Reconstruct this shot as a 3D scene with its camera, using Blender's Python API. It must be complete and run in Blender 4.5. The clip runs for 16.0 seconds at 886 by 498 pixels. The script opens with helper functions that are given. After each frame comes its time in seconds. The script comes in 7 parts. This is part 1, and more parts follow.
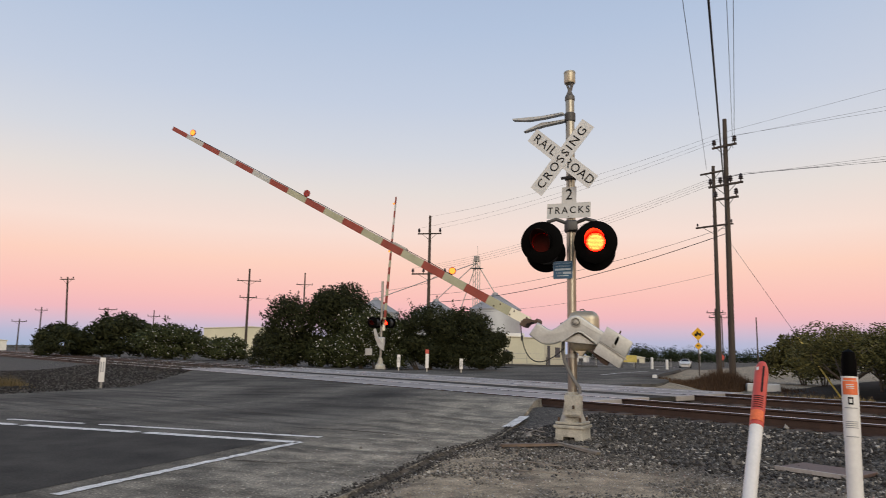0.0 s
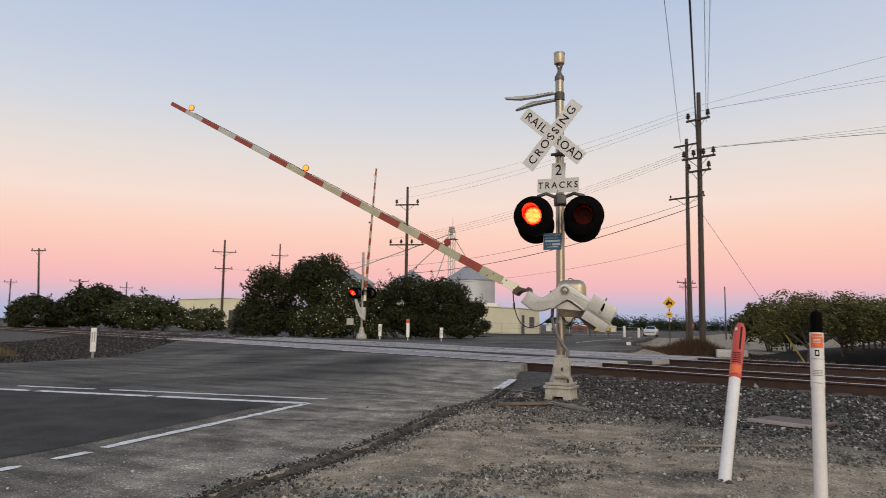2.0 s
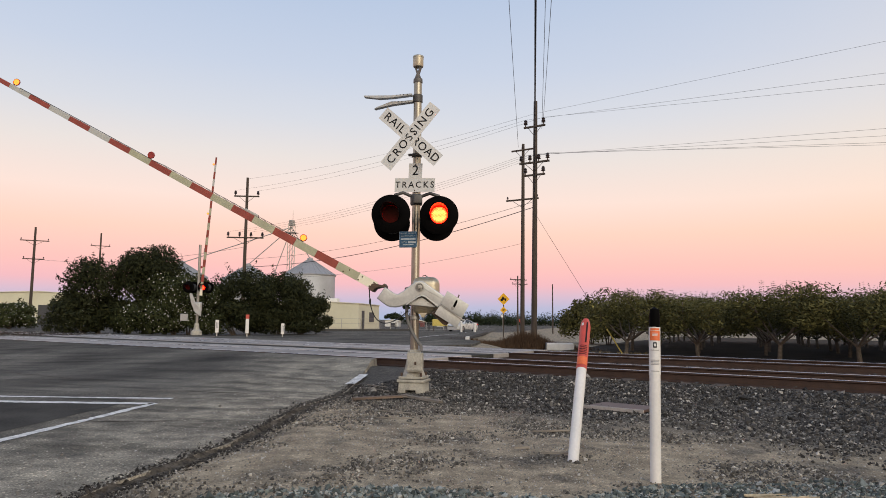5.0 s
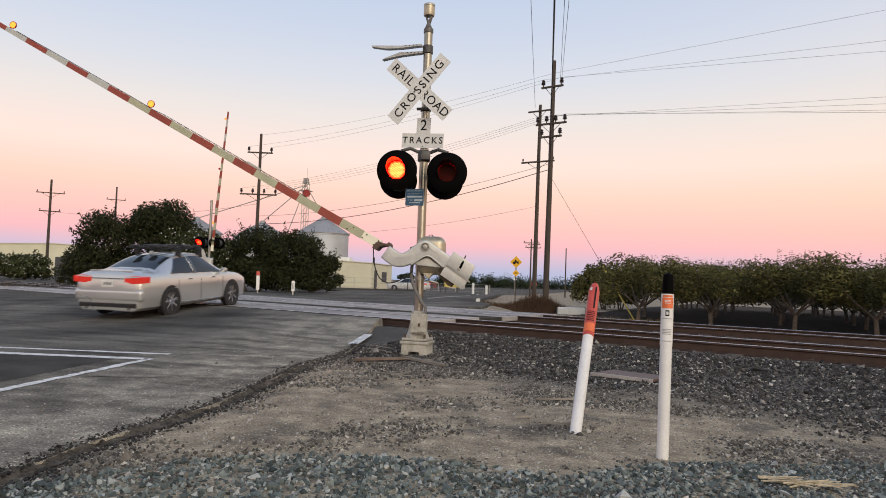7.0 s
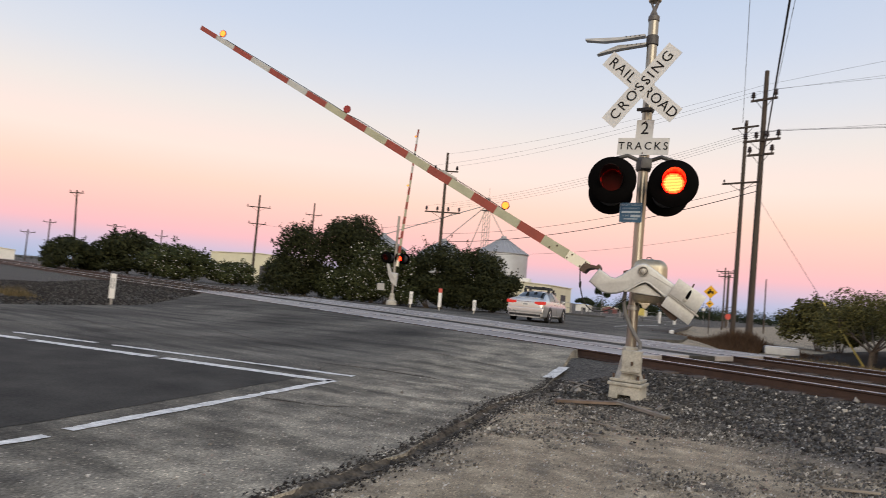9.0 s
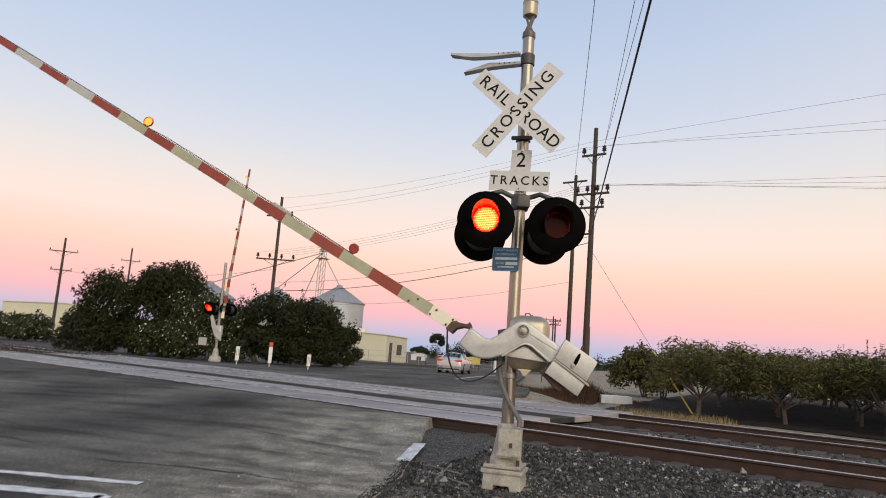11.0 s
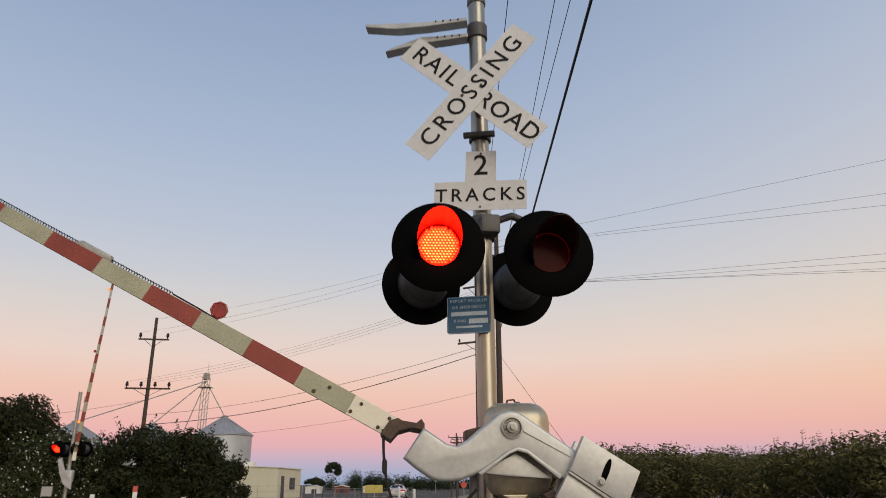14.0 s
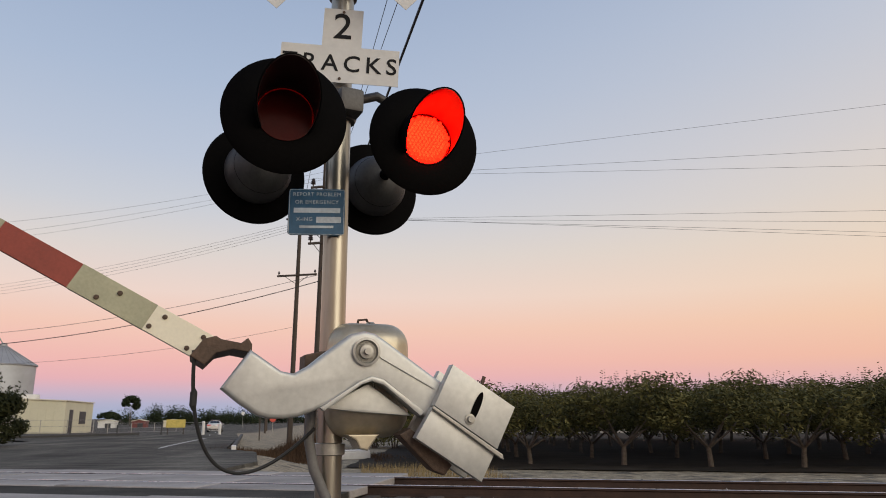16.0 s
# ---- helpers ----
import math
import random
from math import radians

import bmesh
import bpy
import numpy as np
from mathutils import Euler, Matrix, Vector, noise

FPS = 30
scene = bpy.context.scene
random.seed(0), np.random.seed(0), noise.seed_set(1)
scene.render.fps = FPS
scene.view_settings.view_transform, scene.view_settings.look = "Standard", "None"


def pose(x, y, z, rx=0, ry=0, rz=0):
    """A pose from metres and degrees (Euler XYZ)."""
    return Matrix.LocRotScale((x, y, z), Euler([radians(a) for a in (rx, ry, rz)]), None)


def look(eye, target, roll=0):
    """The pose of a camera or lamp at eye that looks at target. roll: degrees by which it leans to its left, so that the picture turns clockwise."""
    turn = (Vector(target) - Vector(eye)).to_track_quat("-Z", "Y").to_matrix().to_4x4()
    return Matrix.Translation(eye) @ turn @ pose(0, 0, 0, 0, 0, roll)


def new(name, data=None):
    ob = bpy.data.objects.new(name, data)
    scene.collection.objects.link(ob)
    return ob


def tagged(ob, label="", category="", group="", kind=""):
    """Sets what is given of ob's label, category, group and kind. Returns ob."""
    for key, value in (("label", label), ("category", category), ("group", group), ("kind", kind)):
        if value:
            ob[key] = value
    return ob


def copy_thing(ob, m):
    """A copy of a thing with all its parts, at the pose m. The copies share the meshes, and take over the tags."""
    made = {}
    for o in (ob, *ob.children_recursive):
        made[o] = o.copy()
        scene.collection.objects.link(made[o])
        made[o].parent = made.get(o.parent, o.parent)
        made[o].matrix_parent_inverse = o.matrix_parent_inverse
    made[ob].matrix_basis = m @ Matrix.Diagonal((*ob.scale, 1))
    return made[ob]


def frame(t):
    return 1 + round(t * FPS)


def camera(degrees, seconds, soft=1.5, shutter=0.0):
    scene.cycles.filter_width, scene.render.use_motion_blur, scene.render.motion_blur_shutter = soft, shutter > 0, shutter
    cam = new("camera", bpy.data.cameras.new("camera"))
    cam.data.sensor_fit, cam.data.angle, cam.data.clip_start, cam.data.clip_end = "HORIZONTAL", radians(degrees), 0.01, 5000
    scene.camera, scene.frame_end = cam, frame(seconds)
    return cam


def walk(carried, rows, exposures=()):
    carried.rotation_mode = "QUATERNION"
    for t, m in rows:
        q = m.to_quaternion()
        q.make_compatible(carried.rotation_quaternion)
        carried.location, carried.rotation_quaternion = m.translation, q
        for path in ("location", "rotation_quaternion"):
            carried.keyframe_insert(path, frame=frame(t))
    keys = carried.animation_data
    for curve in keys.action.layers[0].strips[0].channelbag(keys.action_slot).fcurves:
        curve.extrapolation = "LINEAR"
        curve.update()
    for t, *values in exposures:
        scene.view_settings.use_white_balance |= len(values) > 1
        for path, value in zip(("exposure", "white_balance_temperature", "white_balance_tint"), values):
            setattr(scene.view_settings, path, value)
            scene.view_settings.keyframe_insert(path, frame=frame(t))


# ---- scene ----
cam = camera(64.99, 16.0, 0.75, 0.4)
PATH = [
    (0, (3.360, -9.947, 1.216), (2.3939, -8.2203, 1.5090), 1.03),
    (0.5, (3.328, -10.164, 1.225), (2.3003, -8.4762, 1.5348), 0.92),
    (1, (3.247, -10.408, 1.180), (2.2206, -8.7141, 1.4566), 0.91),
    (1.5, (3.279, -10.515, 1.178), (2.2998, -8.7887, 1.4276), 0.80),
    (2, (3.323, -10.627, 1.157), (2.4200, -8.8546, 1.3677), 0.70),
    (2.5, (3.197, -10.759, 1.170), (2.3796, -8.9457, 1.3810), 0.35),
    (3, (3.099, -10.869, 1.157), (2.3814, -9.0136, 1.3612), -0.07),
    (3.5, (3.130, -10.882, 1.156), (2.5428, -8.9837, 1.3799), -0.52),
    (4, (3.143, -10.893, 1.170), (2.6278, -8.9740, 1.3988), -0.64),
    (6.5, (3.106, -10.769, 1.142), (2.6381, -8.8290, 1.2687), 1.70),
    (7, (3.151, -10.489, 1.158), (2.6379, -8.5583, 1.2498), 1.99),
    (7.5, (3.098, -10.251, 1.127), (2.5033, -8.3424, 1.1846), 2.55),
    (8, (2.855, -10.023, 1.136), (1.9348, -8.2499, 1.2245), 2.83),
    (8.5, (2.636, -9.646, 1.159), (1.5484, -7.9726, 1.2891), 2.95),
    (9, (2.309, -9.351, 1.188), (1.3260, -7.6137, 1.3093), 5.02),
    (11.3, (1.223, -7.407, 1.376), (0.7043, -5.5071, 1.7235), 3.26),
    (11.5, (1.118, -7.257, 1.372), (0.6207, -5.3596, 1.7652), 2.69),
    (12, (0.909, -6.765, 1.416), (0.5204, -4.8823, 1.9663), 0.71),
    (12.5, (0.819, -6.320, 1.515), (0.4718, -4.4806, 2.2185), -0.73),
    (13, (0.643, -5.829, 1.442), (0.3314, -3.9898, 2.1634), -1.20),
    (13.5, (0.504, -5.328, 1.327), (0.2382, -3.4686, 2.0150), -1.42),
    (14, (0.339, -4.837, 1.339), (0.0925, -2.9583, 1.9773), -0.47),
    (14.5, (0.292, -4.414, 1.391), (0.1307, -2.5124, 1.9887), -0.18),
    (15, (0.254, -4.089, 1.412), (0.2070, -2.1725, 1.9812), 0.17),
    (15.5, (0.160, -3.892, 1.343), (0.3241, -1.9670, 1.8592), -1.03),
    (16, (0.102, -3.832, 1.355), (0.3568, -1.9048, 1.8228), -0.35),
]
walk(cam, [(t, look(eye, target, roll)) for t, eye, target, roll in PATH], [(0, -0.02), (1.2, -0.05), (2.5, 0.0), (3.5, 0.03), (6.5, 0.12), (9.2, 0.16), (11.3, 0.12), (12.0, 0.06), (12.8, -0.12), (14.5, -0.2), (16, -0.16)])

# ---- world, sun and exposure ----
def smooth(v, a, b):
    k = min(1.0, max(0.0, (v - a) / (b - a)))
    return k * k * (3 - 2 * k)


def build_world():
    world = bpy.data.worlds.new("dusk_sky")
    scene.world = world
    world.use_nodes = True
    nt = world.node_tree
    nt.nodes.clear()
    out = nt.nodes.new("ShaderNodeOutputWorld")
    bg = nt.nodes.new("ShaderNodeBackground")
    tc = nt.nodes.new("ShaderNodeTexCoord")
    sep = nt.nodes.new("ShaderNodeSeparateXYZ")
    asin = nt.nodes.new("ShaderNodeMath"); asin.operation = "ARCSINE"
    scale = nt.nodes.new("ShaderNodeMath"); scale.operation = "MULTIPLY"; scale.inputs[1].default_value = 2 / math.pi
    nt.links.new(tc.outputs["Generated"], sep.inputs[0])
    nt.links.new(sep.outputs["Z"], asin.inputs[0])
    nt.links.new(asin.outputs[0], scale.inputs[0])

    def ramp(stops):
        r = nt.nodes.new("ShaderNodeValToRGB")
        while len(r.color_ramp.elements) < len(stops):
            r.color_ramp.elements.new(0.5)
        for e, (deg, c) in zip(r.color_ramp.elements, stops):
            e.position = max(0, deg / 90)
            e.color = (*[((v / 255 + 0.055) / 1.055) ** 2.4 for v in c], 1)
        nt.links.new(scale.outputs[0], r.inputs[0])
        return r

    east = ramp(SKY_EAST)
    west = ramp(SKY_WEST)
    # azimuth: 0 towards the earth's shadow, 1 towards the afterglow
    dot = nt.nodes.new("ShaderNodeVectorMath"); dot.operation = "DOT_PRODUCT"
    dot.inputs[1].default_value = (0.86, -0.51, 0)
    nt.links.new(tc.outputs["Generated"], dot.inputs[0])
    mr = nt.nodes.new("ShaderNodeMapRange"); mr.interpolation_type = "SMOOTHSTEP"
    mr.inputs["From Min"].default_value, mr.inputs["From Max"].default_value = -0.7, 1.1
    nt.links.new(dot.outputs["Value"], mr.inputs["Value"])
    mix = nt.nodes.new("ShaderNodeMix"); mix.data_type = "RGBA"
    nt.links.new(mr.outputs[0], mix.inputs["Factor"])
    nt.links.new(east.outputs[0], mix.inputs["A"])
    nt.links.new(west.outputs[0], mix.inputs["B"])
    nt.links.new(mix.outputs["Result"], bg.inputs["Color"])
    bg.inputs["Strength"].default_value = SKY_STRENGTH
    nt.links.new(bg.outputs[0], out.inputs[0])
    sun = bpy.data.lights.new("afterglow", "SUN")
    sun.energy, sun.angle, sun.color = 1.45, radians(50), (1.0, 0.92, 0.76)
    ob = new("afterglow", sun)
    ob.matrix_world = look((GLOW[0] * 10, GLOW[1] * 10, 4.5), (0, 0, 0))


SKY_EAST = [(0, (168, 182, 210)), (1.0, (186, 186, 212)), (1.9, (214, 188, 206)), (2.9, (243, 187, 192)), (4.3, (252, 195, 188)), (6.9, (255, 211, 193)),
            (9.5, (249, 224, 213)), (13, (231, 223, 219)), (16, (214, 217, 225)), (20, (198, 208, 226)), (26, (181, 197, 222)), (34, (162, 181, 211)), (45, (139, 160, 194)), (90, (122, 146, 192))]
SKY_WEST = [(0, (188, 178, 198)), (1.8, (232, 186, 186)), (4, (255, 203, 158)), (10, (255, 222, 182)), (18, (250, 228, 204)), (30, (220, 221, 228)), (45, (182, 199, 228)), (90, (126, 149, 193))]
GLOW = (0.62, -0.78)
SKY_STRENGTH = 1.0
build_world()

# ---- materials ----
MATS = {}


def material(name, color, rough=0.7, metal=0.0, dark=0.75, light=1.15, scale=6.0, fine=60.0, bump=0.15, emit=0.0, emit_color=None, tint=None, by_object=0.0, spec=0.5, stretch=(1, 1, 1)):
    """Base colour varied at two scales, with fine relief."""
    if name in MATS:
        return MATS[name]
    m = bpy.data.materials.new(name)
    MATS[name] = m
    m.use_nodes = True
    nt = m.node_tree
    b = nt.nodes["Principled BSDF"]
    tc = nt.nodes.new("ShaderNodeTexCoord")
    mp = nt.nodes.new("ShaderNodeMapping")
    mp.inputs["Scale"].default_value = stretch
    nt.links.new(tc.outputs["Object"], mp.inputs[0])
    n1 = nt.nodes.new("ShaderNodeTexNoise"); n1.inputs["Scale"].default_value = scale; n1.inputs["Detail"].default_value = 5
    n2 = nt.nodes.new("ShaderNodeTexNoise"); n2.inputs["Scale"].default_value = fine; n2.inputs["Detail"].default_value = 4
    nt.links.new(mp.outputs[0], n1.inputs["Vector"]); nt.links.new(mp.outputs[0], n2.inputs["Vector"])
    r = nt.nodes.new("ShaderNodeValToRGB")
    r.color_ramp.elements[0].position, r.color_ramp.elements[1].position = 0.3, 0.7
    r.color_ramp.elements[0].color = (*[min(1, c * dark) for c in (tint or color)], 1)
    r.color_ramp.elements[1].color = (*[min(1, c * light) for c in color], 1)
    add = nt.nodes.new("ShaderNodeMath"); add.operation = "MULTIPLY_ADD"
    nt.links.new(n2.outputs["Fac"], add.inputs[0]); add.inputs[1].default_value = 0.5
    sub = nt.nodes.new("ShaderNodeMath"); sub.operation = "MULTIPLY_ADD"; sub.inputs[1].default_value = 0.8; sub.inputs[2].default_value = -0.15
    nt.links.new(n1.outputs["Fac"], sub.inputs[0]); nt.links.new(sub.outputs[0], add.inputs[2])
    nt.links.new(add.outputs[0], r.inputs[0])
    colour = r.outputs[0]
    if by_object:
        info = nt.nodes.new("ShaderNodeObjectInfo")
        hsv = nt.nodes.new("ShaderNodeHueSaturation")
        mr = nt.nodes.new("ShaderNodeMapRange")
        mr.inputs["To Min"].default_value, mr.inputs["To Max"].default_value = 1 - by_object, 1 + by_object
        nt.links.new(info.outputs["Random"], mr.inputs["Value"]); nt.links.new(mr.outputs[0], hsv.inputs["Value"]); nt.links.new(colour, hsv.inputs["Color"])
        colour = hsv.outputs[0]
    nt.links.new(colour, b.inputs["Base Color"])
    rr = nt.nodes.new("ShaderNodeMapRange")
    rr.inputs["To Min"].default_value, rr.inputs["To Max"].default_value = max(0.03, rough - 0.12), min(1, rough + 0.12)
    nt.links.new(n1.outputs["Fac"], rr.inputs["Value"]); nt.links.new(rr.outputs[0], b.inputs["Roughness"])
    b.inputs["Metallic"].default_value = metal
    b.inputs["Specular IOR Level"].default_value = spec
    if bump:
        bp = nt.nodes.new("ShaderNodeBump"); bp.inputs["Strength"].default_value = bump; bp.inputs["Distance"].default_value = 0.01
        nt.links.new(n2.outputs["Fac"], bp.inputs["Height"]); nt.links.new(bp.outputs[0], b.inputs["Normal"])
    if emit:
        b.inputs["Emission Color"].default_value = (*(emit_color or color), 1)
        b.inputs["Emission Strength"].default_value = emit
    return m


def foliage(name, a, b, c=None):
    """Leaf colours that differ from clump to clump; light shines through a little."""
    m = bpy.data.materials.new(name)
    m.use_nodes = True
    nt = m.node_tree
    p = nt.nodes["Principled BSDF"]
    geo = nt.nodes.new("ShaderNodeNewGeometry")
    r = nt.nodes.new("ShaderNodeValToRGB")
    r.color_ramp.elements[0].color, r.color_ramp.elements[1].color = (*a, 1), (*b, 1)
    nt.links.new(geo.outputs["Random Per Island"], r.inputs[0])
    nt.links.new(r.outputs[0], p.inputs["Base Color"])
    p.inputs["Roughness"].default_value = 0.65
    p.inputs["Specular IOR Level"].default_value = 0.15
    p.inputs["Subsurface Weight"].default_value = 0.0
    tr = nt.nodes.new("ShaderNodeBsdfTranslucent")
    nt.links.new(r.outputs[0], tr.inputs["Color"])
    mix = nt.nodes.new("ShaderNodeMixShader"); mix.inputs[0].default_value = 0.25
    nt.links.new(p.outputs[0], mix.inputs[1]); nt.links.new(tr.outputs[0], mix.inputs[2])
    nt.links.new(mix.outputs[0], nt.nodes["Material Output"].inputs[0])
    return m


def glass(name, tint=(0.02, 0.025, 0.03)):
    m = bpy.data.materials.new(name)
    m.use_nodes = True
    b = m.node_tree.nodes["Principled BSDF"]
    b.inputs["Base Color"].default_value = (*tint, 1)
    b.inputs["Roughness"].default_value = 0.04
    b.inputs["Specular IOR Level"].default_value = 0.35
    b.inputs["Coat Weight"].default_value = 0.1
    b.inputs["Coat Roughness"].default_value = 0.03
    return m


GALV = material("galvanised_steel", (0.40, 0.385, 0.35), 0.42, 0.6, 0.75, 1.12, 3, 40, 0.05)
MASTSTEEL = material("brushed_mast_steel", (0.40, 0.37, 0.31), 0.32, 0.88, 0.70, 1.15, 2.5, 30, 0.04, stretch=(1, 1, 0.12))
CASTING = material("aluminium_casting", (0.55, 0.55, 0.52), 0.42, 0.45, 0.80, 1.08, 4, 30, 0.025)
CASTING_TAN = material("weathered_housing", (0.50, 0.44, 0.33), 0.38, 0.6, 0.78, 1.12, 4, 30, 0.03)
BASEPAINT = material("cream_base_paint", (0.47, 0.445, 0.375), 0.6, 0.0, 0.55, 1.15, 6, 50, 0.2)
BLACK = material("black_enamel", (0.0028, 0.0025, 0.0025), 0.6, 0.0, 0.7, 1.3, 5, 60, 0.03, spec=0.03)
RUBBER = material("black_rubber", (0.02, 0.02, 0.02), 0.7, 0.0, 0.8, 1.2, 10, 80, 0.1)
SIGNWHITE = material("white_sign_sheeting", (0.72, 0.71, 0.67), 0.5, 0.0, 0.88, 1.05, 3, 25, 0.03)
SIGNBLACK = material("black_lettering", (0.010, 0.010, 0.010), 0.6, spec=0.2)
BLUE = material("blue_plate", (0.05, 0.13, 0.22), 0.4, 0.0, 0.8, 1.2, 8, 40, 0.03)
PLATEWHITE = material("pale_lettering", (0.55, 0.62, 0.66), 0.5)
ARMRED = material("arm_red_sheeting", (0.30, 0.055, 0.035), 0.5, 0.0, 0.8, 1.15, 6, 60, 0.05)
ARMWHITE = material("arm_white_sheeting", (0.44, 0.43, 0.29), 0.5, 0.0, 0.8, 1.1, 5, 60, 0.03)
ARMGREY = material("arm_grey_sheeting", (0.50, 0.50, 0.46), 0.5, 0.0, 0.85, 1.1, 5, 60, 0.05)
ROOTWHITE = material("arm_root_white", (0.90, 0.84, 0.66), 0.5, 0.0, 0.92, 1.05, 5, 60, 0.03)
RUST = material("brown_steel", (0.10, 0.065, 0.045), 0.65, 0.3, 0.6, 1.4, 8, 60, 0.25)
LENSRED = material("dark_red_lens", (0.050, 0.0045, 0.0035), 0.2, 0.0, 0.85, 1.15, 6, 40, 0.0, spec=0.04)
VISORLINING = material("visor_lining", (0.022, 0.010, 0.010), 0.34, 0.0, 0.9, 1.1, 8, 60, 0.0, spec=0.3)
LAMPBACK = material("grey_lamp_housing", (0.05, 0.049, 0.048), 0.5, 0.2, 0.7, 1.2, 6, 60, 0.05)
LENSCLEAR = material("smoked_lens", (0.05, 0.05, 0.05), 0.2, 0.0, 0.7, 1.4, 30, 120, 0.3)
LIT = material("lit_led_array", (0.3, 0.01, 0.005), 0.5, emit=16.0, emit_color=(1.0, 0.0028, 0.0008))
LITCORE = material("lit_led_core", (0.5, 0.1, 0.01), 0.5, emit=11.0, emit_color=(1.0, 0.115, 0.022))
LITDOT = material("lit_led", (0.4, 0.05, 0.01), 0.5, emit=11.0, emit_color=(1.0, 0.045, 0.008))
LITARM = material("lit_arm_lamp", (0.9, 0.3, 0.02), 0.5, emit=2.6, emit_color=(1.0, 0.17, 0.02))
ARMLENS = material("red_arm_lens", (0.33, 0.03, 0.025), 0.35)
CONCRETE = material("crossing_concrete", (0.34, 0.31, 0.285), 0.8, 0.0, 0.6, 1.15, 1.2, 35, 0.3, by_object=0.12)
RAILSIDE = material("rusty_rail", (0.058, 0.033, 0.023), 0.7, 0.2, 0.7, 1.3, 6, 60, 0.2)
RAILTOP = material("worn_rail_head", (0.62, 0.58, 0.55), 0.28, 0.9, 0.85, 1.1, 4, 80, 0.03)
TIE = material("weathered_tie", (0.07, 0.052, 0.04), 0.85, 0.0, 0.6, 1.4, 4, 30, 0.5, by_object=0.25)
POLEWOOD = material("dark_pole_wood", (0.066, 0.050, 0.038), 0.85, 0.0, 0.65, 1.35, 3, 25, 0.3, stretch=(1, 1, 0.12))
WIRE = material("wire", (0.03, 0.03, 0.035), 0.6)
INSUL = material("brown_insulator", (0.05, 0.035, 0.03), 0.3)
PVCWHITE = material("white_plastic_post", (0.78, 0.76, 0.72), 0.45, 0.0, 0.88, 1.05, 4, 50, 0.05)
PVCRED = material("red_plastic_cap", (0.55, 0.075, 0.05), 0.45, 0.0, 0.85, 1.1, 5, 50, 0.05)
ORANGE = material("orange_label", (0.80, 0.17, 0.05), 0.5)
MARK = material("worn_white_marking", (0.92, 0.90, 0.85), 0.85, 0.0, 0.6, 1.0, 9, 70, 0.1, tint=(0.72, 0.70, 0.66), spec=0.1)
YELLOW = material("yellow_sign_sheeting", (0.80, 0.42, 0.01), 0.45, 0.0, 0.9, 1.05, 4, 30, 0.03)
SILO = material("corrugated_silo_steel", (0.46, 0.48, 0.50), 0.5, 0.3, 0.85, 1.08, 0.6, 8, 0.05)
SILOROOF = material("silo_roof_steel", (0.34, 0.34, 0.345), 0.55, 0.2, 0.85, 1.1, 0.6, 8, 0.05)
CREAM = material("cream_cladding", (0.64, 0.61, 0.45), 0.7, 0.0, 0.9, 1.06, 0.5, 6, 0.05)
CREAMPALE = material("pale_cladding", (0.66, 0.62, 0.48), 0.7, 0.0, 0.9, 1.06, 0.5, 6, 0.05)
DARKOPEN = material("dark_opening", (0.05, 0.05, 0.055), 0.6)
BARK = material("pale_bark", (0.13, 0.105, 0.082), 0.9, 0.0, 0.6, 1.4, 8, 40, 0.4)
WOODGREY = material("bleached_stick", (0.27, 0.24, 0.20), 0.9, 0.0, 0.6, 1.3, 5, 40, 0.3, stretch=(0.2, 1, 1), spec=0.1)
WOODDEBRIS = material("weathered_board", (0.17, 0.125, 0.095), 0.9, 0.0, 0.6, 1.35, 5, 40, 0.3, stretch=(0.2, 1, 1))
STRAW = material("straw", (0.52, 0.43, 0.29), 0.85, 0.0, 0.6, 1.2, 12, 60, 0.2)
CARPAINT = material("silver_car_paint", (0.62, 0.62, 0.60), 0.30, 0.65, 0.95, 1.03, 1, 300, 0.0)
for node in CARPAINT.node_tree.nodes:
    if node.type == "BSDF_PRINCIPLED":
        node.inputs["Coat Weight"].default_value, node.inputs["Coat Roughness"].default_value = 0.8, 0.05
CHROME = material("chrome", (0.75, 0.75, 0.75), 0.12, 1.0, 0.95, 1.0, 5, 60, 0.0)
TAIL = material("lit_tail_lamp", (0.4, 0.02, 0.015), 0.25, emit=0.3, emit_color=(1.0, 0.05, 0.03))
CARGLASS = glass("car_window_glass")
CARDARK = material("dark_trim", (0.015, 0.015, 0.016), 0.5)
LEAF_BUSH = foliage("dark_bush_leaves", (0.014, 0.019, 0.008), (0.052, 0.056, 0.022))
LEAF_OLE = foliage("oleander_leaves", (0.024, 0.032, 0.012), (0.082, 0.092, 0.036))
LEAF_ORCH = foliage("orchard_leaves", (0.040, 0.041, 0.014), (0.170, 0.156, 0.056))
LEAF_FAR = foliage("far_leaves", (0.02, 0.03, 0.016), (0.05, 0.065, 0.03))
FLOWER = material("white_blossom", (0.75, 0.72, 0.68), 0.7)
DRYGRASS = foliage("dry_grass", (0.20, 0.14, 0.06), (0.42, 0.32, 0.16))
VERGEGRASS = foliage("verge_grass", (0.07, 0.055, 0.024), (0.27, 0.205, 0.105))
WEED = foliage("dry_weed", (0.055, 0.032, 0.018), (0.14, 0.085, 0.05))


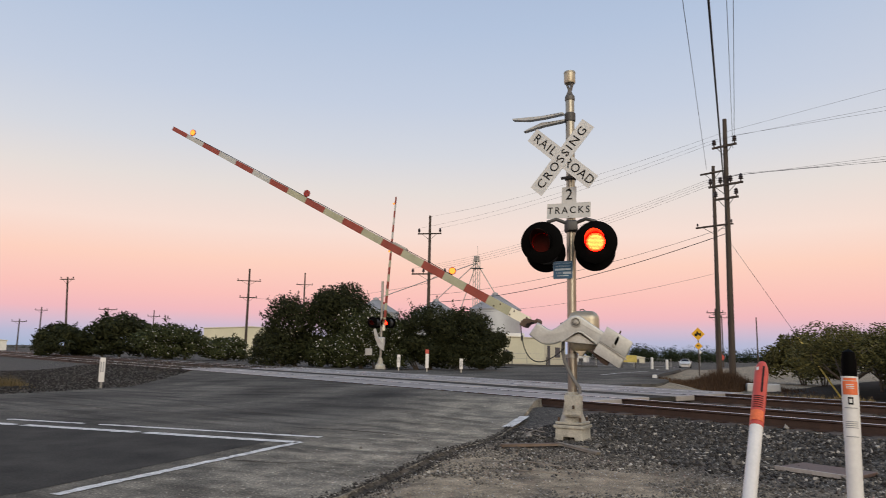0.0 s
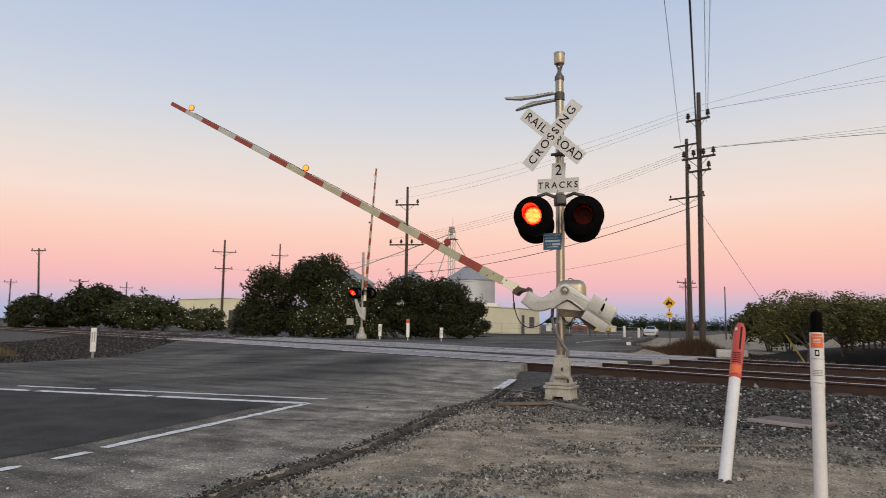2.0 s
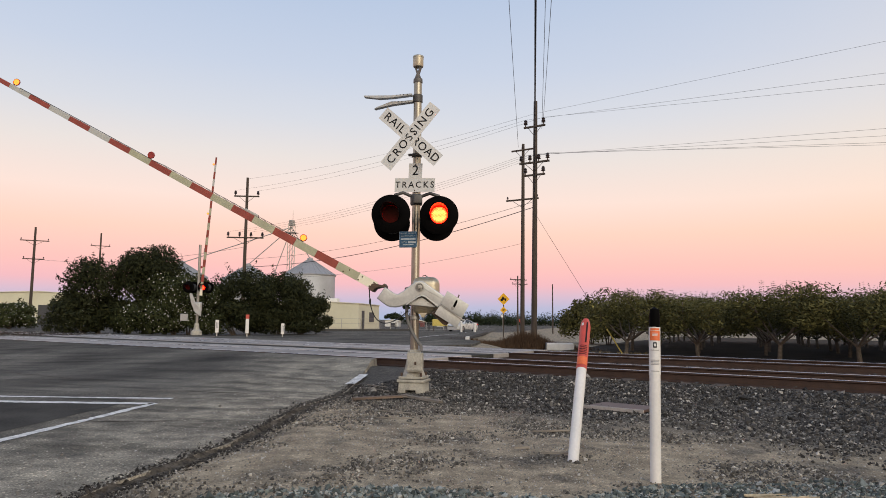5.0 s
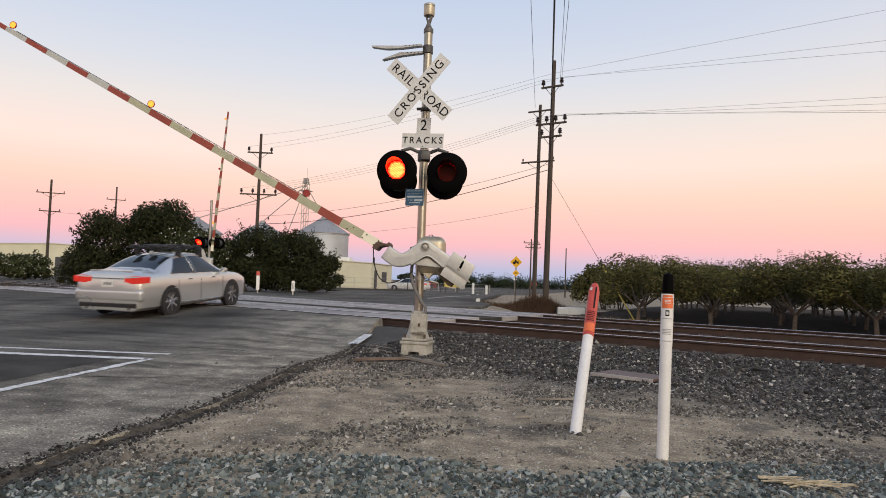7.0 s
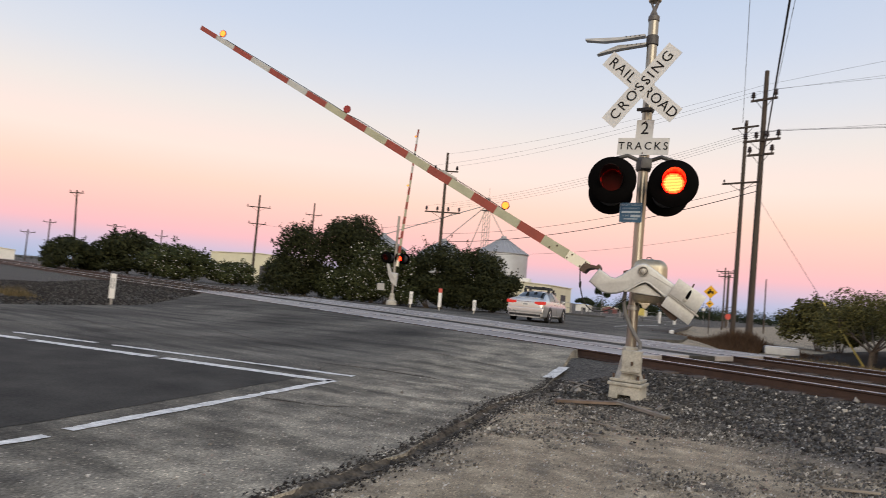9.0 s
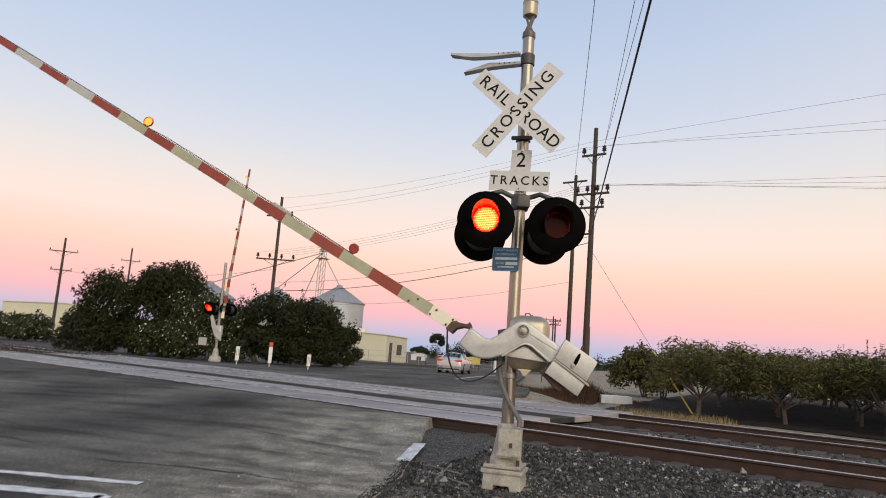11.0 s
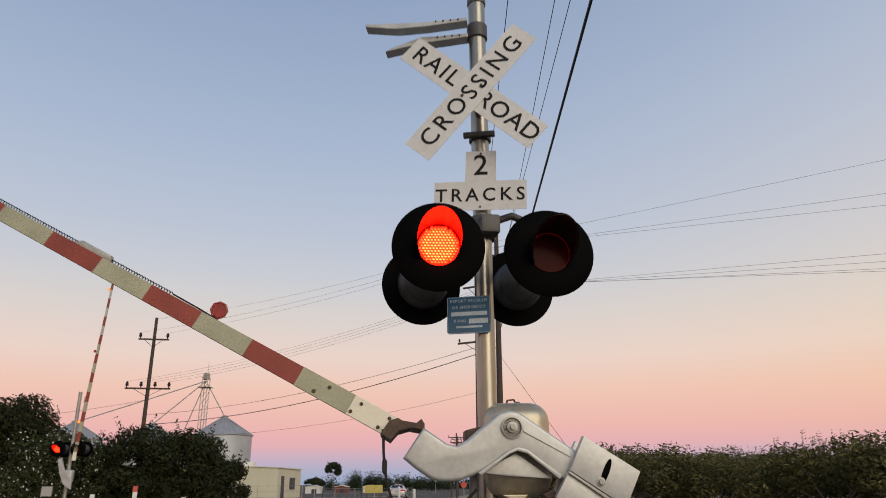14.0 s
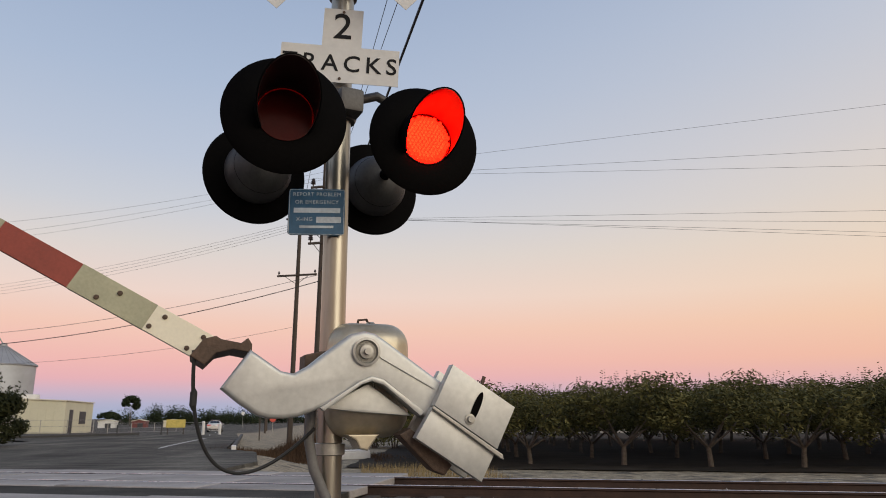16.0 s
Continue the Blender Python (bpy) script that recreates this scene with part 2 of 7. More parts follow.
# ---- building helpers ----
def part(name, bm, mat, parent=None, label="", m=None, smooth_faces=False, mats=()):
    """Links a bmesh as one mesh object under a thing or a part."""
    me = bpy.data.meshes.new(name)
    bmesh.ops.recalc_face_normals(bm, faces=bm.faces)
    bm.to_mesh(me)
    bm.free()
    for k in (mat, *mats):
        me.materials.append(k)
    if smooth_faces:
        for p in me.polygons:
            p.use_smooth = True
        me.set_sharp_from_angle(angle=radians(38))
    ob = new(name, me)
    if parent is not None:
        ob.parent = parent
    if m is not None:
        ob.matrix_basis = m
    if label:
        ob["label"] = label
    return ob


def thing(name, label, category, m=None, group="", kind=""):
    ob = new(name)
    ob.empty_display_size = 0.2
    if m is not None:
        ob.matrix_basis = m
    return tagged(ob, label, category, group, kind)


def box(w, d, h, bevel=0.0, at=(0, 0, 0), m=None, bm=None, seg=2):
    """A box centred in x and y, standing on at."""
    b = bmesh.new()
    bmesh.ops.create_cube(b, size=1)
    bmesh.ops.transform(b, matrix=Matrix.Translation((at[0], at[1], at[2] + h / 2)) @ Matrix.Diagonal((w, d, h, 1)), verts=b.verts)
    if bevel:
        bmesh.ops.bevel(b, geom=b.edges, offset=bevel, segments=seg, affect="EDGES", profile=0.6)
    if m is not None:
        bmesh.ops.transform(b, matrix=m, verts=b.verts)
    return join(bm, b)


def join(bm, b):
    if bm is None:
        return b
    me = bpy.data.meshes.new("tmp")
    b.to_mesh(me)
    b.free()
    bm.from_mesh(me)
    bpy.data.meshes.remove(me)
    return bm


def tube(p, q, r1, r2=None, seg=16, caps=True, bm=None):
    """A straight tapered tube from p to q."""
    p, q = Vector(p), Vector(q)
    b = bmesh.new()
    bmesh.ops.create_cone(b, cap_ends=caps, segments=seg, radius1=r1, radius2=r1 if r2 is None else r2, depth=(q - p).length)
    turn = (q - p).to_track_quat("Z", "Y").to_matrix().to_4x4()
    bmesh.ops.transform(b, matrix=Matrix.Translation((p + q) / 2) @ turn, verts=b.verts)
    return join(bm, b)


def pipe(points, r, seg=8, bm=None):
    """A bent tube through points."""
    b = bmesh.new()
    pts = [Vector(p) for p in points]
    rings = []
    for i, p in enumerate(pts):
        d = (pts[min(i + 1, len(pts) - 1)] - pts[max(i - 1, 0)]).normalized()
        a = d.orthogonal().normalized() if i == 0 else (rings_up - d * rings_up.dot(d)).normalized()
        rings_up = a
        c = d.cross(a)
        rings.append([b.verts.new(p + (a * math.cos(2 * math.pi * k / seg) + c * math.sin(2 * math.pi * k / seg)) * r) for k in range(seg)])
    for u, v in zip(rings, rings[1:]):
        for k in range(seg):
            b.faces.new((u[k], u[(k + 1) % seg], v[(k + 1) % seg], v[k]))
    b.faces.new(rings[0]); b.faces.new(rings[-1])
    return join(bm, b)


def lathe(profile, seg=32, m=None, bm=None, caps=True):
    """Turns (radius, z) points round the z axis; without caps the outline closes on itself, a ring."""
    b = bmesh.new()
    rings = []
    for r, z in profile:
        rings.append([b.verts.new((max(r, 1e-4) * math.cos(2 * math.pi * k / seg), max(r, 1e-4) * math.sin(2 * math.pi * k / seg), z)) for k in range(seg)])
    for u, v in zip(rings, rings[1:] if caps else rings[1:] + rings[:1]):
        for k in range(seg):
            b.faces.new((u[k], u[(k + 1) % seg], v[(k + 1) % seg], v[k]))
    if caps:
        b.faces.new(rings[0]); b.faces.new(rings[-1])
    if m is not None:
        bmesh.ops.transform(b, matrix=m, verts=b.verts)
    return join(bm, b)


def slab(outline, y0, y1, bevel=0.0, bm=None, seg=2):
    """An outline in x and z, drawn out from y0 to y1."""
    b = bmesh.new()
    lo = [b.verts.new((x, y0, z)) for x, z in outline]
    hi = [b.verts.new((x, y1, z)) for x, z in outline]
    n = len(lo)
    b.faces.new(lo); b.faces.new(hi[::-1])
    for k in range(n):
        b.faces.new((lo[k], hi[k], hi[(k + 1) % n], lo[(k + 1) % n]))
    bmesh.ops.recalc_face_normals(b, faces=b.faces)
    if bevel:
        rim = [e for e in b.edges if abs(e.verts[0].co.y - e.verts[1].co.y) < 1e-6]
        bmesh.ops.bevel(b, geom=rim, offset=bevel, segments=seg, affect="EDGES", profile=0.6)
    return join(bm, b)


def lettering(name, text, size, parent, m, mat, space=1.0, bold=0.0, label=""):
    """Words in the built-in font, as a thin mesh in x and z, facing -y."""
    cu = bpy.data.curves.new(name, "FONT")
    cu.body, cu.size, cu.align_x, cu.align_y, cu.space_character = text, size, "CENTER", "CENTER", space
    cu.extrude, cu.offset, cu.resolution_u = 0.0012, bold, 3
    tmp = new(name, cu)
    me = bpy.data.meshes.new_from_object(tmp.evaluated_get(bpy.context.evaluated_depsgraph_get()))
    bpy.data.objects.remove(tmp)
    bpy.data.curves.remove(cu)
    me.materials.clear()
    me.materials.append(mat)
    ob = new(name, me)
    ob.parent = parent
    ob.matrix_basis = m @ pose(0, 0, 0, 90, 0, 0)
    if label:
        ob["label"] = label
    return ob


def leaves(count, spots, size, rng, flat=1.6, inner=0.55, outer=1.05):
    """Small leaf blades strewn through balls (centre, radii): vertices and faces."""
    cen = np.array([s[0] for s in spots], float)
    rad = np.array([s[1] for s in spots], float)
    vol = rad.prod(1) ** 0.66
    pick = rng.choice(len(spots), count, p=vol / vol.sum())
    d = rng.normal(size=(count, 3))
    d /= np.linalg.norm(d, axis=1, keepdims=True)
    shell = rng.uniform(inner, outer, (count, 1))
    c = cen[pick] + d * rad[pick] * shell
    face = d + rng.normal(size=(count, 3)) * 0.45
    a = np.cross(face, rng.normal(size=(count, 3))); a /= np.linalg.norm(a, axis=1, keepdims=True)
    b = np.cross(face, a); b /= np.linalg.norm(b, axis=1, keepdims=True)
    s = size * rng.uniform(0.6, 1.4, (count, 1))
    v = np.stack([c - a * s * flat, c + b * s * 0.55, c + a * s * flat, c - b * s * 0.55], 1).reshape(-1, 3)
    f = np.arange(count * 4).reshape(-1, 4)
    return v, f


def mesh_from(name, v, f, mat):
    me = bpy.data.meshes.new(name)
    me.from_pydata(v.tolist(), [], f.tolist())
    me.materials.append(mat)
    me.update()
    return me


# ---- the lie of the land ----
TRACK_TURN = -20.0
TX, TY = math.cos(radians(TRACK_TURN)), math.sin(radians(TRACK_TURN))


def along(x, y):
    return x * TX + y * TY


def across(x, y):
    return -x * TY + y * TX


def spot(s, n):
    """World x, y of a place s metres along the railway and n metres across it."""
    return s * TX - n * TY, s * TY + n * TX


def line_at(v, pts):
    """x on a line of (y, x) points at y = v."""
    return float(np.interp(v, [p[0] for p in pts], [p[1] for p in pts]))


RIGHT_EDGE = [(-40, 4.5), (-12, 0.85), (-6.7, -0.28), (-5, -0.36), (-3.6, -0.62), (-1.9, -0.98), (0.2, -1.25), (1.8, -1.58), (3.6, -1.95), (10.5, -2.6), (16, -2.3),
              (22.9, -3.2), (26.1, -4.8), (47, -7.4), (150, -23.5), (700, -114)]
LEFT_EDGE = [(-40, -30), (-10, -17), (-2, -14.6), (1.1, -14.6), (4.5, -15.6), (8.5, -18), (11.6, -20.6), (20, -20.5), (24, -17.6), (40, -17.8), (48, -24), (57, -17.0), (150, -31.6), (700, -122)]


def road_z(x, y):
    n = across(x, y)
    if n < 9.7:
        z = 0.30 * smooth(n, -1.4, 2.9)
    elif n < 18:
        z = 0.30 - 0.15 * smooth(n, 9.7, 18)
    else:
        z = 0.15 - 0.25 * smooth(n, 22, 56) - 0.6 * smooth(n, 45, 110)
    inside = line_at(y, RIGHT_EDGE) - x
    return z - 0.14 * smooth(n, -2.8, 1.0) * (1 - smooth(n, 1.2, 2.6)) * (1 - smooth(inside, 0, 3))


def ground_z(x, y):
    n = across(x, y)
    right = x - line_at(y, RIGHT_EDGE)
    zr = 0.16 * smooth(n, 0.6, 2.3)
    if n > 9.8:
        zr = 0.16 - 0.56 * smooth(n, 10.6, 14.5) - 0.4 * smooth(n, 30, 90)
    zl = road_z(x, y) - 0.07
    z = zl + (zr - zl) * smooth(right, -0.35, 0.5 + 1.0 * smooth(n, 0.3, 2.2) if n < 2.6 else 2.5)
    bed = smooth(n, 2.1, 2.7) * (1 - smooth(n, 9.7, 10.3))
    z += (0.14 - z) * bed
    lump = 0.02 * noise.noise((x * 0.9, y * 0.9, 0)) + 0.012 * noise.noise((x * 3.1, y * 3.1, 4))
    return z + lump * (smooth(right, 0.2, 1.2) * (1 - bed))


def axis_steps(lo, hi, step, far):
    mid = np.arange(lo, hi + 1e-6, step)
    out, d, v = [], step, hi
    while v < far:
        d *= 1.22
        v += d
        out.append(v)
    low, d, v = [], step, lo
    while v > -far:
        d *= 1.22
        v -= d
        low.append(v)
    return np.concatenate([low[::-1], mid, out])


def ground_material():
    m = bpy.data.materials.new("gravelly_dirt")
    m.use_nodes = True
    nt = m.node_tree
    b = nt.nodes["Principled BSDF"]
    tc = nt.nodes.new("ShaderNodeTexCoord")

    def tex(scale, detail=6, rough=0.6):
        n = nt.nodes.new("ShaderNodeTexNoise")
        n.inputs["Scale"].default_value, n.inputs["Detail"].default_value, n.inputs["Roughness"].default_value = scale, detail, rough
        nt.links.new(tc.outputs["Object"], n.inputs["Vector"])
        return n

    def ramp(src, stops):
        r = nt.nodes.new("ShaderNodeValToRGB")
        while len(r.color_ramp.elements) < len(stops):
            r.color_ramp.elements.new(0.5)
        for e, (p, c) in zip(r.color_ramp.elements, stops):
            e.position, e.color = p, (*c, 1)
        nt.links.new(src, r.inputs[0])
        return r
    big, mid, fine = tex(0.55), tex(3.5), tex(38)
    vor = nt.nodes.new("ShaderNodeTexVoronoi"); vor.inputs["Scale"].default_value = 62
    nt.links.new(tc.outputs["Object"], vor.inputs["Vector"])
    dirt = ramp(mid.outputs["Fac"], [(0.25, (0.155, 0.126, 0.090)), (0.5, (0.32, 0.264, 0.185)), (0.75, (0.53, 0.442, 0.312))])
    grit = ramp(vor.outputs["Color"], [(0.15, (0.022, 0.020, 0.018)), (0.6, (0.078, 0.071, 0.062)), (0.9, (0.24, 0.22, 0.19))])
    # crushed stone lies along the railway and in the heap by the post; bare dirt between
    dot = nt.nodes.new("ShaderNodeVectorMath"); dot.operation = "DOT_PRODUCT"; dot.inputs[1].default_value = (-TY, TX, 0)
    nt.links.new(tc.outputs["Object"], dot.inputs[0])
    wob = nt.nodes.new("ShaderNodeMath"); wob.operation = "MULTIPLY_ADD"; wob.inputs[1].default_value = 4.0
    nt.links.new(big.outputs["Fac"], wob.inputs[0]); nt.links.new(dot.outputs["Value"], wob.inputs[2])
    near = nt.nodes.new("ShaderNodeMapRange"); near.inputs["From Min"].default_value, near.inputs["From Max"].default_value = -0.2, 1.3
    nt.links.new(wob.outputs[0], near.inputs["Value"])
    off = nt.nodes.new("ShaderNodeMapRange"); off.inputs["From Min"].default_value, off.inputs["From Max"].default_value = 12.6, 14.2
    off.inputs["To Min"].default_value, off.inputs["To Max"].default_value = 1, 0
    nt.links.new(wob.outputs[0], off.inputs["Value"])
    low = nt.nodes.new("ShaderNodeMapRange"); low.inputs["From Min"].default_value, low.inputs["From Max"].default_value = -4.2, -4.8
    nt.links.new(wob.outputs[0], low.inputs["Value"])
    both = nt.nodes.new("ShaderNodeMath"); both.operation = "MULTIPLY"
    nt.links.new(near.outputs[0], both.inputs[0]); nt.links.new(off.outputs[0], both.inputs[1])
    blot = tex(1.3, 4)
    br = nt.nodes.new("ShaderNodeMapRange"); br.inputs["From Min"].default_value, br.inputs["From Max"].default_value = 0.52, 0.66; br.inputs["To Max"].default_value = 0.85
    nt.links.new(blot.outputs["Fac"], br.inputs["Value"])
    low2 = nt.nodes.new("ShaderNodeMath"); low2.operation = "MAXIMUM"
    nt.links.new(low.outputs[0], low2.inputs[0]); nt.links.new(br.outputs[0], low2.inputs[1])
    sepg = nt.nodes.new("ShaderNodeSeparateXYZ"); nt.links.new(tc.outputs["Object"], sepg.inputs[0])
    cin = nt.nodes.new("ShaderNodeMapRange"); cin.inputs["From Min"].default_value, cin.inputs["From Max"].default_value = -12.5, -14.5; cin.inputs["To Max"].default_value = 1.0
    nt.links.new(sepg.outputs["X"], cin.inputs["Value"])
    low3 = nt.nodes.new("ShaderNodeMath"); low3.operation = "MAXIMUM"
    nt.links.new(low2.outputs[0], low3.inputs[0]); nt.links.new(cin.outputs[0], low3.inputs[1])
    low = low3
    mask = nt.nodes.new("ShaderNodeMath"); mask.operation = "MAXIMUM"
    nt.links.new(both.outputs[0], mask.inputs[0]); nt.links.new(low.outputs[0], mask.inputs[1])
    mix = nt.nodes.new("ShaderNodeMix"); mix.data_type = "RGBA"
    add = nt.nodes.new("ShaderNodeMath"); add.operation = "MULTIPLY"
    fr = nt.nodes.new("ShaderNodeMapRange"); fr.inputs["From Min"].default_value, fr.inputs["From Max"].default_value = 0.2, 0.45
    nt.links.new(fine.outputs["Fac"], fr.inputs["Value"])
    nt.links.new(mask.outputs[0], add.inputs[0]); nt.links.new(fr.outputs[0], add.inputs[1])
    nt.links.new(add.outputs[0], mix.inputs["Factor"])
    nt.links.new(dirt.outputs[0], mix.inputs["A"]); nt.links.new(grit.outputs[0], mix.inputs["B"])
    # pebbles and grains in the dirt
    pv = nt.nodes.new("ShaderNodeTexVoronoi"); pv.inputs["Scale"].default_value = 95
    nt.links.new(tc.outputs["Object"], pv.inputs["Vector"])
    pr = ramp(pv.outputs["Color"], [(0.1, (0.55, 0.54, 0.53)), (0.5, (0.95, 0.95, 0.95)), (0.8, (1.15, 1.15, 1.15)), (0.93, (2.4, 2.35, 2.25))])
    grain = nt.nodes.new("ShaderNodeMix"); grain.data_type = "RGBA"; grain.blend_type = "MULTIPLY"; grain.inputs["Factor"].default_value = 0.8
    nt.links.new(mix.outputs["Result"], grain.inputs["A"]); nt.links.new(pr.outputs[0], grain.inputs["B"])
    nt.links.new(grain.outputs["Result"], b.inputs["Base Color"])
    b.inputs["Roughness"].default_value = 0.95
    b.inputs["Specular IOR Level"].default_value = 0.2
    bp = nt.nodes.new("ShaderNodeBump"); bp.inputs["Strength"].default_value = 0.6; bp.inputs["Distance"].default_value = 0.02
    nt.links.new(fine.outputs["Fac"], bp.inputs["Height"]); nt.links.new(bp.outputs[0], b.inputs["Normal"])
    return m


def asphalt_material():
    m = bpy.data.materials.new("worn_asphalt")
    m.use_nodes = True
    nt = m.node_tree
    b = nt.nodes["Principled BSDF"]
    tc = nt.nodes.new("ShaderNodeTexCoord")
    mp = nt.nodes.new("ShaderNodeMapping"); mp.inputs["Rotation"].default_value = (0, 0, radians(-11)); mp.inputs["Scale"].default_value = (1, 0.35, 1)
    nt.links.new(tc.outputs["Object"], mp.inputs[0])

    def tex(scale, vec, detail=6):
        n = nt.nodes.new("ShaderNodeTexNoise")
        n.inputs["Scale"].default_value, n.inputs["Detail"].default_value = scale, detail
        nt.links.new(vec, n.inputs["Vector"])
        return n
    big, mid, fine = tex(0.45, mp.outputs[0]), tex(2.6, tc.outputs["Object"]), tex(70, tc.outputs["Object"])

    def ramp(src, stops):
        r = nt.nodes.new("ShaderNodeValToRGB")
        while len(r.color_ramp.elements) < len(stops):
            r.color_ramp.elements.new(0.5)
        for e, (p, c) in zip(r.color_ramp.elements, stops):
            e.position, e.color = p, (*c, 1)
        nt.links.new(src, r.inputs[0])
        return r
    base = ramp(big.outputs["Fac"], [(0.32, (0.055, 0.051, 0.044)), (0.5, (0.104, 0.096, 0.082)), (0.66, (0.172, 0.159, 0.134))])
    # wheel dust and grit towards the broken edge
    sep = nt.nodes.new("ShaderNodeSeparateXYZ"); nt.links.new(tc.outputs["Object"], sep.inputs[0])
    edge = nt.nodes.new("ShaderNodeMath"); edge.operation = "MULTIPLY_ADD"; edge.inputs[1].default_value = 0.2
    nt.links.new(sep.outputs["Y"], edge.inputs[0]); nt.links.new(sep.outputs["X"], edge.inputs[2])
    er = nt.nodes.new("ShaderNodeMapRange"); er.inputs["From Min"].default_value, er.inputs["From Max"].default_value = -4.6, -2.4
    nt.links.new(edge.outputs[0], er.inputs["Value"])
    dust = ramp(mid.outputs["Fac"], [(0.3, (0.22, 0.198, 0.158)), (0.7, (0.40, 0.358, 0.280))])
    k = nt.nodes.new("ShaderNodeMath"); k.operation = "MULTIPLY"
    yl = nt.nodes.new("ShaderNodeMapRange"); yl.inputs["From Min"].default_value, yl.inputs["From Max"].default_value = 6.0, 3.0
    nt.links.new(sep.outputs["Y"], yl.inputs["Value"])
    near_dust = nt.nodes.new("ShaderNodeMath"); near_dust.operation = "MULTIPLY"
    nt.links.new(er.outputs[0], near_dust.inputs[0]); nt.links.new(yl.outputs[0], near_dust.inputs[1])
    nt.links.new(near_dust.outputs[0], k.inputs[0])
    mr = nt.nodes.new("ShaderNodeMapRange"); mr.inputs["From Min"].default_value, mr.inputs["From Max"].default_value = 0.12, 0.62
    nt.links.new(mid.outputs["Fac"], mr.inputs["Value"]); nt.links.new(mr.outputs[0], k.inputs[1])
    mix = nt.nodes.new("ShaderNodeMix"); mix.data_type = "RGBA"
    nt.links.new(k.outputs[0], mix.inputs["Factor"]); nt.links.new(base.outputs[0], mix.inputs["A"]); nt.links.new(dust.outputs[0], mix.inputs["B"])
    mp2 = nt.nodes.new("ShaderNodeMapping"); mp2.inputs["Rotation"].default_value = (0, 0, radians(-14)); mp2.inputs["Scale"].default_value = (0.45, 2.2, 1)
    nt.links.new(tc.outputs["Object"], mp2.inputs[0])
    streak = tex(1.0, mp2.outputs[0], 8)
    sr = ramp(streak.outputs["Fac"], [(0.36, (0.5, 0.5, 0.5)), (0.5, (1.0, 1.0, 1.0)), (0.66, (1.3, 1.29, 1.26))])
    worn = nt.nodes.new("ShaderNodeMix"); worn.data_type = "RGBA"; worn.blend_type = "MULTIPLY"; worn.inputs["Factor"].default_value = 0.85
    nt.links.new(mix.outputs["Result"], worn.inputs["A"]); nt.links.new(sr.outputs[0], worn.inputs["B"])
    mix = worn
    spk = nt.nodes.new("ShaderNodeMix"); spk.data_type = "RGBA"; spk.blend_type = "MULTIPLY"; spk.inputs["Factor"].default_value = 1.0
    sp = ramp(fine.outputs["Fac"], [(0.3, (0.6, 0.6, 0.6)), (0.72, (1.4, 1.4, 1.4))])
    nt.links.new(mix.outputs["Result"], spk.inputs["A"]); nt.links.new(sp.outputs[0], spk.inputs["B"])
    # exposed stone chips
    av = nt.nodes.new("ShaderNodeTexVoronoi"); av.inputs["Scale"].default_value = 75
    nt.links.new(tc.outputs["Object"], av.inputs["Vector"])
    ar = ramp(av.outputs["Color"], [(0.12, (0.55, 0.55, 0.55)), (0.5, (0.95, 0.95, 0.95)), (0.82, (1.15, 1.15, 1.14)), (0.93, (2.6, 2.5, 2.4))])
    chips = nt.nodes.new("ShaderNodeMix"); chips.data_type = "RGBA"; chips.blend_type = "MULTIPLY"; chips.inputs["Factor"].default_value = 0.9
    nt.links.new(spk.outputs["Result"], chips.inputs["A"]); nt.links.new(ar.outputs[0], chips.inputs["B"])
    nt.links.new(chips.outputs["Result"], b.inputs["Base Color"])
    b.inputs["Roughness"].default_value = 0.9
    b.inputs["Specular IOR Level"].default_value = 0.12
    bp = nt.nodes.new("ShaderNodeBump"); bp.inputs["Strength"].default_value = 0.35; bp.inputs["Distance"].default_value = 0.01
    nt.links.new(fine.outputs["Fac"], bp.inputs["Height"]); nt.links.new(bp.outputs[0], b.inputs["Normal"])
    return m


GROUND, ASPHALT = ground_material(), asphalt_material()
PATCH = material("dark_patch_asphalt", (0.046, 0.043, 0.037), 0.85, 0, 0.5, 1.7, 1.6, 45, 0.5, spec=0.12)
# for cracks, and for the road edge, where the dark tone paints the step's shadow
CRACK_AND_SHADE = material("broken_asphalt_and_step_shade", (0.060, 0.052, 0.042), 0.95, 0, 0.30, 2.4, 9, 45, 1.0, spec=0.06)


def build_ground():
    xs, ys = axis_steps(-12, 14, 0.3, 2600), axis_steps(-12, 16, 0.3, 2600)
    v = [(x, y, ground_z(x, y)) for y in ys for x in xs]
    w = len(xs)
    f = [(j * w + i, j * w + i + 1, (j + 1) * w + i + 1, (j + 1) * w + i) for j in range(len(ys) - 1) for i in range(w - 1)]
    me = bpy.data.meshes.new("ground")
    me.from_pydata(v, [], f)
    me.materials.append(GROUND)
    for p in me.polygons:
        p.use_smooth = True
    tagged(new("ground", me), "tan gravelly dirt ground with worn bare patches", "ground", kind="structure")


def road_strip(name, ys, label):
    """Asphalt between the two edges, with a broken skirt down to the dirt."""
    v, f, cols = [], [], 26
    for y in ys:
        a, c = line_at(y, LEFT_EDGE), line_at(y, RIGHT_EDGE)
        c += 0.05 * noise.noise((0, y * 1.7, 3)) + 0.025 * noise.noise((0, y * 6, 9))
        for k in range(cols + 1):
            u = 1 - (1 - k / cols) ** 1.6
            x = a + (c - a) * u
            v.append((x, y, road_z(x, y)))
        v.append((c + 0.03, y, road_z(c, y) - 0.16))
    w = cols + 2
    for j in range(len(ys) - 1):
        for k in range(w - 1):
            f.append((j * w + k, j * w + k + 1, (j + 1) * w + k + 1, (j + 1) * w + k))
    me = bpy.data.meshes.new(name)
    me.from_pydata(v, [], f)
    me.materials.append(ASPHALT)
    me.update()
    return tagged(new(name, me), label, "road", kind="structure")


